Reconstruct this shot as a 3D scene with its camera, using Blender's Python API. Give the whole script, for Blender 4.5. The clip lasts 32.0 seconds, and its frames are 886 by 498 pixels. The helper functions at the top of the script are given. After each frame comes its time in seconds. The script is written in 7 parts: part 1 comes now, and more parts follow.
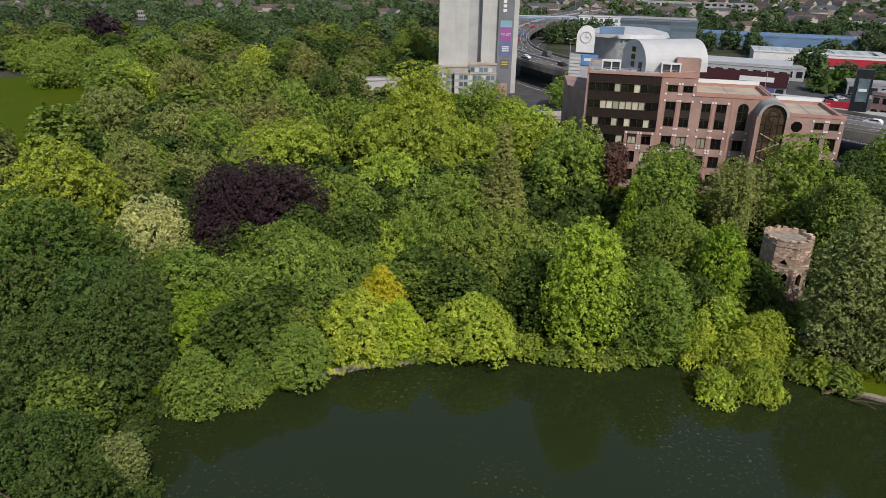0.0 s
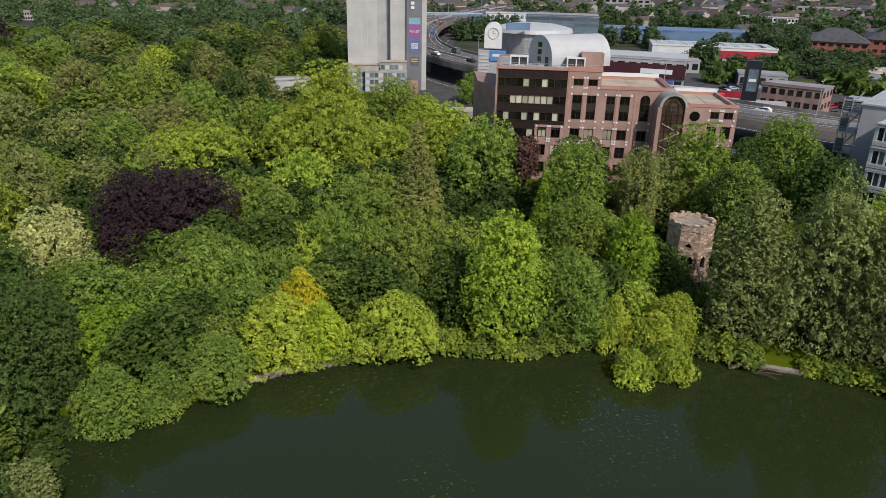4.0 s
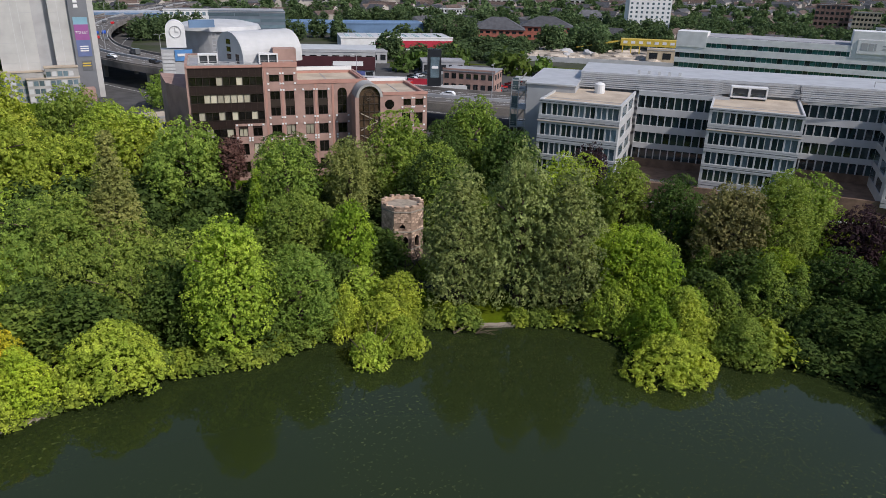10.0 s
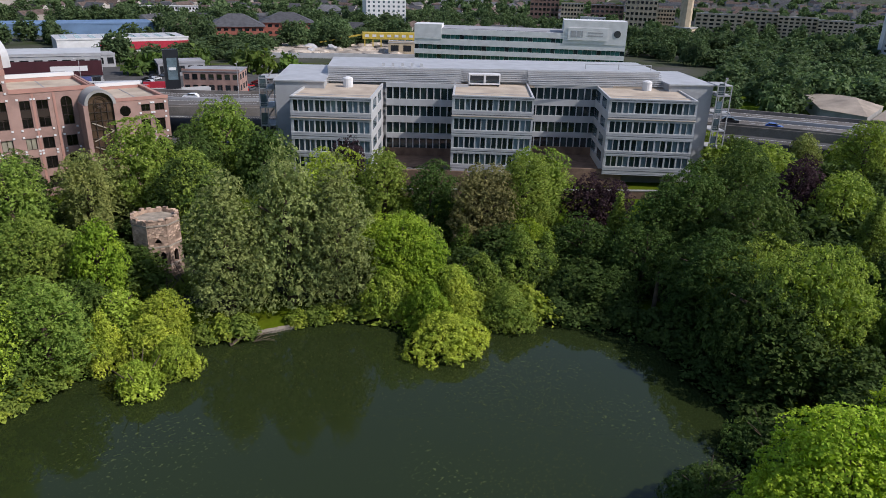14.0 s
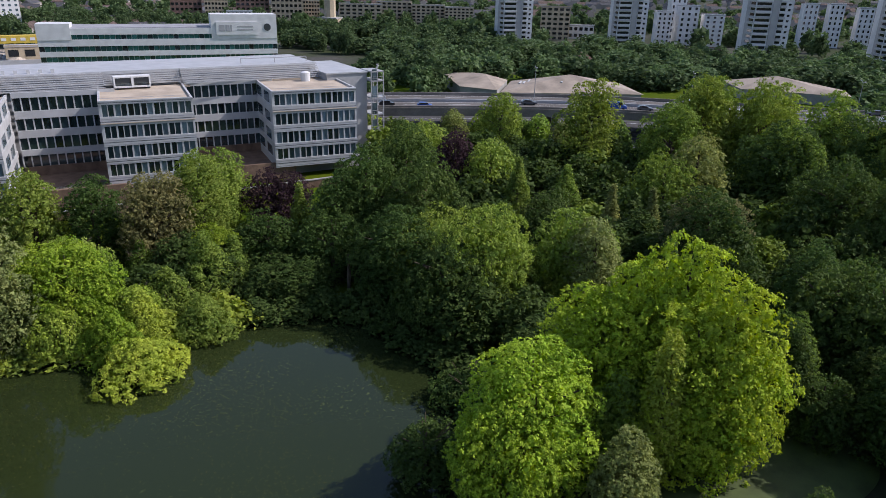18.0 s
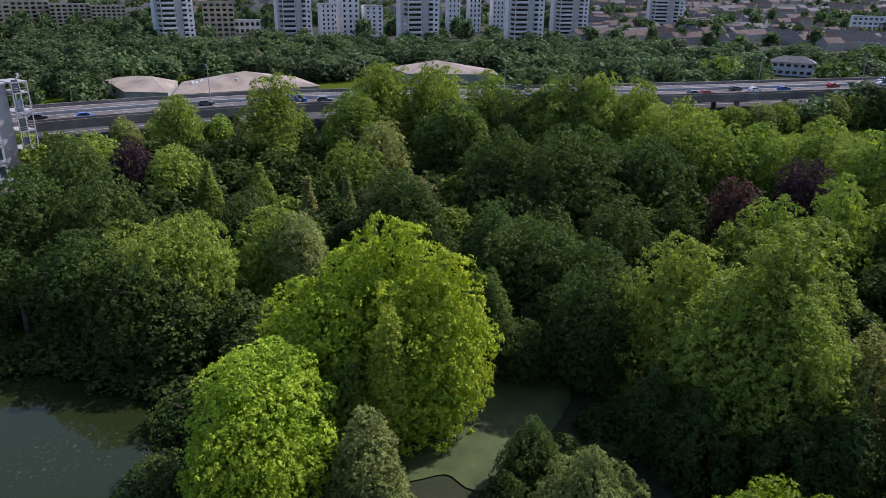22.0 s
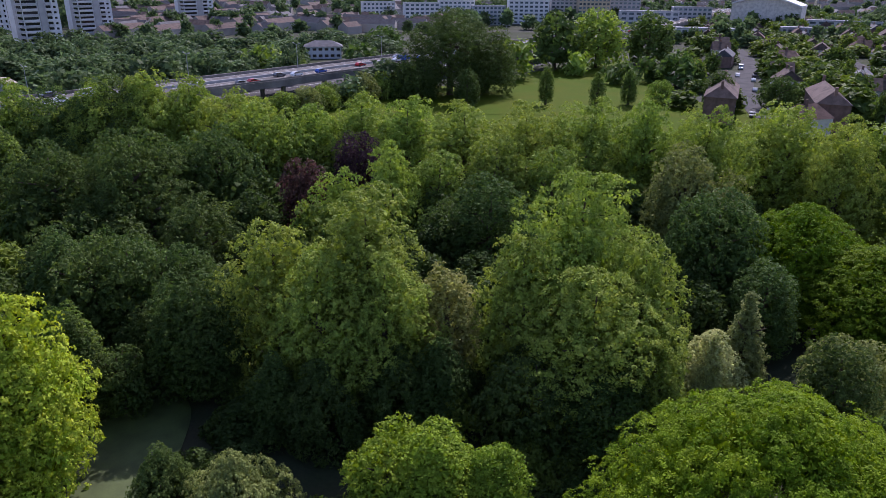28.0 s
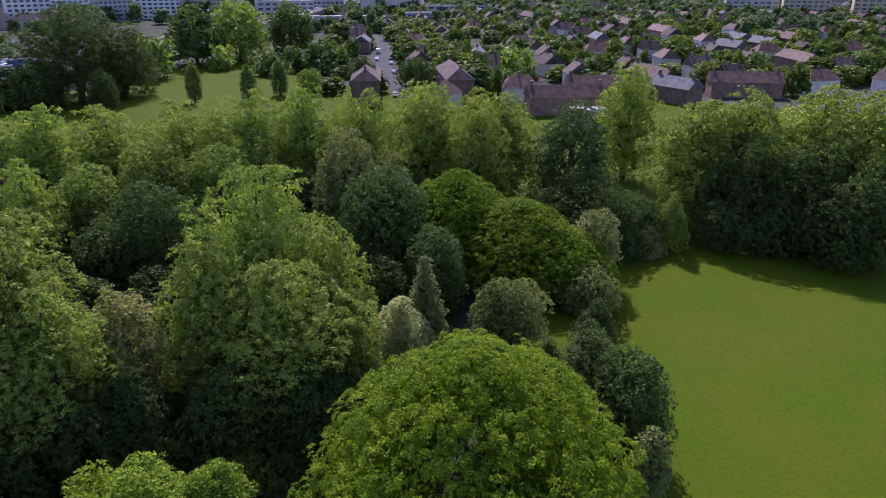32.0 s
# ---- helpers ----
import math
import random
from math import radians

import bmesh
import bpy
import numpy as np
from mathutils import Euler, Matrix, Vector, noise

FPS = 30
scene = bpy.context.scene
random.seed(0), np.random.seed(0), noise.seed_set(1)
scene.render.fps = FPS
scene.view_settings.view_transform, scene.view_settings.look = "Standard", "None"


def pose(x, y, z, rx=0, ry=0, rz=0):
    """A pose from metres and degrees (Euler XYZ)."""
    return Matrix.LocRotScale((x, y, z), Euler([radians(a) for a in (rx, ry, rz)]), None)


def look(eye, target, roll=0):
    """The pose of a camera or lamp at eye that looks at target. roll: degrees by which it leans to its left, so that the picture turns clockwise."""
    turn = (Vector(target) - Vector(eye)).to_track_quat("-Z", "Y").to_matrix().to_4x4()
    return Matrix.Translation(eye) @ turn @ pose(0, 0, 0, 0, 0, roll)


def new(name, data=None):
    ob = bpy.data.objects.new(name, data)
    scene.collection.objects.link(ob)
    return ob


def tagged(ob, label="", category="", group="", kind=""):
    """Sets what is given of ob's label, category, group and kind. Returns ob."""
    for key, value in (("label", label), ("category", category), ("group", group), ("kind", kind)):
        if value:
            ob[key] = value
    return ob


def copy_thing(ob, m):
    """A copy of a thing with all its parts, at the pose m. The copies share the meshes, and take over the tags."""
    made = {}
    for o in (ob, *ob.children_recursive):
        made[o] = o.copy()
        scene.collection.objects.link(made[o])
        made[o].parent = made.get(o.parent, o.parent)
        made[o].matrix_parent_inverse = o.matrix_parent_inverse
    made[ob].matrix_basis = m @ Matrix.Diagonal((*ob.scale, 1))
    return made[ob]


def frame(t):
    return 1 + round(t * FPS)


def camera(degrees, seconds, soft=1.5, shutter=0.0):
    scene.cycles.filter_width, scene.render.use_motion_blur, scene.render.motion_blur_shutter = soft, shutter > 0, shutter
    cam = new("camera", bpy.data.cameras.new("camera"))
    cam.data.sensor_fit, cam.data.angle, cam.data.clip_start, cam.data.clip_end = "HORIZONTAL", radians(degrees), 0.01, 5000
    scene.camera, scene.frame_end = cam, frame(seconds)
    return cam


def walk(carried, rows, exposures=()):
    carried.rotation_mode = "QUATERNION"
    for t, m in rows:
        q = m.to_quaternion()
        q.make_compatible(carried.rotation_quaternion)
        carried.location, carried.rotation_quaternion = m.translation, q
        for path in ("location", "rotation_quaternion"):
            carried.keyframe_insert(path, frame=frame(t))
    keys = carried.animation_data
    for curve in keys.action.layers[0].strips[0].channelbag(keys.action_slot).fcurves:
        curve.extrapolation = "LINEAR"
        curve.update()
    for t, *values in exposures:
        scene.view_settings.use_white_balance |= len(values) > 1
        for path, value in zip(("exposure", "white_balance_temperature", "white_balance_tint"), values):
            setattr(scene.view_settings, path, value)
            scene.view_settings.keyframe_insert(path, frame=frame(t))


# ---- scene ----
# camera: hovers in one place and turns to the right
EYE = (0.0, 0.0, 44.0)
cam = camera(64.36, 32.0, soft=0.8)
PATH = [
    (0, 0.58, -21.92, -1.21),
    (0.5, -0.01, -21.91, -1.20),
    (1, -0.72, -21.92, -1.23),
    (1.5, -1.49, -21.91, -1.26),
    (2, -2.60, -21.92, -1.26),
    (2.5, -3.49, -21.94, -1.22),
    (3, -4.66, -21.96, -1.24),
    (3.5, -5.62, -21.97, -1.19),
    (5.5, -10.90, -21.93, -1.30),
    (6, -13.04, -21.92, -1.27),
    (6.5, -14.76, -21.94, -1.26),
    (7, -17.14, -21.94, -1.32),
    (7.5, -19.32, -21.91, -1.37),
    (8, -21.62, -21.90, -1.36),
    (8.5, -23.68, -21.88, -1.35),
    (9, -26.05, -21.87, -1.35),
    (9.5, -28.05, -21.83, -1.39),
    (10, -30.52, -21.80, -1.41),
    (10.5, -32.35, -21.79, -1.42),
    (11, -34.42, -21.78, -1.43),
    (11.5, -36.18, -21.76, -1.46),
    (12, -38.49, -21.74, -1.48),
    (12.5, -40.61, -21.72, -1.47),
    (13, -43.87, -21.69, -1.50),
    (13.5, -46.83, -21.65, -1.51),
    (14, -50.46, -21.64, -1.51),
    (14.5, -53.62, -21.62, -1.52),
    (15, -57.39, -21.59, -1.47),
    (15.5, -60.84, -21.59, -1.44),
    (17.5, -73.81, -21.56, -1.24),
    (18, -77.29, -21.53, -1.25),
    (18.5, -80.04, -21.54, -1.19),
    (19, -83.16, -21.52, -1.07),
    (19.5, -85.95, -21.53, -0.99),
    (20, -89.29, -21.53, -1.05),
    (20.5, -92.76, -21.53, -1.02),
    (21, -96.16, -21.53, -0.97),
    (21.5, -99.51, -21.51, -0.89),
    (22, -102.81, -21.50, -0.84),
    (22.5, -106.03, -21.49, -0.83),
    (23, -108.91, -21.49, -0.84),
    (23.5, -111.50, -21.48, -0.82),
    (24, -114.13, -21.49, -0.79),
    (24.5, -116.77, -21.48, -0.73),
    (26.5, -128.21, -21.56, -0.57),
    (27, -131.34, -21.59, -0.52),
    (27.5, -134.55, -21.63, -0.51),
    (28, -137.98, -21.68, -0.52),
    (28.5, -141.36, -21.73, -0.49),
    (29, -144.70, -21.79, -0.50),
    (29.5, -148.46, -21.87, -0.52),
    (30, -152.20, -21.93, -0.48),
    (30.5, -155.79, -21.98, -0.43),
    (31, -159.12, -22.05, -0.47),
    (31.5, -162.44, -22.10, -0.40),
    (32, -165.51, -22.12, -0.43),
]
# the film turns a little brighter and cooler as it swings towards the sun
EXPOSURE = [(0, 0.08, 6450, 13), (9, 0.14, 6250, 15), (17, 0.36, 6050, 19), (23, 0.54, 5900, 27), (28, 0.66, 5750, 35), (32, 0.78, 5650, 39)]
walk(cam, [(t, pose(*EYE, 90 + pitch, roll, yaw)) for t, yaw, pitch, roll in PATH], EXPOSURE)

# sky and sun
SUN_AZ, SUN_EL = 158.0, 43.0     # clockwise from +y, and above the horizon
world = bpy.data.worlds.new("sky")
scene.world = world
world.use_nodes = True
wn = world.node_tree
sky = wn.nodes.new("ShaderNodeTexSky")
sky.sky_type, sky.sun_disc = "NISHITA", False
sky.sun_elevation, sky.sun_rotation = radians(SUN_EL), radians(SUN_AZ)
sky.air_density, sky.dust_density, sky.ozone_density = 1.0, 1.2, 1.0
wn.links.new(sky.outputs[0], wn.nodes["Background"].inputs[0])
wn.nodes["Background"].inputs[1].default_value = 0.12
sun_lamp = new("sun", bpy.data.lights.new("sun", "SUN"))
sun_lamp.data.energy, sun_lamp.data.angle, sun_lamp.data.color = 3.7, radians(0.6), (1.0, 0.95, 0.86)
a, e = radians(SUN_AZ), radians(SUN_EL)
sun_lamp.matrix_world = look((150 * math.sin(a), 150 * math.cos(a), 160), (0, 0, 160 - 150 * math.tan(e)))


# ---- materials ----
def mat(name, col, rough=0.8, var=0.2, scale=1.0, bump=0.15, fine=25.0, metal=0.0, spec=0.3, rand=0.0, col2=None):
    """A surface with stains at one scale, grain at another, and fine relief. col2: the colour of the stains."""
    m = bpy.data.materials.new(name)
    m.use_nodes = True
    nt, N = m.node_tree, m.node_tree.nodes
    b = N["Principled BSDF"]
    b.inputs["Roughness"].default_value, b.inputs["Metallic"].default_value = rough, metal
    col, col2 = tuple(0.9 * c for c in col), col2 and tuple(0.9 * c for c in col2)
    b.inputs["Specular IOR Level"].default_value = spec
    tc = N.new("ShaderNodeTexCoord")
    n1, n2 = N.new("ShaderNodeTexNoise"), N.new("ShaderNodeTexNoise")
    n1.inputs["Scale"].default_value, n1.inputs["Detail"].default_value = scale, 4
    n2.inputs["Scale"].default_value, n2.inputs["Detail"].default_value = fine, 3
    for n in (n1, n2):
        nt.links.new(tc.outputs["Object"], n.inputs["Vector"])
    mix = N.new("ShaderNodeMix")
    mix.data_type = "RGBA"
    c2 = col2 or tuple(c * (1 - 1.6 * var) for c in col)
    mix.inputs["A"].default_value, mix.inputs["B"].default_value = (*c2, 1), (*[min(1, c * (1 + var * 0.6)) for c in col], 1)
    ramp = N.new("ShaderNodeMapRange")
    ramp.inputs["From Min"].default_value, ramp.inputs["From Max"].default_value = 0.32, 0.62
    nt.links.new(n1.outputs["Fac"], ramp.inputs["Value"])
    nt.links.new(ramp.outputs["Result"], mix.inputs["Factor"])
    hsv = N.new("ShaderNodeHueSaturation")
    mr = N.new("ShaderNodeMapRange")
    mr.inputs["To Min"].default_value, mr.inputs["To Max"].default_value = 1 - var, 1 + var
    nt.links.new(n2.outputs["Fac"], mr.inputs["Value"])
    val = mr.outputs["Result"]
    if rand:
        oi, m2, mu = N.new("ShaderNodeObjectInfo"), N.new("ShaderNodeMapRange"), N.new("ShaderNodeMath")
        m2.inputs["To Min"].default_value, m2.inputs["To Max"].default_value = 1 - rand, 1 + rand
        mu.operation = "MULTIPLY"
        nt.links.new(oi.outputs["Random"], m2.inputs["Value"])
        nt.links.new(m2.outputs["Result"], mu.inputs[0])
        nt.links.new(val, mu.inputs[1])
        val = mu.outputs[0]
    nt.links.new(val, hsv.inputs["Value"])
    nt.links.new(mix.outputs["Result"], hsv.inputs["Color"])
    nt.links.new(hsv.outputs["Color"], b.inputs["Base Color"])
    if bump:
        bp = N.new("ShaderNodeBump")
        bp.inputs["Strength"].default_value, bp.inputs["Distance"].default_value = bump, 0.05
        nt.links.new(n2.outputs["Fac"], bp.inputs["Height"])
        nt.links.new(bp.outputs["Normal"], b.inputs["Normal"])
    return m


def leaf_mat(name, through_light=0.32):
    """Leaves: the colour comes with the tree, and varies from leaf to leaf and from bough to bough."""
    m = bpy.data.materials.new(name)
    m.use_nodes = True
    nt, N = m.node_tree, m.node_tree.nodes
    b, out = N["Principled BSDF"], N["Material Output"]
    b.inputs["Roughness"].default_value, b.inputs["Specular IOR Level"].default_value = 0.6, 0.05
    oi, geo, tc = N.new("ShaderNodeObjectInfo"), N.new("ShaderNodeNewGeometry"), N.new("ShaderNodeTexCoord")
    no = N.new("ShaderNodeTexNoise")
    no.inputs["Scale"].default_value, no.inputs["Detail"].default_value = 0.45, 3
    nt.links.new(tc.outputs["Object"], no.inputs["Vector"])
    m1, m2, m3 = (N.new("ShaderNodeMapRange") for _ in range(3))
    m1.inputs["To Min"].default_value, m1.inputs["To Max"].default_value = 0.8, 1.2
    m2.inputs["From Min"].default_value, m2.inputs["From Max"].default_value = 0.3, 0.7
    m2.inputs["To Min"].default_value, m2.inputs["To Max"].default_value = 0.72, 1.28
    m3.inputs["From Min"].default_value, m3.inputs["From Max"].default_value = 0.3, 0.7
    m3.inputs["To Min"].default_value, m3.inputs["To Max"].default_value = 0.515, 0.485
    nt.links.new(geo.outputs["Random Per Island"], m1.inputs["Value"])
    nt.links.new(no.outputs["Fac"], m2.inputs["Value"])
    nt.links.new(no.outputs["Fac"], m3.inputs["Value"])
    spray, m4 = N.new("ShaderNodeTexNoise"), N.new("ShaderNodeMapRange")
    spray.inputs["Scale"].default_value, spray.inputs["Detail"].default_value = 1.9, 1
    m4.inputs["From Min"].default_value, m4.inputs["From Max"].default_value = 0.34, 0.66
    m4.inputs["To Min"].default_value, m4.inputs["To Max"].default_value = 0.78, 1.22
    nt.links.new(tc.outputs["Object"], spray.inputs["Vector"])
    nt.links.new(spray.outputs["Fac"], m4.inputs["Value"])
    mu, mu0 = N.new("ShaderNodeMath"), N.new("ShaderNodeMath")
    mu.operation = mu0.operation = "MULTIPLY"
    nt.links.new(m1.outputs["Result"], mu0.inputs[0])
    nt.links.new(m4.outputs["Result"], mu0.inputs[1])
    nt.links.new(mu0.outputs[0], mu.inputs[0])
    nt.links.new(m2.outputs["Result"], mu.inputs[1])
    hsv = N.new("ShaderNodeHueSaturation")
    nt.links.new(oi.outputs["Color"], hsv.inputs["Color"])
    nt.links.new(mu.outputs[0], hsv.inputs["Value"])
    nt.links.new(m3.outputs["Result"], hsv.inputs["Hue"])
    nt.links.new(hsv.outputs["Color"], b.inputs["Base Color"])
    tr, mx = N.new("ShaderNodeBsdfTranslucent"), N.new("ShaderNodeMixShader")
    h2 = N.new("ShaderNodeHueSaturation")
    h2.inputs["Value"].default_value, h2.inputs["Saturation"].default_value = 1.25, 1.15
    nt.links.new(hsv.outputs["Color"], h2.inputs["Color"])
    nt.links.new(h2.outputs["Color"], tr.inputs["Color"])
    mx.inputs[0].default_value = through_light
    nt.links.new(b.outputs[0], mx.inputs[1])
    nt.links.new(tr.outputs[0], mx.inputs[2])
    nt.links.new(mx.outputs[0], out.inputs["Surface"])
    return m


def glass_mat(name, col, rough=0.06, var=0.35):
    """Window glass with a dim room behind it: dark body, mirror-like coat, each pane a little different."""
    m = mat(name, col, rough, var, 0.35, 0.0, 3.0, 0.0, 0.9, 0.45)
    return m


def water_mat(name):
    m = bpy.data.materials.new(name)
    m.use_nodes = True
    nt, N = m.node_tree, m.node_tree.nodes
    b = N["Principled BSDF"]
    b.inputs["Roughness"].default_value, b.inputs["IOR"].default_value = 0.045, 1.33
    b.inputs["Specular IOR Level"].default_value = 0.6
    tc = N.new("ShaderNodeTexCoord")
    weed, patch, rip = (N.new("ShaderNodeTexNoise") for _ in range(3))
    weed.inputs["Scale"].default_value, weed.inputs["Detail"].default_value = 2.2, 6
    patch.inputs["Scale"].default_value, patch.inputs["Detail"].default_value = 0.055, 3
    rip.inputs["Scale"].default_value, rip.inputs["Detail"].default_value = 1.6, 4
    for n in (weed, patch, rip):
        nt.links.new(tc.outputs["Object"], n.inputs["Vector"])
    a1, a2, mu = N.new("ShaderNodeMapRange"), N.new("ShaderNodeMapRange"), N.new("ShaderNodeMath")
    a1.inputs["From Min"].default_value, a1.inputs["From Max"].default_value = 0.6, 0.68
    a2.inputs["From Min"].default_value, a2.inputs["From Max"].default_value = 0.5, 0.6
    mu.operation = "MULTIPLY"
    nt.links.new(weed.outputs["Fac"], a1.inputs["Value"])
    nt.links.new(patch.outputs["Fac"], a2.inputs["Value"])
    nt.links.new(a1.outputs[0], mu.inputs[0])
    nt.links.new(a2.outputs[0], mu.inputs[1])
    mix = N.new("ShaderNodeMix")
    mix.data_type = "RGBA"
    mix.inputs["A"].default_value, mix.inputs["B"].default_value = (0.018, 0.026, 0.008, 1), (0.070, 0.085, 0.024, 1)
    nt.links.new(mu.outputs[0], mix.inputs["Factor"])
    nt.links.new(mix.outputs["Result"], b.inputs["Base Color"])
    bp = N.new("ShaderNodeBump")
    bp.inputs["Strength"].default_value, bp.inputs["Distance"].default_value = 0.05, 0.03
    nt.links.new(rip.outputs["Fac"], bp.inputs["Height"])
    nt.links.new(bp.outputs["Normal"], b.inputs["Normal"])
    return m


LEAF = leaf_mat("leaves")
BARK = mat("bark", (0.10, 0.075, 0.05), 0.95, 0.3, 1.2, 0.5, 8)
GRASS = mat("grass", (0.046, 0.078, 0.002), 0.95, 0.32, 0.09, 0.6, 2.2, spec=0.05, col2=(0.072, 0.092, 0.004))
TOWN_GROUND = mat("gardens_and_yards", (0.034, 0.044, 0.018), 0.95, 0.35, 0.03, 0.6, 0.5, spec=0.05, col2=(0.085, 0.082, 0.072))
WATER = water_mat("lake_water")
ASPHALT = mat("asphalt", (0.085, 0.083, 0.081), 0.95, 0.15, 0.2, 0.2, 6, spec=0.06)
CONCRETE = mat("concrete", (0.34, 0.33, 0.31), 0.85, 0.15, 0.25, 0.15, 5)
STONE_EDGE = mat("bank_stone", (0.34, 0.29, 0.23), 0.9, 0.25, 0.8, 0.3, 9)
PALE = mat("pale_render", (0.44, 0.43, 0.405), 0.7, 0.08, 0.2, 0.05, 6)
WHITE = mat("white_paint", (0.68, 0.675, 0.66), 0.5, 0.06, 0.4, 0.05, 8)
GREY_METAL = mat("grey_cladding", (0.37, 0.37, 0.37), 0.6, 0.08, 0.3, 0.05, 6, 0.0)
DARK_METAL = mat("dark_metal", (0.07, 0.075, 0.08), 0.45, 0.1, 0.5, 0.05, 6, 0.4)
GLASS_DARK = glass_mat("dark_glass", (0.018, 0.02, 0.022))


# ---- mesh helpers ----
def link(name, bm, material, parent=None, label=""):
    me = bpy.data.meshes.new(name)
    bm.to_mesh(me)
    bm.free()
    return link_mesh(name, me, material, parent, label)


def link_mesh(name, me, material, parent=None, label=""):
    if not me.materials:
        me.materials.append(material)
    ob = new(name, me)
    if parent:
        ob.parent = parent
    if label:
        ob["label"] = label
    return ob


part = link


def empty(name, m, label, category, group="", kind=""):
    ob = new(name)
    ob.empty_display_size = 0.5
    ob.matrix_world = m
    return tagged(ob, label, category, group, kind)


def box(bm, x0, y0, z0, x1, y1, z1, bevel=0.0):
    """Adds a box between two corners."""
    r = bmesh.ops.create_cube(bm, size=1, matrix=Matrix.Translation(((x0 + x1) / 2, (y0 + y1) / 2, (z0 + z1) / 2)) @ Matrix.Diagonal((abs(x1 - x0), abs(y1 - y0), abs(z1 - z0), 1)))
    if bevel:
        es = {e for v in r["verts"] for e in v.link_edges}
        bmesh.ops.bevel(bm, geom=list(es), offset=bevel, segments=1, affect="EDGES")
    return bm


def boxes(*rows, bevel=0.0):
    bm = bmesh.new()
    for r in rows:
        box(bm, *r, bevel=bevel)
    return bm


def prism(outline, z0, z1, bm=None):
    """An upright solid over an outline of (x, y), counter-clockwise."""
    bm = bm or bmesh.new()
    lo, hi = [bm.verts.new((x, y, z0)) for x, y in outline], [bm.verts.new((x, y, z1)) for x, y in outline]
    n = len(outline)
    for i in range(n):
        bm.faces.new((lo[i], lo[(i + 1) % n], hi[(i + 1) % n], hi[i]))
    bm.faces.new(hi)
    bm.faces.new(lo[::-1])
    return bm


def tube(bm, pts, radii, sides=7):
    """A tapered tube along points."""
    rings = []
    for i, p in enumerate(pts):
        d = (Vector(pts[min(i + 1, len(pts) - 1)]) - Vector(pts[max(i - 1, 0)])).normalized()
        u = d.orthogonal().normalized()
        w = d.cross(u)
        rings.append([bm.verts.new(Vector(p) + radii[i] * (math.cos(k * math.tau / sides) * u + math.sin(k * math.tau / sides) * w)) for k in range(sides)])
    for r0, r1 in zip(rings, rings[1:]):
        for k in range(sides):
            bm.faces.new((r0[k], r0[(k + 1) % sides], r1[(k + 1) % sides], r1[k]))
    bm.faces.new(rings[-1])
    bm.faces.new(rings[0][::-1])
    return bm


def raw_mesh(name, verts, faces_per, smooth=False):
    """A mesh from an array of corners, faces_per corners a face, none shared."""
    me = bpy.data.meshes.new(name)
    n = len(verts)
    me.vertices.add(n)
    me.vertices.foreach_set("co", np.ascontiguousarray(verts, dtype=np.float32).ravel())
    me.loops.add(n)
    me.loops.foreach_set("vertex_index", np.arange(n, dtype=np.int32))
    me.polygons.add(n // faces_per)
    me.polygons.foreach_set("loop_start", np.arange(0, n, faces_per, dtype=np.int32))
    me.update(calc_edges=True)
    return me


# ---- the lake and the ground ----
SHORE = [(-24, 46), (-30.5, 56), (-29.5, 62), (-24, 63.8), (-18, 66.6), (-14, 69.6), (-7, 72.3), (1, 74), (10, 75.2), (18.7, 73), (27.8, 75.4), (33.5, 77), (40, 71.8),
         (49, 67.4), (59.6, 62.2), (64, 56.5), (70, 48.5), (75.5, 43.5), (82, 32), (79.8, 25), (74.5, 18), (70, 12), (58, 9), (46, 7), (30, 2), (8, 2), (-12, 12), (-22, 32)]
LAKE_MID = (26.0, 42.0)
_shore = sorted((math.atan2(y - LAKE_MID[1], x - LAKE_MID[0]), math.hypot(x - LAKE_MID[0], y - LAKE_MID[1])) for x, y in SHORE)


def shore_radius(th):
    """The distance of the water's edge from the lake's middle."""
    aa = [p[0] for p in _shore]
    rr = [p[1] for p in _shore]
    r = float(np.interp(th, [aa[-1] - math.tau, *aa, aa[0] + math.tau], [rr[-1], *rr, rr[0]]))
    return r + 0.5 * noise.noise((math.cos(th) * 14, math.sin(th) * 14, 3.0))


def in_lake(x, y, margin=0.0):
    dx, dy = x - LAKE_MID[0], y - LAKE_MID[1]
    return math.hypot(dx, dy) < shore_radius(math.atan2(dy, dx)) + margin


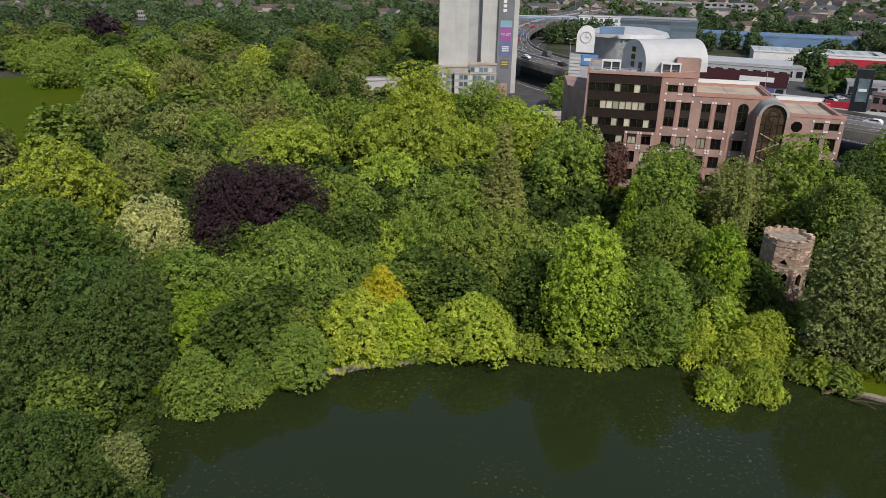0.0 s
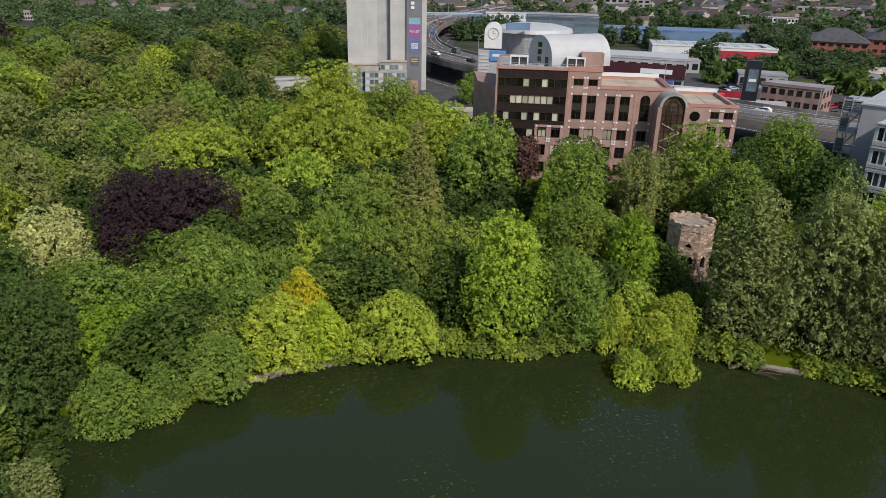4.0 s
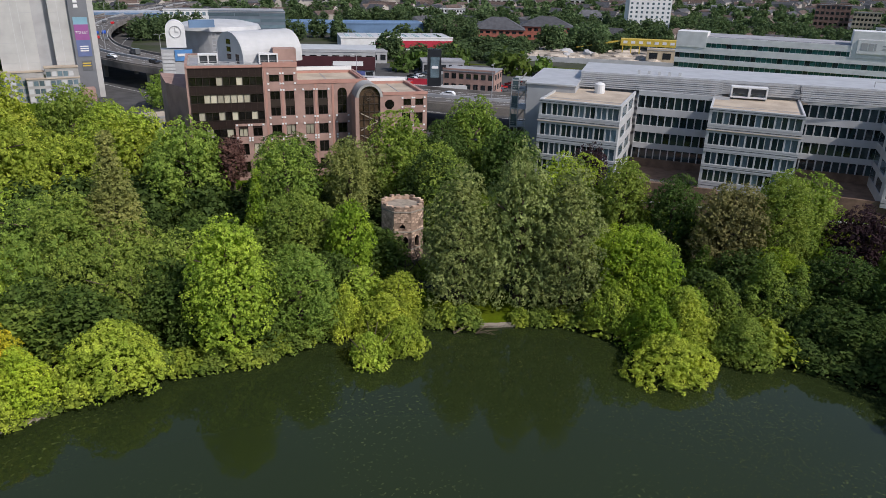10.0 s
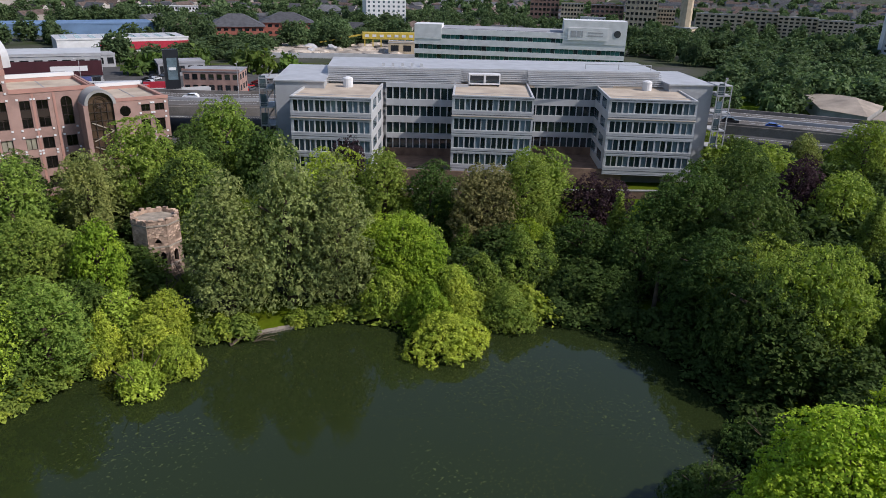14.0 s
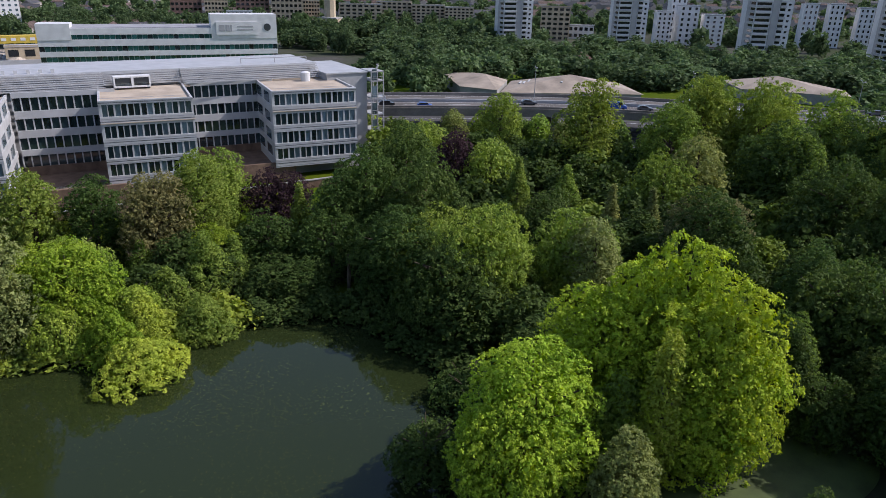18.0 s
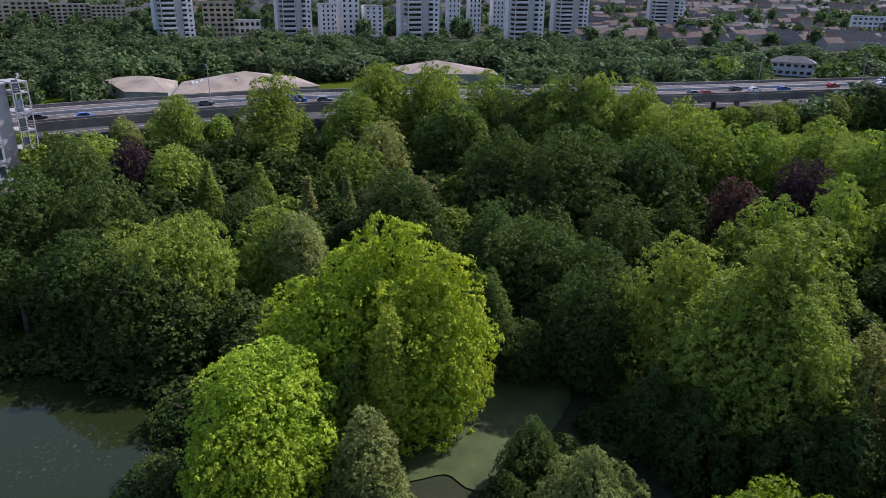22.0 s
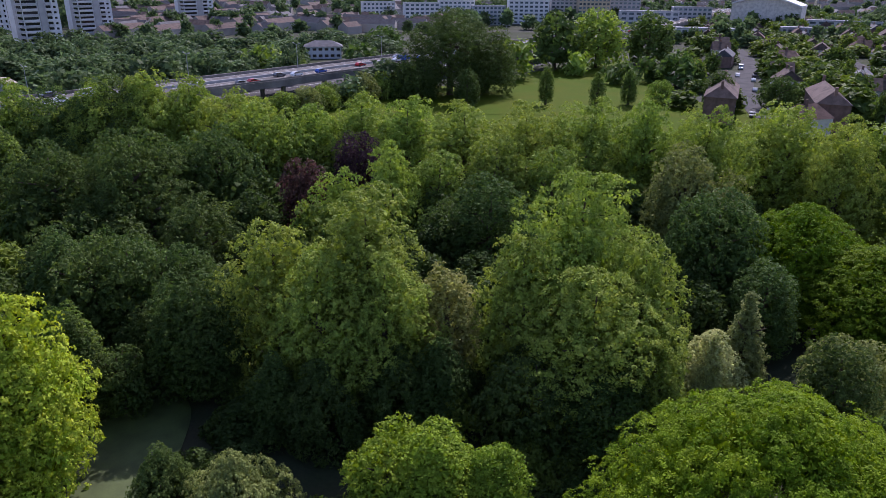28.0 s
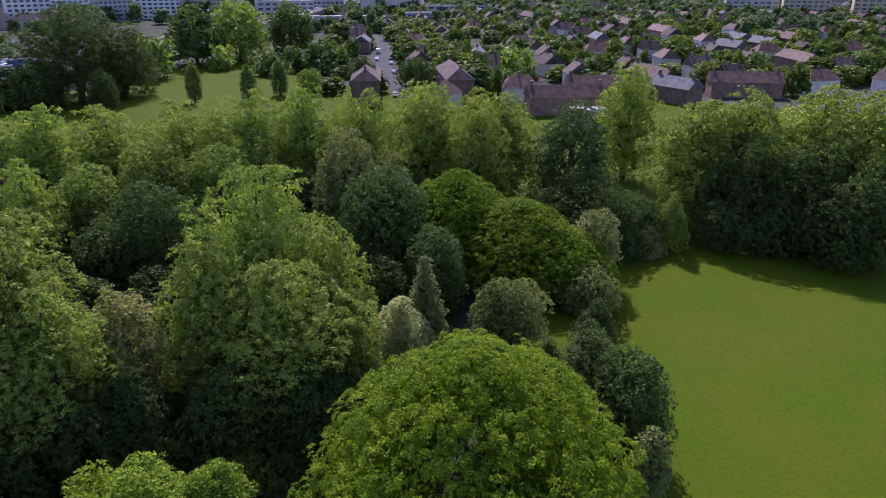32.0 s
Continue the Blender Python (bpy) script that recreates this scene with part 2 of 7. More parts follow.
def build_ground():
    bm = bmesh.new()
    n = 260
    offs = [(-6, -1.6), (-1.2, -0.6), (-0.1, -0.05), (0.5, 0.35), (1.6, 0.8), (5, 1.0), (12, 1.0), (25, 1.0), (50, 1.0), (110, 1.0), (250, 1.0), (600, 1.0), (1600, 1.0), (4600, 1.0)]
    rings = []
    for o, z in offs:
        ring = []
        for i in range(n):
            th = -math.pi + math.tau * i / n
            r = (shore_radius(th) + o) if o < 20 else (0.5 ** (o / 40) * (shore_radius(th) - 50) + 50 + o)
            x, y = LAKE_MID[0] + r * math.cos(th), LAKE_MID[1] + r * math.sin(th)
            zz = z + (0.12 * noise.noise((x * 0.08, y * 0.08, 0)) if 0.9 < z and o < 300 else 0)
            ring.append(bm.verts.new((x, y, zz)))
        rings.append(ring)
    for k, (r0, r1) in enumerate(zip(rings, rings[1:])):
        for i in range(n):
            bm.faces.new((r0[i], r1[i], r1[(i + 1) % n], r0[(i + 1) % n])).material_index = 1 if k > 9 else 0
    bm.faces.new(rings[0])
    bmesh.ops.recalc_face_normals(bm, faces=bm.faces)
    ob = link("ground", bm, GRASS)
    ob.data.materials.append(TOWN_GROUND)
    tagged(ob, "mown green park grass with faint paler tracks", "grass", kind="structure")
    bm = bmesh.new()
    ring = [bm.verts.new((LAKE_MID[0] + (shore_radius(-math.pi + math.tau * i / n) + 1.0) * math.cos(-math.pi + math.tau * i / n),
                          LAKE_MID[1] + (shore_radius(-math.pi + math.tau * i / n) + 1.0) * math.sin(-math.pi + math.tau * i / n), 0)) for i in range(n)]
    bm.faces.new(ring)
    tagged(link("lake_water", bm, WATER), "dark green still lake water with floating weed", "water", kind="structure")


build_ground()


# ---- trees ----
# G3: dark leaves, deepened further so the colour carries shade over the woods
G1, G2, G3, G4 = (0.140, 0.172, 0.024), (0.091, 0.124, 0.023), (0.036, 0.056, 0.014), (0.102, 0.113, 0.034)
Y, GB, GE, AU = (0.150, 0.184, 0.024), (0.128, 0.178, 0.022), (0.098, 0.140, 0.014), (0.225, 0.20, 0.014)
PU, PB, SV, WH, BR, YB, G5 = (0.023, 0.014, 0.016), (0.052, 0.030, 0.024), (0.108, 0.126, 0.042), (0.20, 0.215, 0.085), (0.085, 0.082, 0.032), (0.150, 0.196, 0.018), (0.050, 0.076, 0.016)
# distant leaves: haze put into the colour, greyer and bluer than near ones
HAZY_GREEN = (0.054, 0.080, 0.033)
PL, TG = (0.102, 0.134, 0.024), (0.064, 0.102, 0.005)
HUE = {G1: "bright yellow-green", G2: "mid-green", G3: "dark green", G4: "olive green", Y: "yellowish green", GB: "fresh light green", GE: "vivid green", AU: "golden yellow",
       PU: "dark purple", PB: "reddish purple", SV: "silvery grey-green", WH: "pale cream-flecked green", BR: "brownish green", YB: "bright yellowish green", G5: "deep green", PL: "sunlit olive-green", TG: "rich grassy green"}
# kind: name, category, nominal radius and height, foot of the crown, size of the billows, their flatness
KINDS = {
    "broad": ("broadleaf_tree", "tree", 6.0, 15.0, 0.05, 0.25, 0.85), "plane": ("plane_tree", "tree", 7.0, 18.0, 0.05, 0.34, 0.9),
    "willow": ("willow_tree", "tree", 6.0, 14.0, 0.02, 0.25, 0.95), "conic": ("conical_tree", "tree", 4.5, 15.0, 0.03, 0.22, 0.8),
    "column": ("columnar_tree", "tree", 3.5, 14.0, 0.04, 0.24, 1.0), "pine": ("conifer", "tree", 4.0, 14.0, 0.15, 0.24, 0.45),
    "bush": ("shrub", "shrub", 4.5, 6.0, 0.0, 0.25, 0.85), "tier": ("layered_tree", "tree", 9.0, 18.0, 0.08, 0.17, 0.5)}
FORM = {"broad": "broad-domed", "plane": "tall tufted plane", "willow": "drooping willow", "conic": "cone-shaped", "column": "slim upright", "pine": "layered conifer", "bush": "rounded waterside shrub", "tier": "wide layered-crowned"}


def outline(kind, h):
    """Crown radius at height h, both from 0 to 1."""
    if kind == "conic":
        return np.minimum(1.0, 0.72 + 1.4 * h) * (1 - h ** 1.5) ** 0.9 + 0.04
    if kind == "pine":
        return (1 - h) ** 0.8 + 0.06
    if kind == "column":
        return np.sqrt(np.clip(1 - ((h - 0.4) / 0.64) ** 2, 0, 1))
    if kind in ("bush", "tier"):
        return np.clip(1 - h ** 2.0, 0.0, 1) ** 0.55
    if kind == "willow":
        return np.clip(1 - ((h - 0.3) / 0.74) ** 2, 0, 1) ** 0.55
    return np.clip(1 - (np.abs(h - 0.42) / 0.63) ** 2.7, 0, 1) ** 0.5


# lie of a tuft: how far it faces outwards and upwards, its flatness, its stretch downwards
TUFT = {"broad": (0.5, 0.85, 0.75, 1.0), "plane": (0.5, 0.8, 0.85, 1.0), "willow": (0.65, 0.7, 0.7, 1.0), "conic": (0.9, 0.6, 0.45, 1.0), "column": (0.7, 0.7, 0.7, 1.1),
        "pine": (0.25, 1.0, 0.25, 1.0), "bush": (0.6, 0.75, 0.65, 1.0), "tier": (0.3, 1.0, 0.3, 1.0)}


def unit(v):
    return v / (np.linalg.norm(v, axis=-1, keepdims=True) + 1e-9)


def crown_mesh(kind, R, H, cover, size, seed, subs=9):
    """Boughs as lobes round the outline, tufts of leaves as small shelves on each, and larger sprays that fill the middle."""
    foot, billow, flat = KINDS[kind][4:]
    rng = np.random.default_rng(seed)
    if kind in ("broad", "plane"):
        foot = max(foot, 1 - 3.3 * R / H)
    tall = H * (1 - foot)
    mean = max(billow * R, 0.55)
    area = 2 * math.pi * R * (0.55 * tall + 0.35 * R)
    K = int(min(max(0.9 * area / mean ** 2 / (0.6 if kind == "tier" else 1 if subs >= 5 else 2.6), 9), 230))
    h = (np.arange(K) + rng.random(K)) / K
    prof = outline(kind, h)
    th = np.arange(K) * 2.39996 + rng.random(K) * 0.8
    rad = np.maximum(prof * R - mean, 0.25 * prof * R) * (rng.uniform(0.93, 1.05, K) if kind == "tier" else rng.uniform(0.55, 1.16, K) if kind == "plane" else rng.uniform(0.8, 1.07, K))
    c = np.stack([rad * np.cos(th), rad * np.sin(th), H * foot + (tall - mean) * (0.06 + 0.94 * h)], 1)
    if kind in ("broad", "plane", "bush", "willow"):
        w, a = (0.24 if kind in ("plane", "willow") else 0.17), rng.uniform(0, 6.28, 3)
        rad *= 1 + w * np.sin(2 * th + a[0] + 2.5 * h) + 0.7 * w * np.sin(3 * th + a[1] - 3 * h)
        c[:, :2] = np.stack([rad * np.cos(th), rad * np.sin(th)], 1)
        c[:, 2] += 0.07 * tall * h * np.sin(2 * th + a[2])
    lr = mean * rng.uniform(0.75, 1.35, K) * (0.7 + 0.3 * prof) * (1.2 if kind == "tier" else 1)
    fl = np.array([1, 1, flat])
    leaves = int(cover * 1.0 * area / (1.07 * size ** 2))
    if kind in ("plane", "column"):
        c[:, 2] += rng.uniform(-0.03, 0.03, K) * H
    mid = np.array([0, 0, H * foot + 0.4 * tall])
    # tufts: on the outer and upper side of their bough, and not inside another
    face, lift, depth, drop = TUFT[kind]
    grow = 2.2
    bough = np.repeat(np.arange(K), int(subs * grow))
    sd = unit(unit(rng.normal(size=(len(bough), 3))) + 0.5 * unit(c[bough] - mid) + np.array([0, 0, 0.15]))
    sc = c[bough] + lr[bough][:, None] * sd * fl * rng.uniform(0.78, 1.04, len(bough))[:, None]
    clear = np.ones(len(sc), bool)
    for j in range(K):
        clear &= (np.linalg.norm((sc - c[j]) / fl / lr[j], axis=1) > 0.74) | (bough == j)
    clear &= sc[:, 2] > 0.15
    sc, sd, bough = sc[clear], sd[clear], bough[clear]
    T = len(sc)
    wide = max(1.12 * math.sqrt(area / max(T, 1) / math.pi), size * 1.6)
    tr = wide * rng.uniform(0.6, 1.35, T)
    out2 = unit(sc - mid) * np.array([1, 1, 0.4])
    axis = unit(face * out2 + 0.35 * sd + np.array([0, 0, lift]) + 0.25 * rng.normal(size=(T, 3)))
    e1 = unit(np.cross(axis, rng.normal(size=(T, 3))))
    e2 = np.cross(axis, e1)
    turn = rng.uniform(0, 6.28, (T, 2))
    # leaves over each tuft's dome, thinning at its ragged rim
    pick = rng.choice(T, leaves, p=tr ** 2 / (tr ** 2).sum())
    phi, q = rng.uniform(0, 6.28, leaves), np.sqrt(rng.random(leaves))
    reach = tr[pick] * q * (1 + 0.28 * np.sin(3 * phi + turn[pick, 0]) + 0.2 * np.sin(5 * phi + turn[pick, 1]))
    side = np.cos(phi)[:, None] * e1[pick] + np.sin(phi)[:, None] * e2[pick]
    p = sc[pick] + side * reach[:, None] + axis[pick] * (tr[pick] * (depth * (0.45 - q ** 2) + 0.13 * rng.normal(size=leaves)))[:, None]
    if drop > 1:
        p[:, 2] -= (drop - 1) * tr[pick] * q ** 2
    d = unit(axis[pick] + 1.5 * depth * q[:, None] * side)
    ok = p[:, 2] > 0.05
    p, d = p[ok], d[ok]
    n = len(p)
    s = (size * rng.uniform(0.55, 1.3, n))[:, None]
    nor = unit(d + (0.42 if subs >= 5 else 0.9) * rng.normal(size=(n, 3)))
    along, broad_leaf = rng.normal(size=(n, 3)), 0.62
    if kind == "willow":
        broad_leaf = 0.5
    t = unit(np.cross(nor, np.cross(along, nor)))
    b = np.cross(nor, t)
    v = np.stack([p + t * s, p - t * s * 0.6 + b * s * broad_leaf * 1.2, p - t * s * 0.6 - b * s * broad_leaf * 1.2], 1)
    v = v.reshape(-1, 3)
    # the inner mass: larger sprays within each bough
    m = int(n * (0.45 if kind == "tier" else 0.3 if subs >= 5 else 0.4))
    j = rng.choice(K, m, p=lr ** 2 / (lr ** 2).sum())
    u = unit(rng.normal(size=(m, 3)))
    q = c[j] + lr[j][:, None] * u * fl * rng.uniform(0.2, 0.6, m)[:, None]
    q = mid + (q - mid) * rng.choice([0.97, 0.88, 0.72], m)[:, None]
    q[:, 2] = np.maximum(q[:, 2], 0.3)
    g = np.stack([u, np.roll(u, 1, 1) + 0.01, np.roll(u, 2, 1) - 0.01], 1) + 0.5 * rng.normal(size=(m, 3, 3))
    e1 = unit(np.cross(u, g[:, 1]))
    e2 = unit(np.cross(u + 0.4 * g[:, 2], e1))
    w = (size * 2.0 * rng.uniform(0.7, 1.3, m))[:, None]
    core = np.stack([q + e1 * w, q - e1 * w * 0.5 + e2 * w * 0.85, q - e1 * w * 0.5 - e2 * w * 0.85], 1).reshape(-1, 3)
    return raw_mesh("crown", np.concatenate([v, core]), 3)


def trunk_bm(kind, R, H, seed):
    rng = random.Random(seed)
    bm = bmesh.new()
    r0 = 0.028 * H
    if kind == "bush":
        for k in range(5):
            t = k * math.tau / 5 + rng.random()
            tube(bm, [(0.2 * math.cos(t), 0.2 * math.sin(t), -0.3), (0.8 * math.cos(t), 0.8 * math.sin(t), 1.4), (2.2 * math.cos(t), 2.2 * math.sin(t), 3.2)], [0.12, 0.09, 0.03], 5)
        return bm
    top = [(0, 0, -0.3), (rng.uniform(-.2, .2), rng.uniform(-.2, .2), H * 0.25), (rng.uniform(-.4, .4), rng.uniform(-.4, .4), H * 0.55), (0, 0, H * 0.88)]
    tube(bm, top, [r0 * 1.25, r0, r0 * 0.65, 0.06], 8)
    for k in range(7):
        t, z = k * 2.4 + rng.random(), H * rng.uniform(0.18, 0.6)
        e = R * rng.uniform(0.5, 0.75)
        rise = -0.5 if kind in ("pine",) else 2.5
        tube(bm, [(0, 0, z), (e * .5 * math.cos(t), e * .5 * math.sin(t), z + rise * 0.6), (e * math.cos(t), e * math.sin(t), z + rise)], [r0 * 0.5, r0 * 0.35, 0.05], 5)
    return bm


# how much of the crown's skin the leaves cover, their length, twigs on a bough, variants
LODS = {"near": (1.1, 0.125, 16, 1), "close": (1.0, 0.135, 14, 1), "mid": (0.98, 0.16, 13, 2), "back": (0.95, 0.205, 12, 2), "rear": (0.95, 0.29, 10, 2), "far": (0.8, 1.2, 5, 2)}
PROTOS, tree_count = {}, 0
SPOTS = []


def tree(kind, hue, x, y, h, r, lod="", z=0.95):
    """A tree of that kind and hue at (x, y), h high, its crown r wide from the middle."""
    global tree_count
    tree_count += 1
    rng = random.Random(tree_count)
    name, cat, R, H, *_ = KINDS[kind]
    dist = math.hypot(x, y)
    lod = lod or ("near" if dist < 56 else "close" if dist < 80 else "mid" if dist < 124 else "back" if dist < 175 else "rear" if dist < 345 else "far")
    if in_lake(x, y):
        z = -0.05
    cover, size, subs, variants = LODS[lod]
    h = max(h, 2.5)
    rb, ab = 1.5 ** round(math.log(r, 1.5)), 1.45 ** round(math.log(h / r, 1.45))
    hb = rb * ab
    key = (kind, lod, rb, ab, rng.randrange(variants))
    m = pose(x, y, z, 0, 0, rng.uniform(0, 360)) @ Matrix.Diagonal((r / rb, r / rb, h / hb, 1))
    label = f"{HUE[hue]} leafy {FORM[kind]} {'shrub' if cat == 'shrub' else 'tree'} in full summer leaf".replace("shrub shrub", "shrub")
    if key not in PROTOS:
        root = empty(name, m, label, cat, FORM[kind] + " group")
        seed = sum(map(ord, kind + lod)) + key[4] * 97
        link("trunk", trunk_bm(kind, rb, hb, seed), BARK, root)
        link_mesh("crown", crown_mesh(kind, rb, hb, cover, size * (0.62 if kind == "tier" and lod == "near" else 0.8 if kind in ("tier", "bush") else 1), seed, subs), LEAF, root)
        PROTOS[key] = root
    else:
        p = PROTOS[key]
        root = copy_thing(p, m @ Matrix.Diagonal((*p.scale, 1)).inverted())
        root["label"] = label
    jit = (2.2 if kind == "plane" else 2.1) * rng.uniform(0.88, 1.12)
    for o in root.children:
        if o.data.name.startswith("crown"):
            o.color = (hue[0] * jit * rng.uniform(0.93, 1.07), hue[1] * jit, hue[2] * jit, 1)
    SPOTS.append((x, y, r))
    return root



def crown_cloud(name, label, hue, items, size=2.0, subs=3, kind="broad"):
    """Many crowns too close or too far to count, as one mesh. Items: x, y, z, width and height factors."""
    rng = np.random.default_rng(len(items))
    base = []
    for v in range(3):
        me = crown_mesh(kind, KINDS[kind][2], KINDS[kind][3], 1.0 if size < 2 else 0.8, size, 900 + v, subs)
        co = np.empty(len(me.vertices) * 3, np.float32)
        me.vertices.foreach_get("co", co)
        base.append(co.reshape(-1, 3))
        bpy.data.meshes.remove(me)
    out = []
    for x, y, z, k, kz in items:
        th = rng.uniform(0, 6.28)
        b = base[rng.integers(3)]
        c, s = math.cos(th), math.sin(th)
        out.append(np.stack([x + k * (c * b[:, 0] - s * b[:, 1]), y + k * (s * b[:, 0] + c * b[:, 1]), z + kz * b[:, 2]], 1))
    ob = link_mesh(name, raw_mesh(name, np.concatenate(out), 3), LEAF)
    ob.color = (hue[0] * 1.6, hue[1] * 1.6, hue[2] * 1.6, 1)
    return tagged(ob, label, "trees", kind="stuff")


# trees first met towards -1 degrees
tree("broad", G3, -37.9, 70.5, 12.8, 7.8)
tree("broad", G5, -49.7, 80.9, 16.3, 8.7)
tree("broad", G1, -55.7, 97.1, 18.9, 9.3)
tree("willow", G4, -51.1, 110.8, 17.2, 5.4)
tree("broad", WH, -40.5, 91.4, 13.2, 4.5)
tree("broad", G2, -30.9, 78.1, 10.9, 6.1)
tree("broad", GE, -28.4, 73.7, 8.1, 4.5)
tree("bush", G2, -25.3, 63.1, 7.1, 4.0)
tree("bush", G2, -20.9, 64.7, 6.0, 2.7)
tree("bush", G2, -16.4, 69.1, 6.1, 4.7)
tree("bush", Y, -9.6, 75.4, 7.7, 6.1)
tree("bush", AU, -7.5, 78.1, 9.3, 4.3)
tree("bush", YB, -5.0, 74.4, 6.8, 3.6)
tree("bush", Y, 3.6, 75.1, 7.6, 6.1)
tree("broad", G2, -28.0, 83.4, 7.6, 5.6)
tree("broad", G2, -20.3, 88.7, 10.2, 7.2)
tree("broad", PU, -27.0, 104.1, 15.0, 8.2)
tree("broad", PU, -32.5, 97.7, 15.9, 4.9)
tree("broad", PU, -32.3, 93.6, 12.3, 3.7)
tree("broad", G2, -19.1, 115.4, 10.6, 7.6)
tree("broad", G2, -13.5, 89.0, 7.8, 6.9)
tree("broad", G1, -31.4, 138.5, 14.9, 11.2)
tree("broad", G1, -8.1, 141.8, 19.3, 12.6)
tree("broad", G1, -5.8, 151.9, 24.0, 8.9)
tree("broad", G1, -10.1, 123.6, 12.3, 7.6)
tree("broad", G1, 4.4, 139.9, 14.9, 9.6)
tree("broad", G1, 15.9, 144.1, 17.2, 8.6)
tree("broad", G1, -5.0, 102.9, 7.3, 3.9)
tree("broad", G2, 1.0, 106.0, 12.8, 11.2)
tree("broad", G2, 6.7, 95.8, 10.4, 9.5)
tree("broad", G1, -7.4, 99.7, 7.4, 6.3)
tree("broad", G1, 16.5, 139.0, 16.7, 8.9)
tree("broad", G2, 23.2, 125.9, 17.6, 8.6)
tree("pine", G4, 8.5, 101.6, 22.9, 5.0)
tree("broad", G2, 14.3, 91.9, 9.9, 6.2)
tree("broad", G2, 7.8, 86.6, 8.0, 6.8)
tree("column", GB, 17.0, 76.1, 16.7, 5.4)
tree("broad", G2, 25.4, 75.9, 11.4, 4.5)
tree("broad", G2, 31.3, 95.0, 12.1, 5.5)
tree("column", GE, 36.9, 86.5, 12.8, 3.5)
tree("broad", PB, 30.0, 122.4, 14.8, 2.7)
tree("conic", GE, 29.4, 106.0, 13.7, 2.6)
tree("broad", G3, 38.1, 115.9, 16.3, 6.2)
tree("broad", G4, 47.1, 108.2, 15.6, 5.6)
tree("plane", PL, 54.7, 106.8, 20.6, 5.3)
tree("broad", G3, 56.9, 96.5, 15.6, 5.9)
tree("broad", G2, -139.7, 254.1, 12.8, 10.1)
tree("broad", G2, -114.2, 244.7, 15.5, 11.1)
tree("broad", G1, -94.8, 215.0, 14.0, 7.2)
tree("broad", G4, -76.4, 206.3, 18.2, 7.2)
tree("broad", G4, -82.9, 173.2, 14.4, 9.0)
tree("broad", G4, -58.4, 154.3, 14.0, 8.9)
tree("broad", G2, -53.4, 187.6, 19.4, 10.1)
tree("broad", G4, -41.1, 159.8, 14.7, 8.1)
tree("broad", G4, -39.0, 201.3, 21.1, 7.5)
tree("broad", G3, -31.2, 182.3, 19.1, 5.3)
tree("broad", G2, -49.0, 148.1, 14.4, 6.9)
tree("broad", G2, -55.0, 124.4, 12.6, 6.5)
tree("broad", G4, -46.9, 125.5, 11.2, 5.5)
tree("pine", G3, -21.6, 163.6, 20.1, 5.8)
tree("broad", G2, -16.1, 299.6, 19.2, 10.3)
tree("broad", G1, -66.8, 251.3, 16.2, 7.9)
tree("broad", G2, -36.3, 168.1, 17.6, 7.7)
tree("broad", G2, -163.6, 286.6, 12.7, 10.6)
tree("broad", PU, -180.2, 379.4, 17.1, 11.7)
tree("broad", G2, -155.6, 302.3, 13.7, 9.9)
tree("broad", G2, -113.7, 288.4, 15.8, 10.6)
tree("broad", G2, -23.0, 158.3, 15.6, 6.0)
tree("broad", G2, 8.1, 164.8, 19.1, 8.3)
tree("broad", G1, 13.4, 149.4, 17.9, 6.3)
tree("broad", G2, -18.7, 153.9, 15.2, 5.2)
tree("broad", G4, -38.5, 134.6, 10.5, 5.2)
# near left bank: its shade is put into the dark G3 leaves
tree("broad", G3, -33.9, 47.0, 8.9, 4.3)
tree("broad", G3, -30.9, 47.9, 8.1, 3.4)
tree("broad", SV, -27.6, 49.0, 5.6, 2.1)
tree("bush", G3, -28.9, 46.8, 5.6, 2.8)
tree("broad", G3, -28.6, 39.8, 8.7, 5.5)
tree("broad", G3, -40.5, 61.9, 9.9, 6.5)
tree("broad", G3, -34.1, 66.8, 4.8, 3.9)
tree("broad", G3, -47.8, 71.5, 12.4, 5.3)
tree("broad", G3, -35.1, 60.6, 8.2, 5.3)
tree("broad", G2, -19.2, 84.9, 10.2, 5.9)
tree("broad", G2, -25.5, 79.0, 8.6, 4.8)
tree("broad", G2, -15.3, 80.6, 6.6, 4.9)
tree("broad", GE, -27.3, 72.0, 7.7, 4.4)
tree("broad", G2, -18.7, 74.7, 4.7, 3.9)
tree("broad", G3, -32.9, 66.3, 13.1, 4.5)
tree("broad", G2, -14.5, 111.1, 9.3, 5.7)
tree("broad", G2, 34.2, 106.6, 17.5, 5.9)
tree("broad", G4, 43.0, 101.2, 17.6, 3.7)
tree("broad", G2, 57.2, 96.3, 16.5, 5.4)
tree("broad", G2, 31.9, 92.7, 12.5, 4.9)
tree("broad", G2, 5.2, 103.9, 14.3, 8.0)
tree("broad", G1, -5.1, 102.9, 7.6, 3.8)
# trees first met towards 26 degrees
tree("broad", Y, 37.5, 72.9, 7.9, 2.9)
tree("bush", Y, 34.5, 71.1, 6.6, 3.6)
tree("bush", Y, 30.5, 73.9, 7.4, 2.2)
tree("bush", Y, 35.1, 67.4, 5.2, 3.2)
tree("bush", Y, 30.5, 66.9, 4.2, 2.7)
tree("broad", G1, 34.1, 76.8, 6.9, 2.6)
tree("willow", SV, 54.5, 70.3, 22.1, 6.1)
tree("willow", SV, 47.6, 74.0, 18.8, 5.1)
tree("broad", GE, 67.9, 66.4, 10.4, 5.5)
tree("broad", GE, 67.9, 60.5, 11.6, 4.8)
tree("column", G1, 69.4, 54.1, 6.0, 3.2)
tree("bush", Y, 60.9, 47.9, 5.0, 5.6)
tree("bush", G2, 71.4, 46.1, 5.7, 4.3)
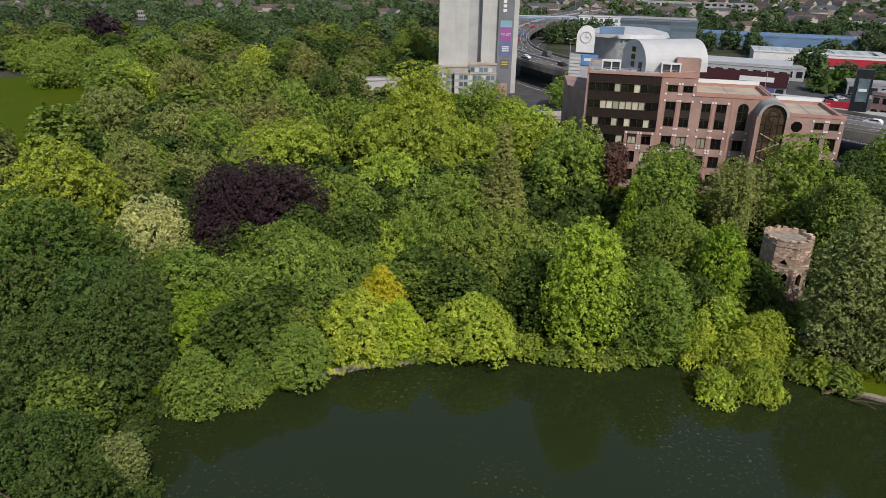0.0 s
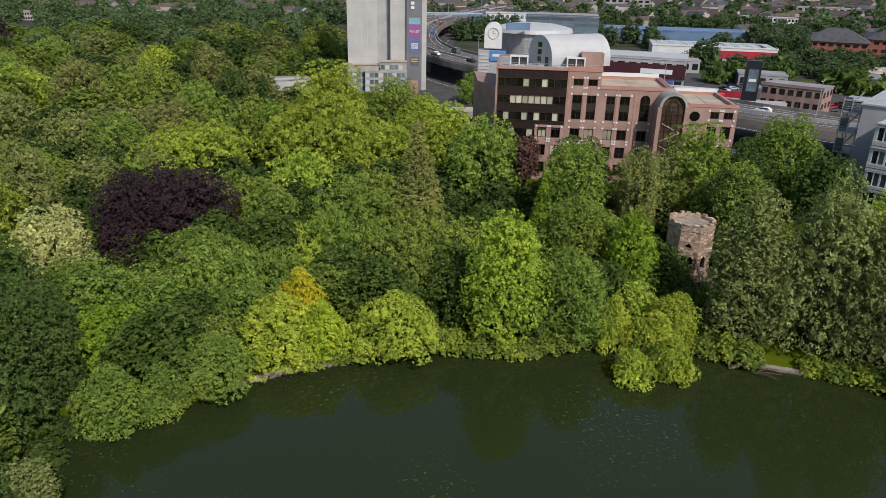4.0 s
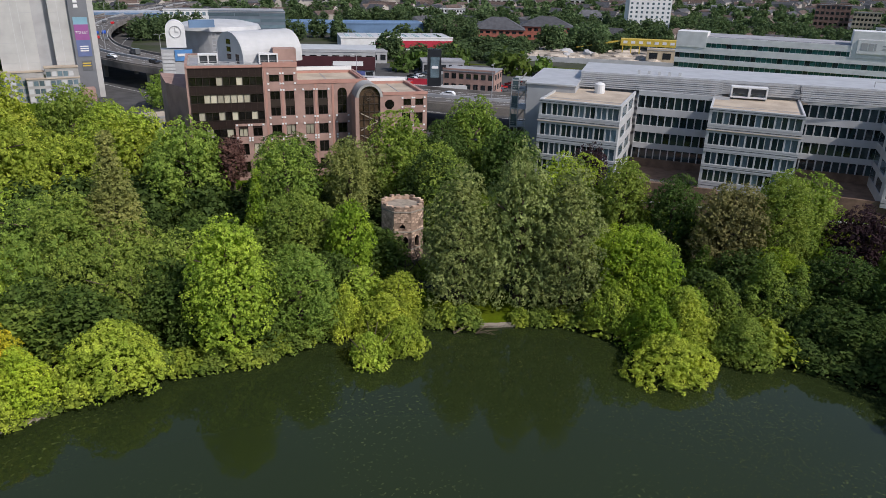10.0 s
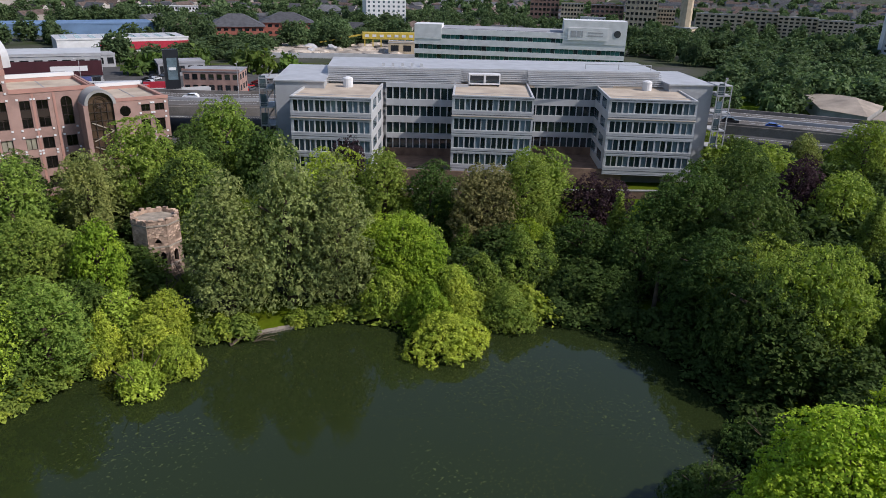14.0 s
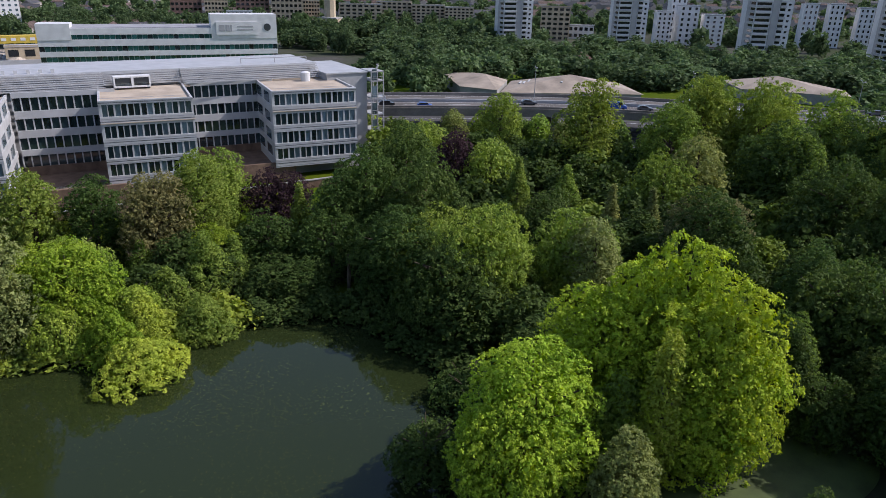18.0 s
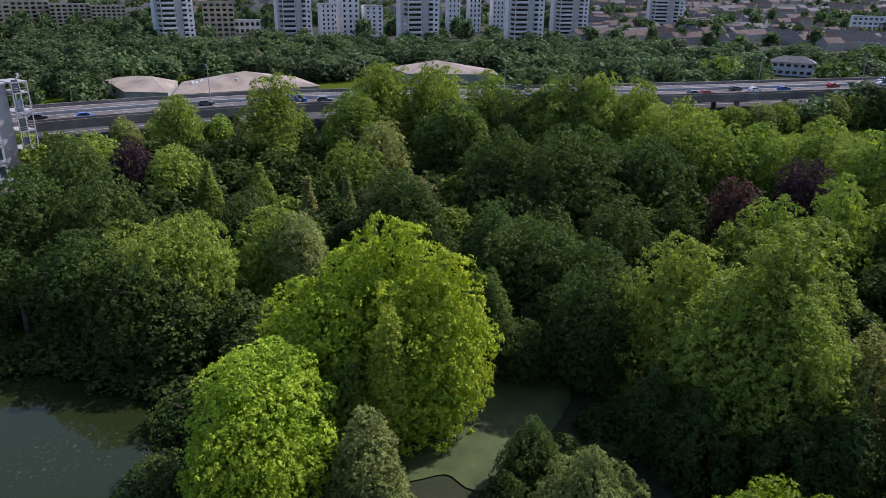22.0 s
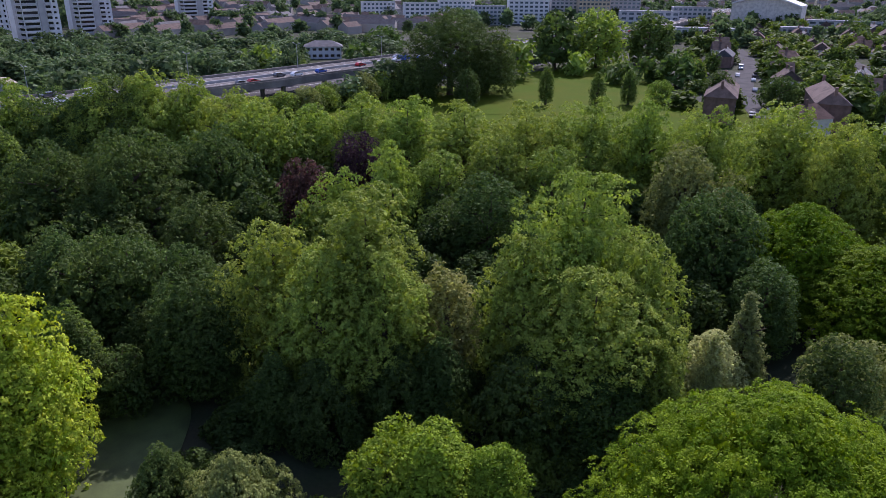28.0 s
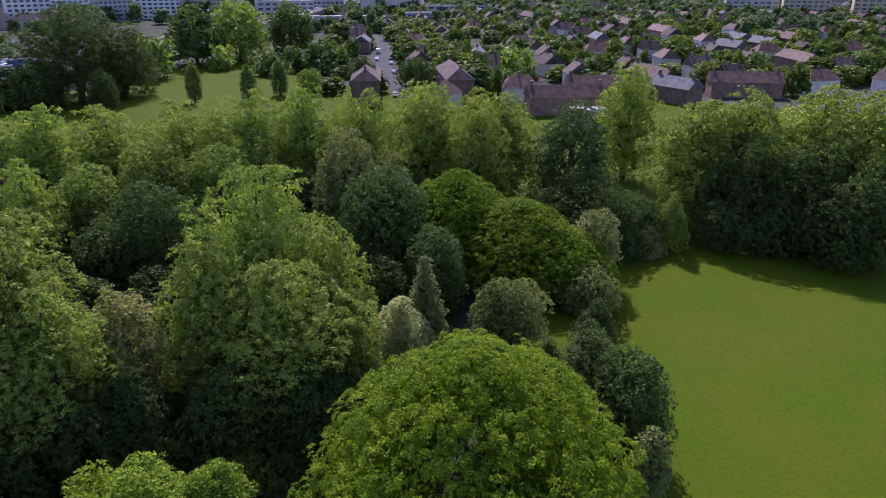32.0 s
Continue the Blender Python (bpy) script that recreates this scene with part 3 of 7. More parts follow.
tree("bush", G2, 74.1, 52.8, 6.7, 3.9)
tree("broad", G2, 85.2, 129.5, 16.9, 7.8)
tree("broad", G3, 75.7, 127.2, 13.0, 6.9)
tree("broad", G3, 83.9, 114.5, 13.5, 5.8)
tree("broad", G1, 78.0, 87.2, 15.1, 6.4)
tree("broad", PU, 82.5, 88.5, 15.6, 3.8)
tree("broad", G2, 81.2, 78.6, 15.5, 5.1)
tree("broad", G3, 85.8, 71.9, 13.9, 5.0)
tree("broad", BR, 86.3, 61.6, 15.3, 5.0)
tree("broad", G2, 93.1, 58.5, 16.6, 4.5)
tree("broad", G2, 30.3, 95.3, 7.6, 6.2)
tree("broad", G2, 35.5, 99.9, 9.1, 5.2)
tree("broad", G3, 56.7, 96.6, 15.2, 5.8)
tree("conic", GE, 39.3, 88.7, 7.7, 4.1)
tree("bush", G2, 47.5, 84.6, 2.3, 2.7)
tree("bush", G2, 43.3, 83.4, 2.1, 2.5)
tree("bush", GE, 41.2, 86.7, 4.5, 2.5)
tree("broad", G2, 29.0, 82.0, 7.3, 4.0)
tree("willow", SV, 58.8, 65.5, 20.3, 4.6)
tree("broad", G3, 68.4, 77.0, 7.6, 4.9)
tree("bush", G2, 80.3, 50.7, 9.5, 3.5)
tree("broad", GE, 65.6, 60.1, 12.3, 4.3)
tree("bush", G1, 66.5, 51.4, 8.0, 2.9)
tree("bush", GE, 63.5, 53.5, 6.9, 4.4)
tree("bush", G1, 62.0, 59.6, 6.2, 3.7)
# trees first met towards 44 degrees
tree("broad", BR, 90.3, 64.6, 13.3, 5.3)
tree("broad", G2, 101.9, 61.4, 15.4, 5.8)
tree("broad", PU, 107.0, 52.2, 11.3, 5.9)
tree("conic", G2, 102.0, 46.2, 11.1, 2.4)
tree("broad", G3, 102.3, 34.7, 17.4, 7.6)
tree("broad", G3, 98.0, 37.8, 14.0, 5.1)
tree("broad", G3, 113.7, 31.4, 19.3, 6.6)
tree("bush", G2, 78.2, 50.4, 2.5, 4.0)
tree("bush", G3, 82.3, 43.3, 5.0, 4.6)
tree("bush", G3, 85.0, 37.8, 5.7, 4.5)
tree("broad", G3, 90.0, 45.8, 9.5, 5.2)
tree("broad", GE, 86.2, 52.7, 8.5, 4.2)
tree("broad", G3, 86.6, 24.5, 13.4, 7.5)
tree("broad", G3, 99.1, 24.2, 17.3, 8.0)
tree("broad", G3, 80.3, 16.6, 12.2, 7.0)
tree("broad", BR, 85.5, 59.2, 6.8, 4.1)
tree("conic", G2, 82.2, 62.1, 6.8, 3.0)
tree("conic", G2, 84.9, 49.0, 8.1, 2.8)
tree("broad", G2, 76.6, 68.8, 8.0, 5.1)
tree("broad", G3, 91.0, 36.4, 10.3, 4.9)
# trees first met towards 83 degrees
tree("broad", G2, 89.5, 21.3, 12.5, 7.8)
tree("plane", PL, 83.2, 11.9, 16.1, 6.4)
tree("broad", G2, 90.0, 1.4, 14.3, 6.0)
tree("broad", SV, 86.0, -1.2, 14.5, 3.4)
tree("broad", G3, 99.6, -16.7, 15.6, 6.1)
tree("plane", YB, 63.2, -9.8, 21.2, 6.0)
tree("plane", YB, 63.8, -5.2, 18.3, 5.3)
tree("plane", YB, 58.1, -10.4, 16.8, 5.9)
tree("column", G1, 54.4, -7.9, 16.2, 1.8)
tree("broad", YB, 62.0, -1.8, 15.6, 5.4)
tree("plane", YB, 58.5, -13.5, 19.6, 5.5)
tree("broad", YB, 58.7, -12.3, 14.4, 5.7)
tree("bush", G2, 56.8, -4.5, 10.2, 4.1)
tree("broad", YB, 50.9, 3.2, 15.4, 5.9)
tree("broad", YB, 46.8, 4.3, 11.2, 4.5)
tree("bush", G4, 47.7, -5.0, 10.7, 3.8)
tree("broad", G3, 52.5, 12.5, 5.3, 3.8)
tree("broad", G3, 65.1, 11.0, 3.3, 3.9)
tree("conic", G2, 121.3, 12.9, 13.3, 3.2)
tree("conic", G2, 119.9, 4.3, 13.0, 3.7)
tree("pine", G4, 112.9, -3.5, 12.1, 2.2)
tree("pine", G4, 112.6, -9.8, 12.1, 2.2)
tree("broad", PU, 133.3, 26.9, 14.2, 4.9)
tree("broad", G2, 141.6, 35.7, 14.2, 8.0)
tree("broad", G2, 170.4, 23.2, 16.3, 5.5)
tree("broad", G2, 130.6, 19.3, 13.8, 6.2)
tree("plane", PL, 162.0, 1.7, 22.1, 7.8)
tree("plane", PL, 164.4, -23.2, 23.6, 9.1)
tree("plane", PL, 165.9, -37.1, 22.7, 7.7)
# G3 on this side: shade over the wood painted as leaf colour
tree("broad", G3, 137.9, -34.0, 18.6, 8.5)
tree("plane", G3, 143.4, -50.5, 21.8, 9.8)
tree("plane", G3, 140.1, -59.1, 23.7, 8.9)
tree("broad", G3, 115.9, -38.1, 17.7, 8.1)
tree("broad", G3, 106.2, -46.6, 20.4, 8.2)
tree("bush", G3, 83.9, -26.7, 14.7, 5.5)
tree("bush", G2, 68.6, -21.7, 12.1, 2.8)
tree("broad", G3, 75.9, -31.1, 14.9, 5.9)
tree("broad", G3, 62.6, -31.3, 14.0, 4.7)
tree("broad", G3, 93.6, 29.1, 8.3, 5.2)
tree("broad", G3, 102.2, 35.1, 11.4, 6.5)
tree("broad", G3, 115.8, 31.4, 10.7, 6.2)
tree("broad", G3, 107.8, 6.4, 11.3, 5.2)
tree("bush", G3, 85.8, 27.1, 2.9, 4.7)
tree("bush", G3, 83.6, 20.2, 2.7, 4.5)
tree("broad", G2, 149.3, -14.9, 19.8, 7.4)
tree("broad", G2, 125.4, -12.4, 14.5, 6.4)
tree("conic", G3, 91.4, -10.8, 11.5, 3.8)
# trees first met towards 109 degrees
tree("broad", G3, 83.6, -33.2, 12.7, 7.7)
tree("broad", G3, 91.7, -28.6, 12.0, 5.0)
tree("broad", BR, 102.6, -17.2, 14.1, 6.8)
tree("broad", G3, 101.8, -46.6, 13.2, 9.3)
tree("broad", G3, 110.2, -61.1, 16.7, 11.7)
tree("broad", G3, 119.5, -43.1, 14.2, 12.0)
tree("bush", G2, 75.8, -22.2, 9.4, 3.8)
tree("bush", G3, 69.9, -29.8, 9.0, 5.0)
tree("broad", G3, 71.2, -36.5, 11.7, 4.3)
tree("bush", G4, 41.5, -22.1, 8.8, 5.1)
tree("bush", G3, 48.2, -19.5, 7.2, 3.2)
tree("plane", PL, 158.5, -21.7, 24.1, 7.2)
tree("plane", PL, 158.6, -32.9, 23.8, 6.7)
tree("plane", PL, 151.2, -45.7, 23.2, 7.6)
tree("plane", PL, 137.4, -65.0, 24.0, 7.8)
tree("plane", PL, 119.5, -72.9, 21.5, 8.6)
tree("broad", G2, 109.8, -73.2, 20.2, 8.7)
tree("broad", G2, 137.6, -35.1, 18.7, 7.2)
tree("broad", G4, 130.7, -18.3, 17.0, 6.1)
tree("plane", PL, 140.3, -53.0, 19.9, 7.6)
tree("broad", G3, 92.5, -16.8, 10.5, 5.0)
tree("broad", G3, 65.7, -24.1, 7.4, 3.3)
tree("bush", G3, 61.7, -33.1, 9.4, 3.1)
# trees first met towards 138 degrees
tree("plane", PL, 50.2, -44.4, 22.8, 6.2)
tree("plane", PL, 58.3, -38.8, 18.9, 5.8)
tree("plane", PL, 51.0, -38.7, 18.0, 5.8)
tree("plane", PL, 45.3, -42.3, 17.9, 4.5)
tree("plane", PL, 34.9, -60.7, 24.5, 7.5)
tree("plane", PL, 27.3, -60.1, 19.4, 5.4)
tree("plane", PL, 37.6, -54.3, 18.3, 5.7)
tree("plane", PL, 28.4, -52.9, 17.8, 7.0)
tree("broad", G4, 43.7, -49.4, 14.7, 3.7)
tree("broad", G3, 58.8, -75.9, 16.0, 6.3)
tree("broad", PU, 89.0, -77.5, 17.4, 4.8)
tree("broad", PB, 90.0, -66.7, 14.6, 4.0)
tree("plane", PL, 76.6, -73.3, 18.2, 5.0)
tree("plane", PL, 80.3, -66.1, 14.9, 4.5)
tree("plane", PL, 114.7, -75.0, 20.7, 6.5)
tree("plane", PL, 107.8, -82.9, 19.3, 6.6)
tree("plane", PL, 101.8, -90.1, 21.2, 7.2)
tree("plane", PL, 94.4, -95.1, 21.0, 7.2)
tree("plane", PL, 82.6, -97.8, 21.1, 8.0)
tree("plane", PL, 70.8, -100.6, 21.8, 7.7)
tree("plane", PL, 61.8, -107.5, 22.6, 7.6)
tree("plane", PL, 54.5, -113.6, 23.2, 6.7)
tree("broad", G4, 40.3, -98.0, 19.9, 5.9)
tree("broad", G3, 31.9, -90.6, 16.6, 5.9)
tree("plane", PL, 42.2, -110.2, 23.3, 6.7)
tree("plane", PL, 34.5, -123.3, 23.4, 7.9)
tree("plane", PL, 24.7, -119.5, 22.7, 6.5)
tree("broad", GE, 34.3, -32.2, 8.9, 4.1)
tree("broad", GE, 29.7, -33.8, 9.0, 3.5)
tree("broad", GE, 27.0, -36.0, 8.3, 2.8)
tree("bush", G3, 46.6, -34.6, 9.1, 4.5)
tree("bush", G3, 50.5, -32.4, 9.3, 3.2)
tree("bush", G3, 43.2, -41.6, 9.2, 4.6)
tree("broad", G3, 31.6, -48.6, 9.9, 6.1)
tree("broad", G3, 25.9, -54.1, 10.1, 4.7)
tree("bush", G3, 40.1, -44.6, 9.8, 3.8)
tree("conic", SV, 20.0, -70.2, 12.8, 3.2)
tree("bush", WH, 21.1, -64.7, 9.8, 3.7)
tree("broad", G3, 9.4, -61.3, 14.4, 3.3)
tree("plane", PL, 131.9, -71.4, 23.5, 7.1)
tree("plane", PL, 135.6, -64.0, 23.9, 6.9)
tree("plane", PL, 139.2, -55.8, 23.2, 6.7)
tree("broad", G3, 110.9, -50.7, 16.8, 8.7)
tree("broad", G3, 105.7, -60.9, 17.9, 8.0)
tree("broad", G3, 79.2, -28.1, 14.0, 6.1)
tree("broad", G3, 74.2, -34.8, 13.4, 5.5)
tree("broad", G3, 86.4, -46.2, 13.6, 6.6)
tree("bush", G3, 66.8, -20.9, 11.8, 3.2)
tree("broad", G3, 62.8, -31.0, 12.0, 3.7)
tree("broad", G3, 64.4, -73.9, 11.3, 5.2)
tree("broad", G2, 75.1, -83.1, 15.4, 5.8)
tree("broad", G2, 69.3, -90.5, 17.9, 5.9)
tree("broad", G2, 60.7, -94.1, 16.8, 5.7)
# trees first met towards 166 degrees
tree("tier", TG, 7.9, -41.3, 20.4, 13.1)
tree("tier", TG, 22.5, -96.4, 16.4, 10.0)
tree("tier", TG, 12.8, -93.2, 13.6, 10.5)
tree("tier", TG, 6.4, -92.0, 10.2, 8.0)
tree("broad", G3, 30.4, -86.8, 16.3, 6.9)
tree("broad", G4, 36.6, -99.5, 15.8, 6.9)
tree("bush", WH, 22.9, -68.3, 7.5, 3.5)
tree("broad", G4, 10.0, -71.3, 10.5, 4.7)
tree("broad", G3, 0.7, -62.0, 10.3, 3.8)
tree("broad", G3, -3.4, -56.9, 11.3, 3.8)
tree("column", G4, -5.1, -50.7, 7.9, 1.8)
tree("plane", PL, 48.5, -120.6, 19.2, 9.2)
tree("plane", PL, 38.5, -130.5, 21.4, 8.4)
tree("plane", PL, 22.0, -130.2, 21.0, 8.2)
tree("broad", G3, 8.0, -122.7, 21.0, 8.0)
tree("plane", PL, -1.0, -152.0, 24.4, 7.1)
tree("plane", PL, -13.2, -127.3, 22.3, 8.6)
tree("plane", PL, -20.8, -128.3, 23.7, 8.5)
tree("plane", PL, -32.3, -129.0, 25.0, 9.3)
tree("plane", PL, -38.4, -124.2, 25.2, 8.4)
tree("bush", G2, -9.2, -112.6, 9.5, 3.0)
tree("broad", G3, 0.4, -117.0, 8.0, 5.5)
tree("broad", G3, -17.8, -116.6, 8.2, 6.3)
tree("broad", G3, -26.9, -117.0, 9.9, 6.2)
tree("broad", G3, -34.2, -112.9, 12.6, 6.3)
tree("broad", GE, 31.1, -33.9, 9.9, 3.8)
tree("broad", GE, 26.8, -36.2, 8.8, 3.1)
tree("broad", G3, 21.8, -81.1, 12.0, 4.6)
tree("broad", G3, 4.7, -111.9, 12.5, 6.2)
tree("broad", G3, 2.2, -108.0, 11.0, 5.6)
tree("broad", G3, -3.7, -113.9, 8.3, 4.9)
tree("bush", G3, -2.2, -108.0, 5.8, 4.9)
tree("bush", G4, -5.8, -109.8, 4.6, 3.6)
tree("broad", G3, 5.1, -89.9, 6.9, 4.9)
tree("broad", G4, 1.8, -86.0, 6.8, 3.9)
tree("bush", G3, 0.6, -78.0, 5.9, 3.0)
tree("broad", G3, 11.7, -111.4, 9.2, 4.9)
tree("broad", SV, 2.0, -96.0, 11.3, 3.4)
tree("broad", G3, -20.3, -120.3, 16.8, 6.7)
tree("broad", G3, -30.1, -119.3, 16.8, 6.6)
tree("broad", G3, -37.1, -114.1, 15.1, 6.2)
tree("bush", G3, 5.1, -63.8, 7.6, 2.9)
tree("broad", G3, 24.5, -50.3, 9.7, 3.8)
tree("broad", G2, 23.1, -55.4, 11.9, 3.4)


# ---- building pieces ----
BRICK = mat("pink_brick", (0.345, 0.222, 0.182), 0.85, 0.14, 0.35, 0.25, 14)
BRICK_BAND = mat("salmon_stone", (0.42, 0.225, 0.175), 0.7, 0.08, 0.4, 0.1, 8)
BRONZE = mat("bronze_frame", (0.06, 0.045, 0.035), 0.45, 0.1, 0.5, 0.0, 6, 0.5)
GLASS_BRONZE = glass_mat("bronze_glass", (0.010, 0.009, 0.008))
SPANDREL = mat("bronze_spandrel", (0.032, 0.021, 0.018), 0.35, 0.15, 0.5, 0.0, 6, 0.2)
BLIND = mat("drawn_blind", (0.40, 0.37, 0.27), 0.8, 0.1, 0.6, 0.0, 6, rand=0.35)
ROOF_TAN = mat("tan_roofing", (0.44, 0.365, 0.28), 0.95, 0.16, 0.2, 0.15, 4)
ROOF_GREY = mat("grey_roofing", (0.30, 0.30, 0.31), 0.9, 0.14, 0.15, 0.1, 4)
OFF_WHITE = mat("off_white_panel", (0.47, 0.47, 0.465), 0.5, 0.07, 0.3, 0.05, 5)
GLASS_TEAL = glass_mat("office_glass", (0.02, 0.035, 0.038))
SEA_GLASS = glass_mat("sea_green_glass", (0.03, 0.10, 0.09))
GLASS_BLUE = glass_mat("blue_grey_glass", (0.10, 0.14, 0.16), 0.08)
UNIT = {}


def slab(parent, name, material, x0, y0, z0, x1, y1, z1, label=""):
    """A rectangular piece between two corners; all of one material share a mesh."""
    if material not in UNIT:
        me = bpy.data.meshes.new("piece")
        bm = bmesh.new()
        bmesh.ops.create_cube(bm, size=1)
        bm.to_mesh(me)
        bm.free()
        me.materials.append(material)
        UNIT[material] = me
    ob = new(name, UNIT[material])
    ob.parent = parent
    ob.location = ((x0 + x1) / 2, (y0 + y1) / 2, (z0 + z1) / 2)
    ob.scale = (abs(x1 - x0), abs(y1 - y0), abs(z1 - z0))
    if label:
        ob["label"] = label
    return ob


def pierced_wall(u0, u1, z0, z1, v0, v1, holes, bm=None):
    """A wall along x with rectangular openings (u0, z0, u1, z1) through it."""
    bm = bm or bmesh.new()
    zs = sorted({z0, z1, *[min(max(h[k], z0), z1) for h in holes for k in (1, 3)]})
    for za, zb in zip(zs, zs[1:]):
        zm = (za + zb) / 2
        cuts = sorted((h[0], h[2]) for h in holes if h[1] < zm < h[3])
        u = u0
        for a, b in cuts + [(u1, u1)]:
            if a > u + 1e-4:
                box(bm, u, v0, za, a, v1, zb)
            u = max(u, b)
    return bm


def arch_outline(u0, u1, z0, z1, n=12):
    """A round-headed opening's outline, counter-clockwise in (u, z)."""
    r, c = (u1 - u0) / 2, (u0 + u1) / 2
    return [(u0, z0), (u1, z0)] + [(c + r * math.cos(math.pi * i / n), z1 - r + r * math.sin(math.pi * i / n)) for i in range(n + 1)]


def upright(outline, v0, v1, bm=None):
    """A slab standing in the x-z plane, between depths v0 and v1."""
    bm = bm or bmesh.new()
    a, b = [bm.verts.new((u, v0, z)) for u, z in outline], [bm.verts.new((u, v1, z)) for u, z in outline]
    n = len(outline)
    for i in range(n):
        bm.faces.new((a[i], b[i], b[(i + 1) % n], a[(i + 1) % n]))
    bm.faces.new(a)
    bm.faces.new(b[::-1])
    bmesh.ops.recalc_face_normals(bm, faces=bm.faces)
    return bm


def window_unit(root, u0, z0, u1, z1, v, glass=None, frame_m=None, cols=2, rows=1, name="window"):
    """A recessed window: its pane, and a frame of thin bars as its parts."""
    g, fm = glass or GLASS_BRONZE, frame_m or BRONZE
    w = link(name, boxes((u0 + .02, v + .02, z0 + .02, u1 - .02, v + .06, z1 - .02)), g, root)
    bm = boxes((u0, v - .06, z0, u1, v + .02, z0 + .1), (u0, v - .06, z1 - .1, u1, v + .02, z1), (u0, v - .06, z0 + .1, u0 + .1, v + .02, z1 - .1), (u1 - .1, v - .06, z0 + .1, u1, v + .02, z1 - .1))
    for i in range(1, cols):
        c = u0 + (u1 - u0) * i / cols
        box(bm, c - .05, v - .05, z0 + .1, c + .05, v + .015, z1 - .1)
    for i in range(1, rows):
        c = z0 + (z1 - z0) * i / rows
        box(bm, u0 + .1, v - .05, c - .05, u1 - .1, v + .012, c + .05)
    link("frame", bm, fm, w)
    return w


def roof_deck(root, outline, z, material, par=0.7, par_m=None, name="roof"):
    """A flat roof with a parapet round it."""
    link(name, prism(outline, z - 0.3, z), material, root)
    bm = bmesh.new()
    n = len(outline)
    for i in range(n):
        (xa, ya), (xb, yb) = outline[i], outline[(i + 1) % n]
        d = Vector((xb - xa, yb - ya, 0)).normalized()
        q = Vector((-d.y, d.x, 0)) * 0.35
        prism([(xa, ya), (xb, yb), (xb + q.x, yb + q.y), (xa + q.x, ya + q.y)], z, z + par, bm)
    return link("parapet", bm, par_m or BRICK_BAND, root)


# ---- the pink brick office ----
def pink_office():
    rt = empty("office_building", pose(35.2, 145.8, 0, 0, 0, -12.8), "pink brick office with dark curtain glass and white studded windows", "building")
    rng = random.Random(5)
    Z0 = 0.8
    wins = [(9.2, 11.2), (12.2, 14.1), (16.2, 18.0), (19.0, 21.0), (23.1, 25.1)]
    rows = [(2.6, 5.0), (6.4, 8.8), (10.3, 12.5)]
    # tall part
    holes = [(a, z0, b, z1) for a, b in wins[:2] for z0, z1 in rows + [(14.4, 19.5), (21.4, 22.8)]]
    holes += [(a, z0, b, z1) for a, b in ((2.4, 4.3), (5.3, 7.2)) for z0, z1 in rows]
    part("wall", pierced_wall(1.8, 14.8, Z0, 13.0, 0, 0.5, holes), BRICK, rt)
    part("wall", pierced_wall(7.9, 14.8, 13.0, 25.2, 0, 0.5, holes), BRICK, rt)
    part("wall", boxes((14.3, 0.5, Z0, 14.8, 18, 25.2), (-6.4, 17.5, Z0, 14.3, 18, 25.2), (-6.9, 0.2, Z0, -6.4, 18, 25.2)), BRICK, rt)
    part("floor_plates", boxes(*[(-6.3, 1.5, z, 14.2, 17.4, z + 0.3) for z in (6, 9.6, 13.2, 16.8, 20.3)]), CONCRETE, rt)
    part("cornice", boxes((7.9, -0.12, 24.3, 14.9, -0.002, 25.3), (-6.5, -0.1, 24.35, 7.9, 0.1, 24.8)), BRICK_BAND, rt)
    roof_deck(rt, [(-6.4, 0.5), (14.3, 0.5), (14.3, 17.5), (-6.4, 17.5)], 24.4, ROOF_GREY, 0.5, CONCRETE)
    # curtain wall: bands of panes between bronze bars
    n = 11
    for i in range(n):
        ua, ub = -6.35 + 14.2 * i / n, -6.35 + 14.2 * (i + 1) / n
        for k in range(8):
            z1 = 24.3 - 1.75 * k
            if k > 6 and ua > 1.5 or z1 < 11:
                continue
            lit = k % 2 == 1 and rng.random() < (0.0, 0.25, 0, 0.65, 0, 0.5, 0, 0.4)[k]
            slab(rt, "pane", BLIND if lit else GLASS_BRONZE if k % 2 else SPANDREL, ua + 0.05, 0.16 + 0.06 * (k % 2), z1 - 1.68, ub - 0.05, 0.3, z1 - 0.05)
        slab(rt, "mullion", BRONZE, ua - 0.05, 0.04, 12.2, ua + 0.05, 0.32, 24.3)
    for k in range(9):
        slab(rt, "transom", BRONZE, -6.4, 0.06, 24.24 - 1.75 * k, 7.85, 0.33, 24.33 - 1.75 * k)
    for k in range(4):
        slab(rt, "pane", GLASS_BRONZE, -6.3 + 2.05 * k, 0.2, 1.0, -4.3 + 2.05 * k, 0.32, 10.1)
    # middle wing
    hm = [(a, z0, b, z1) for a, b in wins[2:] for z0, z1 in rows] + [(a, 14.4, b, 19.5) for a, b in wins[2:4]] + [(23.1, 14.5, 25.1, 19.9)]
    part("wall", pierced_wall(14.8, 29.5, Z0, 21.6, 0.02, 0.52, hm), BRICK, rt)
    part("wall", boxes((14.9, 15.5, Z0, 29.5, 16, 21.6), (29.0, 0.6, Z0, 29.5, 15.5, 21.6)), BRICK, rt)
    part("cornice", boxes((14.82, -0.1, 20.9, 29.5, 0.01, 21.7)), BRICK_BAND, rt)
    roof_deck(rt, [(14.85, 0.55), (28.9, 0.55), (28.9, 15.4), (14.85, 15.4)], 20.9, ROOF_TAN, 0.6, BRICK_BAND)
    slab(rt, "coping", WHITE, 15, 15.0, 21.55, 29, 15.9, 22.3)
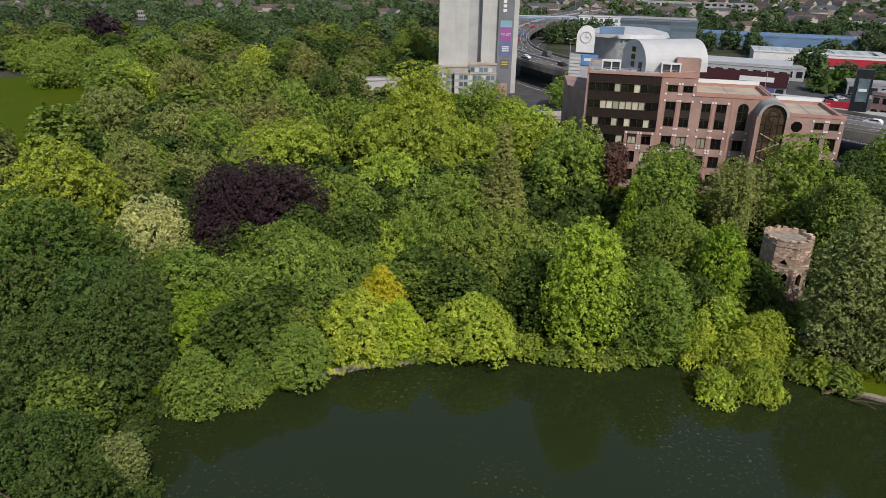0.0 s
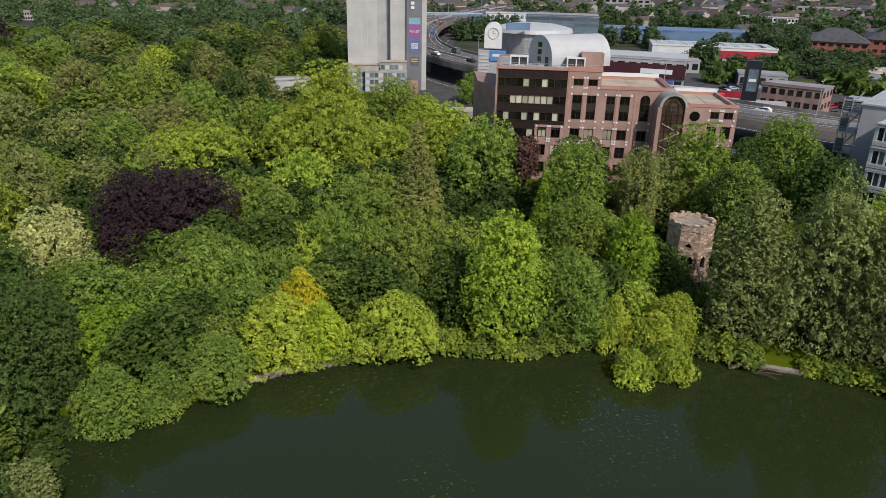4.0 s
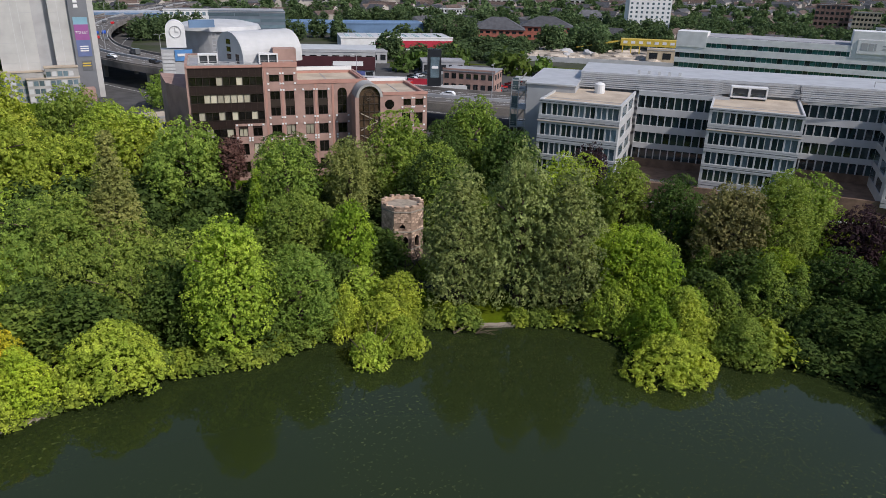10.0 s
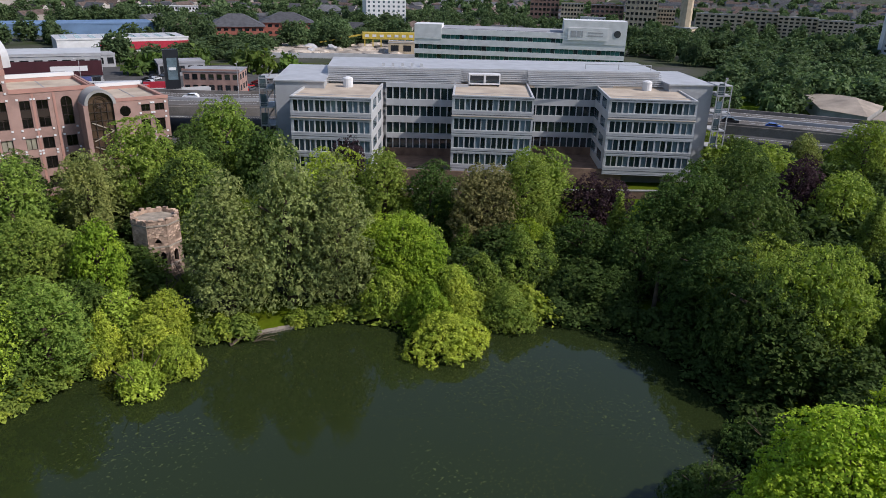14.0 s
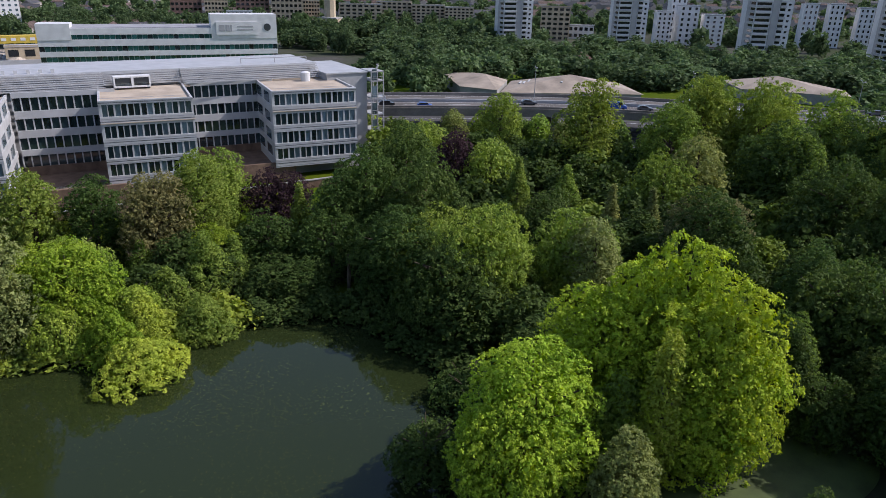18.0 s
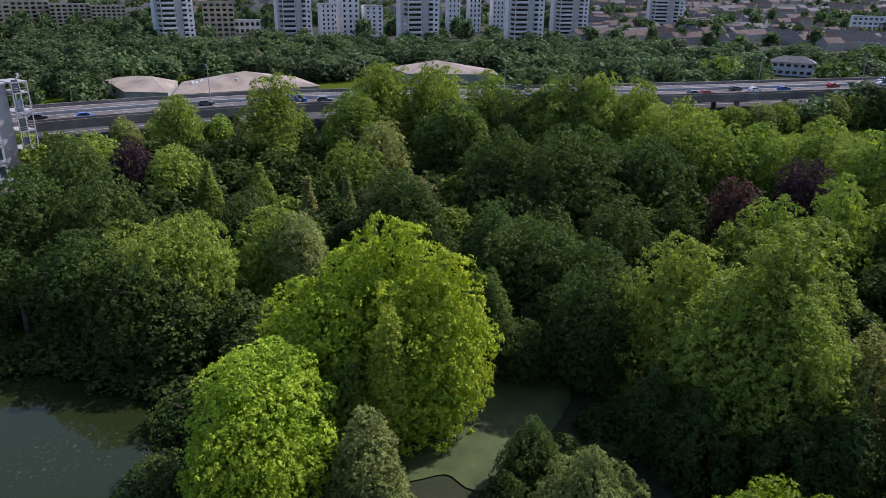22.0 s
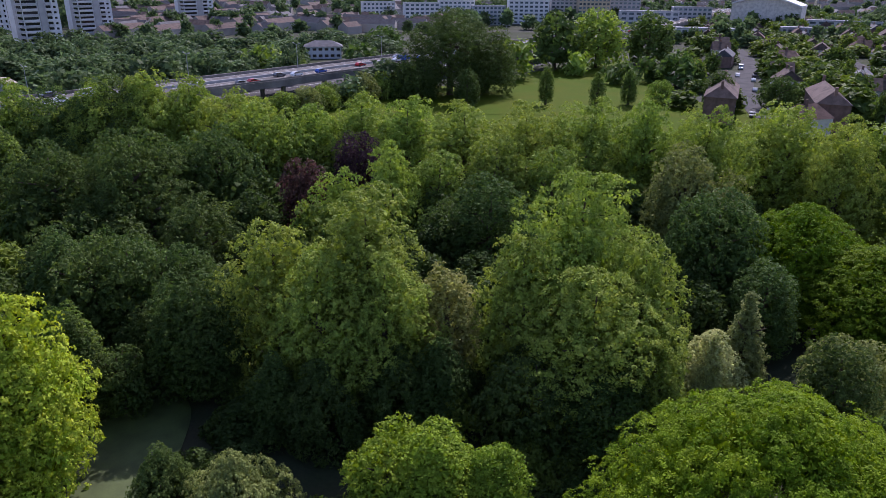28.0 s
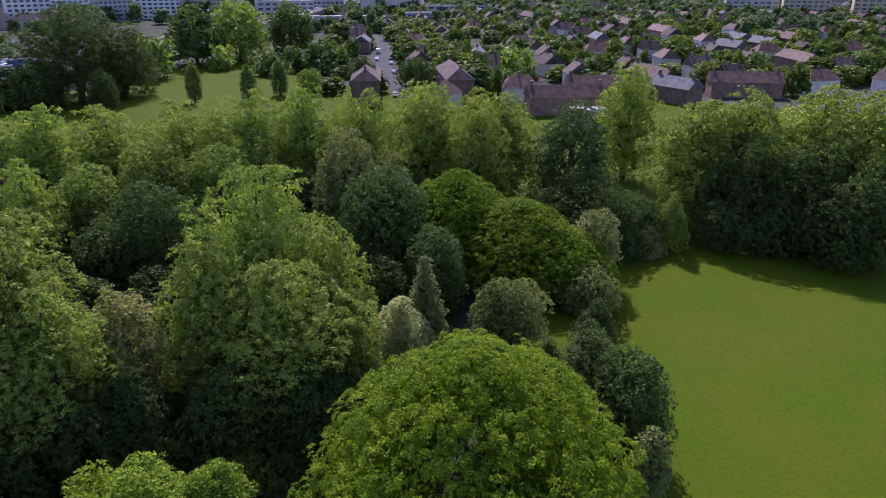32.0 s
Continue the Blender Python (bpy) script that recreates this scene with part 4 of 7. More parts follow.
    slab(rt, "roof_seam", ROOF_GREY, 21.5, 0.9, 20.905, 21.7, 15.0, 20.95)
    # arched window, its spandrels filled
    for s in (0, 1):
        o = [(23.1 if s == 0 else 25.1, 18.9)] + [(24.1 + (1 if s else -1) * math.cos(a), 18.9 + math.sin(a)) for a in [math.pi / 2 * i / 6 for i in range(7)]] + [(23.1 if s == 0 else 25.1, 19.9)]
        part("arch_spandrel", upright(o, 0.03, 0.5), BRICK, rt)
    # windows
    for a, b in wins[:2]:
        window_unit(rt, a, 21.4, b, 22.8, 0.25)
    for a, b in wins[:4]:
        window_unit(rt, a, 14.4, b, 19.5, 0.25, cols=2, rows=3)
        slab(rt, "spandrel_panel", BRONZE, a + 0.1, 0.17, 16.3, b - 0.1, 0.27, 17.7)
    window_unit(rt, 23.1, 14.5, 25.1, 19.9, 0.25, cols=2, rows=3)
    for a, b in wins + [(2.4, 4.3), (5.3, 7.2)]:
        for z0, z1 in rows:
            blind = rng.random() < 0.15
            window_unit(rt, a, z0, b, z1, 0.25, BLIND if blind else None)
    # pale studs at the window corners
    for a, b in wins:
        for z in (9.5, 10.05, 12.75, 14.1) + ((19.75,) if a < 22 else ()) + ((21.05, 23.1) if a < 15 else ()):
            for u in (a - 0.42, b + 0.05):
                slab(rt, "stud", WHITE, u, -0.14, z - 0.17, u + 0.38, -0.003, z + 0.17)
    for a, b in ((2.4, 4.3), (5.3, 7.2)):
        for z in (9.5, 10.05, 12.75):
            for u in (a - 0.42, b + 0.05):
                slab(rt, "stud", WHITE, u, -0.14, z - 0.17, u + 0.38, -0.003, z + 0.17)
    # pilasters between the window pairs
    for u, z1 in ((11.5, 24.2), (18.35, 20.8), (8.2, 24.2), (21.9, 20.8)):
        part("pilaster", boxes((u - 0.02, -0.06, Z0, u + 0.4, -0.002, z1)), BRICK_BAND, rt)
    # stair tower with a glazed arch, standing forward
    V = -5.0
    a0, a1, top = 26.7, 31.2, 20.9
    bm = boxes((a0 - 0.8, V, Z0, a0, 0.0, 18.6), (a1, V, Z0, a1 + 0.35, 0.0, 18.6))
    c, r = (a0 + a1) / 2, (a1 - a0) / 2
    ring = [(c + (r + 0.55) * math.cos(math.pi * i / 18), 18.6 + (r + 0.55) * math.sin(math.pi * i / 18)) for i in range(19)] + \
           [(c + r * math.cos(math.pi * i / 18), 18.6 + r * math.sin(math.pi * i / 18)) for i in range(18, -1, -1)]
    part("tower_wall", bm, BRICK, rt)
    part("arch_hood", upright(ring, V - 0.1, 2.5), CONCRETE, rt, "pale grey barrel hood")
    part("stair_glazing", upright(arch_outline(a0, a1, Z0, 18.6 + r), V + 0.5, V + 0.58), glass_mat("tawny_glass", (0.085, 0.055, 0.036), 0.12), rt)
    for i in range(5):
        u = a0 + r * 2 * i / 4
        slab(rt, "mullion", BRONZE, u - 0.07, V + 0.34, Z0, u + 0.07, V + 0.5, 18.6)
    for i in range(11):
        slab(rt, "transom", BRONZE, a0, V + 0.36, 2.2 + 1.65 * i, a1, V + 0.49, 2.32 + 1.65 * i)
    for rr in (0.75, 1.05):
        ringc = [(c + rr * math.cos(math.tau * i / 20), 18.9 + rr * math.sin(math.tau * i / 20)) for i in range(20)]
        bmr = bmesh.new()
        tube(bmr, [(u, V + 0.42, z) for u, z in ringc + ringc[:1]], [0.06] * 21, 5)
        part("rosette_ring", bmr, BRONZE, rt)
    for i, (za, zb) in enumerate(((15.2, 13.4), (10.6, 8.8), (13.4, 11.6), (8.8, 7.0))):
        bms = bmesh.new()
        flip = i > 1
        tube(bms, [(a1 - 0.4 if flip else a0 + 0.4, V + 0.44, za), (a0 + 0.4 if flip else a1 - 0.4, V + 0.44, zb)], [0.13, 0.13], 4)
        part("stair_flight", bms, STONE_EDGE, rt)
    # right wing
    hr = [(36.2, 16.6, 37.9, 18.0), (38.8, 16.6, 40.6, 18.0), (35.9, 12.7, 37.7, 15.1), (38.6, 12.7, 40.5, 15.1), (36, 8.6, 37.8, 11), (38.6, 8.6, 40.4, 11), (36, 4.6, 37.8, 7), (38.6, 4.6, 40.4, 7), (32.5, 4.6, 34.2, 7), (32.5, 8.6, 34.2, 11)]
    part("wall", pierced_wall(a1 + 0.35, 41.4, Z0, 19.3, V, V + 0.5, hr), BRICK, rt)
    part("wall", boxes((40.9, V + 0.5, Z0, 41.4, 12, 19.3), (29.6, 11.5, Z0, 40.9, 12, 19.3)), BRICK, rt)
    part("cornice", boxes((a1 + 0.5, V - 0.1, 18.9, 41.5, V - 0.005, 19.5)), BRICK_BAND, rt)
    roof_deck(rt, [(a1 + 0.6, V + 0.55), (40.85, V + 0.55), (40.85, 11.4), (a1 + 0.6, 11.4)], 18.8, ROOF_TAN, 0.6, BRICK_BAND)
    slab(rt, "coping", WHITE, 31.9, 11.0, 19.42, 40.9, 11.9, 20.1)
    slab(rt, "roof_seam", ROOF_GREY, 36.2, V + 0.9, 18.805, 36.4, 11, 18.85)
    for h in hr:
        window_unit(rt, h[0], h[1], h[2], h[3], V + 0.25)
        for u in (h[0] - 0.42, h[2] + 0.05):
            for z in (h[1] - 0.25, h[3] + 0.25):
                slab(rt, "stud", WHITE, u, V - 0.14, z - 0.17, u + 0.38, V - 0.003, z + 0.17)
    oc = [(33.2 + 1.05 * math.cos(math.tau * (i + .5) / 8), 17.0 + 1.05 * math.sin(math.tau * (i + .5) / 8)) for i in range(8)]
    part("round_window", upright(oc, V - 0.03, V + 0.2), GLASS_BRONZE, rt)
    # lower wing on the far flank, dark in its own shade
    part("wall", prism([(-6.9, 0.4), (-6.9, 20), (-13, 24), (-11.2, 9)], Z0, 20.4), BRICK, rt)
    # white barrel-vaulted hall on the roof
    bmv = bmesh.new()
    prof = [(5.1 * math.cos(math.pi * i / 20), 25.6 + 5.1 * math.sin(math.pi * i / 20)) for i in range(21)]
    prof = [(5.1, 24.4)] + prof + [(-5.1, 24.4)]
    lo, hi = [bmv.verts.new((-7.4, v, z)) for v, z in prof], [bmv.verts.new((7.4, v, z)) for v, z in prof]
    for i in range(len(prof) - 1):
        bmv.faces.new((lo[i], lo[i + 1], hi[i + 1], hi[i]))
    bmv.faces.new(lo[::-1])
    bmv.faces.new(hi)
    bmesh.ops.recalc_face_normals(bmv, faces=bmv.faces)
    vault = part("barrel_vault", bmv, OFF_WHITE, rt, "smooth white barrel-vaulted roof hall")
    vault.matrix_basis = pose(8.4, 11, 0, 0, 0, 30)
    for z in (25.2, 26.7, 28.2):
        slab(vault, "vent_window", GLASS_BRONZE, -7.48, -0.7, z, -7.3, 0.7, z + 1.0)
    slab(vault, "door", GLASS_BRONZE, -7.47, -3.6, 24.5, -7.3, -2.4, 26.4)
    part("brick_lantern", boxes((10.6, 3.0, 24.4, 15.2, 6.5, 27.6)), BRICK, rt)
    part("door", boxes((4.2, 3.75, 24.4, 5.0, 3.88, 26.2)), BRICK_BAND, rt)
    bml = bmesh.new()
    for dx, dy in ((0, 0), (0.8, 0), (0, 0.8), (0.8, 0.8)):
        box(bml, 0.0 + dx - 1.2, 5.0 + dy, 24.4, 0.1 + dx - 1.2, 5.1 + dy, 30.4)
    for k in range(8):
        z = 24.8 + 0.7 * k
        box(bml, -1.2, 5.0, z, -0.3, 5.9, z + 0.06)
    part("mast", bml, GREY_METAL, rt, "grey lattice ladder mast")
    for u in (-4.2, 7.6):
        unit = part("plant_unit", boxes((u, 2.2, 24.7, u + 3.8, 4.4, 24.95), (u, 2.2, 26.5, u + 3.8, 4.4, 26.75), (u, 2.2, 24.95, u + 0.25, 4.4, 26.5), (u + 1.8, 2.2, 24.95, u + 2.05, 4.4, 26.5), (u + 3.55, 2.2, 24.95, u + 3.8, 4.4, 26.5), (u, 3.9, 24.95, u + 3.8, 4.4, 26.5)), WHITE, rt, "white-framed rooftop plant unit")
        part("fan_grille", boxes((u + 0.3, 2.5, 25, u + 3.5, 3.8, 26.45)), DARK_METAL, unit)
    for k in range(9):
        u = -5.8 + 1.5 * k
        slab(rt, "duct", GREY_METAL, u, 1.2 + (k % 3) * 0.4, 24.45, u + 1.2, 1.7 + (k % 3) * 0.5, 24.9 + 0.2 * (k % 2))
    slab(rt, "handrail", GREY_METAL, -6.3, 0.6, 25.5, 14.2, 0.66, 25.56)
    for k in range(12):
        slab(rt, "rail_post", GREY_METAL, -6.2 + 1.85 * k, 0.6, 24.9, -6.14 + 1.85 * k, 0.66, 25.5)
    return rt


pink_office()


def clock_tower():
    rt = empty("clock_tower", pose(34.0, 182, 0, 0, 0, -11), "white round-topped clock tower over a grey louvred shaft", "tower")
    part("shaft", boxes((-3.6, -2, 0.8, 1.4, 2.4, 24.4)), GREY_METAL, rt)
    part("head", upright(arch_outline(-2.2, 2.2, 24.8, 31.0), -1.6, 1.8), WHITE, rt, "white rounded clock head")
    bm = bmesh.new()
    tube(bm, [(1.3 * math.cos(math.tau * i / 24), -1.68, 28.4 + 1.3 * math.sin(math.tau * i / 24)) for i in range(25)], [0.09] * 25, 5)
    part("dial_ring", bm, GREY_METAL, rt)
    slab(rt, "clock_hand_long", GREY_METAL, -0.06, -1.72, 28.4, 0.06, -1.62, 29.4)
    slab(rt, "clock_hand_short", GREY_METAL, 0.0, -1.72, 28.34, 0.7, -1.62, 28.46)
    SCREEN = mat("blue_screen", (0.10, 0.25, 0.5), 0.4, 0.1, 1, 0)
    part("screen", boxes((-0.6, -2.25, 21.8, 3.4, -2.02, 24.4)), SCREEN, rt, "blue-and-white advert screen")
    slab(rt, "screen_writing", WHITE, 0.0, -2.32, 22.9, 2.6, -2.26, 23.5)
    for k in range(14):
        slab(rt, "louvre", OFF_WHITE, -3.5, -2.12, 12 + 0.85 * k, -0.8, -2.003, 12.5 + 0.85 * k)


clock_tower()


# ---- the white office with three bays ----
LOUVRE = mat("pale_louvre", (0.47, 0.47, 0.47), 0.5, 0.08, 0.4, 0.05, 5, 0.2)
TIMBER = mat("brown_cladding", (0.20, 0.13, 0.09), 0.85, 0.2, 0.6, 0.2, 7)


def white_office():
    rt = empty("office_building", pose(89.7, 112.8, 0, 0, 0, -46.8), "white-banded three-bay office with dark windows and tan roofs", "building")
    rng = random.Random(9)
    floors = [(5.4, 7.7), (8.9, 11.3), (12.8, 15.1), (16.9, 19.2)]
    bands = [(3.6, 5.4), (7.7, 8.9), (11.3, 12.8), (15.1, 16.9), (19.2, 19.95)]
    BK = 20.0

    def bay(u0, u1):
        for i, (za, zb) in enumerate(bands):
            v = -0.1 if i < 3 else 0.1
            for row in ((u0, v, za, u1, v + 0.5, zb), (u0, v + 0.5, za, u0 + 0.4, BK, zb), (u1 - 0.4, v + 0.5, za, u1, BK, zb)):
                part("spandrel", boxes(row), OFF_WHITE, rt)
            # thin dark and grey bars on the face, painted in for shadow lines
            for q in (0.2, 0.5, 0.8):
                slab(rt, "shadow_gap", DARK_METAL if q == 0.5 else GREY_METAL, u0 - 0.02, v - 0.03, za + (zb - za) * q - 0.05, u1 + 0.02, v - 0.002, za + (zb - za) * q + 0.05)
        slab(rt, "ledge", ROOF_TAN, u0 - 0.1, -0.25, 15.62, u1 + 0.1, 0.09, 15.72)
        for i, (za, zb) in enumerate(floors):
            v = 0.25 if i < 3 else 0.5
            n = 14
            for k in range(n):
                a, b = u0 + 0.4 + (u1 - u0 - 0.8) * k / n, u0 + 0.4 + (u1 - u0 - 0.8) * (k + 1) / n
                teal = rng.random() < 0.25 or k > n - 3
                slab(rt, "pane", GLASS_BLUE if teal else GLASS_TEAL, a, v, za, b, v + 0.08, zb)
                wide = 0.16 if k % 2 == 0 else 0.08
                slab(rt, "mullion", OFF_WHITE, a - wide, v - 0.22, za, a + wide, v - 0.01, zb)
            for k in range(7):
                a, b = 1.0 + 2.7 * k, 3.7 + 2.7 * k
                for u in (u0 + 0.12, u1 - 0.2):
                    slab(rt, "side_pane", GLASS_BLUE if k % 3 else OFF_WHITE, u, a, za, u + 0.08, b - 0.12, zb)
            for u in (u0, u1 - 0.4):
                slab(rt, "corner_post", OFF_WHITE, u, v - 0.2, za, u + 0.4, v + 0.3, zb)
        part("wall", boxes((u0 + 0.5, 1.2, 4.0, u1 - 0.5, BK, 5.3), (u0 + 0.6, BK - 0.4, 4.0, u1 - 0.6, BK, 19.3)), CONCRETE, rt)
        part("floor_plates", boxes(*[(u0 + 0.5, 1.4, z, u1 - 0.5, BK - 0.5, z + 0.3) for z in (8.1, 11.9)]), CONCRETE, rt)
        link("roof", boxes((u0 + 0.4, 1.05, 19.25, u1 - 0.4, BK, 19.6)), ROOF_TAN, rt)
        slab(rt, "parapet_rail", GREY_METAL, u0 + 0.2, 0.62, 20.3, u1 - 0.2, 0.68, 20.36)
        slab(rt, "terrace_rail", GREY_METAL, u0 + 0.1, -0.2, 16.4, u1 - 0.1, -0.15, 16.45)
        for k in range(9):
            u = u0 + 0.2 + (u1 - u0 - 0.4) * k / 8
            slab(rt, "rail_post", GREY_METAL, u, -0.2, 15.72, u + 0.05, -0.15, 16.4)

    def turned(build, args, m):
        """Builds pieces in a frame of their own and sets them where m says."""
        before = set(rt.children)
        build(*args)
        for ob in rt.children:
            if ob not in before:
                ob.matrix_basis = m @ ob.matrix_basis

    for u0, v0, w in ((0.0, 0.2, 16.3), (32.8, 4.2, 17.0), (65.8, 3.2, 18.4)):
        turned(bay, (0.0, w), pose(u0, v0, 0, 0, 0, -6))

    def recess(u0, u1):
        for za, zb in bands[:3] + [(15.1, 16.6), (19.2, 20.2)]:
            part("spandrel", boxes((u0, BK - 1.0, za, u1, BK - 0.5, zb)), OFF_WHITE if za > 4 else TIMBER, rt)
        for za, zb in floors[:3] + [(16.6, 19.2)]:
            n = 12
            for k in range(n):
                a, b = u0 + (u1 - u0) * k / n, u0 + (u1 - u0) * (k + 1) / n
                slab(rt, "pane", GLASS_TEAL, a, BK - 0.6, za, b, BK - 0.52, zb)
                slab(rt, "mullion", OFF_WHITE, a - 0.12, BK - 0.85, za, a + 0.12, BK - 0.61, zb)
        part("wall", boxes((u0, BK - 0.4, 3, u1, BK, 19.5)), CONCRETE, rt)
        part("terrace", boxes((u0 - 0.3, 3.0, 2.6, u1 + 0.3, BK - 1.0, 3.6)), TIMBER, rt, "brown-paved sunken terrace")
        part("terrace_wall", boxes((u0, 2.4, 1.0, u1, 3.0, 4.6)), TIMBER, rt)

    turned(recess, (0.0, 18.5), pose(17.6, -0.6, 0, 0, 0, -4))
    turned(recess, (0.0, 19.0), pose(51.0, 2.2, 0, 0, 0, -4))
    # sloping louvred plant screen along the back
    for u0, u1 in ((5.8, 36.0), (51.5, 83.0)):
        sc = part("louvre_screen", boxes((u0 + 0.1, BK + 2.6, 19.6, u1 - 0.1, BK + 2.9, 22.8)), GREY_METAL, rt, "pale grey sloping louvre screen")
        for k in range(8):
            z, v = 20.1 + 0.36 * k, BK - 0.8 + 0.4 * k
            part("louvre", boxes((u0, v, z, u1, v + 0.22, z + 0.22)), LOUVRE, sc)
    sc = part("louvre_screen", boxes((36.1, BK + 3.2, 19.6, 51.4, BK + 3.28, 22.8)), GREY_METAL, rt)
    for k in range(6):
        part("louvre", boxes((36.0, BK + 1.8 + 0.2 * k, 20.2 + 0.42 * k, 51.5, BK + 2.1 + 0.2 * k, 20.5 + 0.42 * k)), LOUVRE, sc)
    part("wall", boxes((5.8, BK + 3.3, 3, 83, 41, 22.5)), GREY_METAL, rt)
    link("roof", boxes((5.6, BK + 2.9, 22.5, 83.2, 41.2, 22.95)), LOUVRE, rt)
    part("wall", boxes((34, BK, 19.3, 53, BK + 3.2, 19.55)), ROOF_TAN, rt)
    for k in range(5):
        slab(rt, "roof_vent", OFF_WHITE, 18 + 2.2 * k, 24.5, 22.95, 18.6 + 2.2 * k, 25.1, 23.7)
    part("roof_frame", boxes((66, 26, 24.0, 82, 26.15, 24.15), (66, 26, 22.9, 66.15, 26.15, 24.0), (74, 26, 22.9, 74.15, 26.15, 24.0), (81.9, 26, 22.9, 82.05, 26.15, 24.0)), GREY_METAL, rt)
    # end blocks and glazed stair towers
    part("end_block", boxes((-4.6, 12.0, 3, 5.8, 38, 21.0)), GREY_METAL, rt, "plain grey metal end block")
    part("end_block", boxes((83.0, 15.5, 3, 93.2, 38, 21.0)), GREY_METAL, rt)
    part("end_block_roof", boxes((-5.0, 11.7, 21.0, 6.0, 38.2, 21.3)), LOUVRE, rt)
    part("end_block_roof", boxes((82.8, 15.2, 21.0, 93.5, 38.2, 21.3)), LOUVRE, rt)
    for u0 in (-8.4, 93.4):
        tw = part("stair_tower", boxes(*[(u0, 13.5, z, u0 + 3.4, 19.5, z + 0.25) for z in (3, 7, 11, 15, 19, 21.2)]), GREY_METAL, rt, "open glazed steel stair tower")
        for dx, dy in ((0, 0), (3.2, 0), (0, 5.8), (3.2, 5.8), (1.6, 0)):
            part("steel_post", boxes((u0 + dx, 13.5 + dy, 0.9, u0 + dx + 0.2, 13.7 + dy, 21.5)), GREY_METAL, tw)
        for z in (3.3, 7.3, 11.3, 15.3, 19.3):
            part("glass_panel", boxes((u0 + 0.25, 13.58, z, u0 + 1.55, 13.62, z + 2.6)), GLASS_BLUE, tw)
            fl = bmesh.new()
            tube(fl, [(u0 + 0.5, 14.5, z), (u0 + 2.9, 15.5, z + 3.6)], [0.16, 0.16], 4)
            part("stair_flight", fl, CONCRETE, tw)
            part("stair_rail", boxes((u0 + 0.1, 13.4, z + 0.8, u0 + 3.3, 13.46, z + 0.86), (u0 + 0.1, 13.4, z + 0.4, u0 + 3.3, 13.45, z + 0.45)), GREY_METAL, tw)
    # plant on the roofs
    before = set(rt.children)
    ch = part("chiller", boxes((35.4, 15.2, 20.0, 42.6, 17.4, 20.3), (35.4, 15.2, 22.0, 42.6, 17.4, 22.3), (35.4, 15.2, 20.3, 35.7, 17.4, 22.0), (38.8, 15.2, 20.3, 39.3, 17.4, 22.0), (42.3, 15.2, 20.3, 42.6, 17.4, 22.0), (35.4, 17.1, 20.3, 42.6, 17.4, 22.0)), WHITE, rt, "white-framed rooftop chiller")
    part("fan_grille", boxes((35.8, 15.5, 20.9, 38.7, 16.9, 21.95), (39.4, 15.5, 20.9, 42.2, 16.9, 21.95)), DARK_METAL, ch)
    part("chiller_foot", boxes((35.6, 15.3, 19.6, 36, 17.2, 20.0), (42, 15.3, 19.6, 42.4, 17.2, 20.0)), DARK_METAL, ch)
    for u, v in ((9.2, 13.0), (76.8, 15.0)):
        bm = bmesh.new()
        tube(bm, [(u, v, 19.55), (u, v, 21.5), (u, v, 21.8)], [1.1, 1.1, 0.5], 14)
        part("water_tank", bm, WHITE, rt, "white cylindrical roof tank")
    for ob in rt.children:
        if ob not in before:
            ob.matrix_basis = pose(2.2 if ob.name.startswith("chiller") else 1.5, 3.5 if ob.name.startswith("chiller") else 2.0, 0) @ ob.matrix_basis
    # podium and outer garden wall
    part("podium", boxes((-3, 6.0, 0.7, 90, 8.0, 3.6)), CONCRETE, rt)
    part("garden_wall", boxes((14, -6.2, 0.8, 92, -5.8, 2.6)), TIMBER, rt, "long brown timber garden wall")
    part("wall_coping", boxes((14, -6.3, 2.6, 92, -5.7, 2.8)), CONCRETE, rt)


white_office()


# ---- the ruined stone tower by the lake ----
RUBBLE = mat("rubble_stone", (0.46, 0.33, 0.24), 0.95, 0.3, 0.9, 0.5, 6, rand=0.35, col2=(0.22, 0.15, 0.11))
DARK_VOID = mat("shaded_interior", (0.03, 0.027, 0.024), 0.95, 0.2, 1, 0)


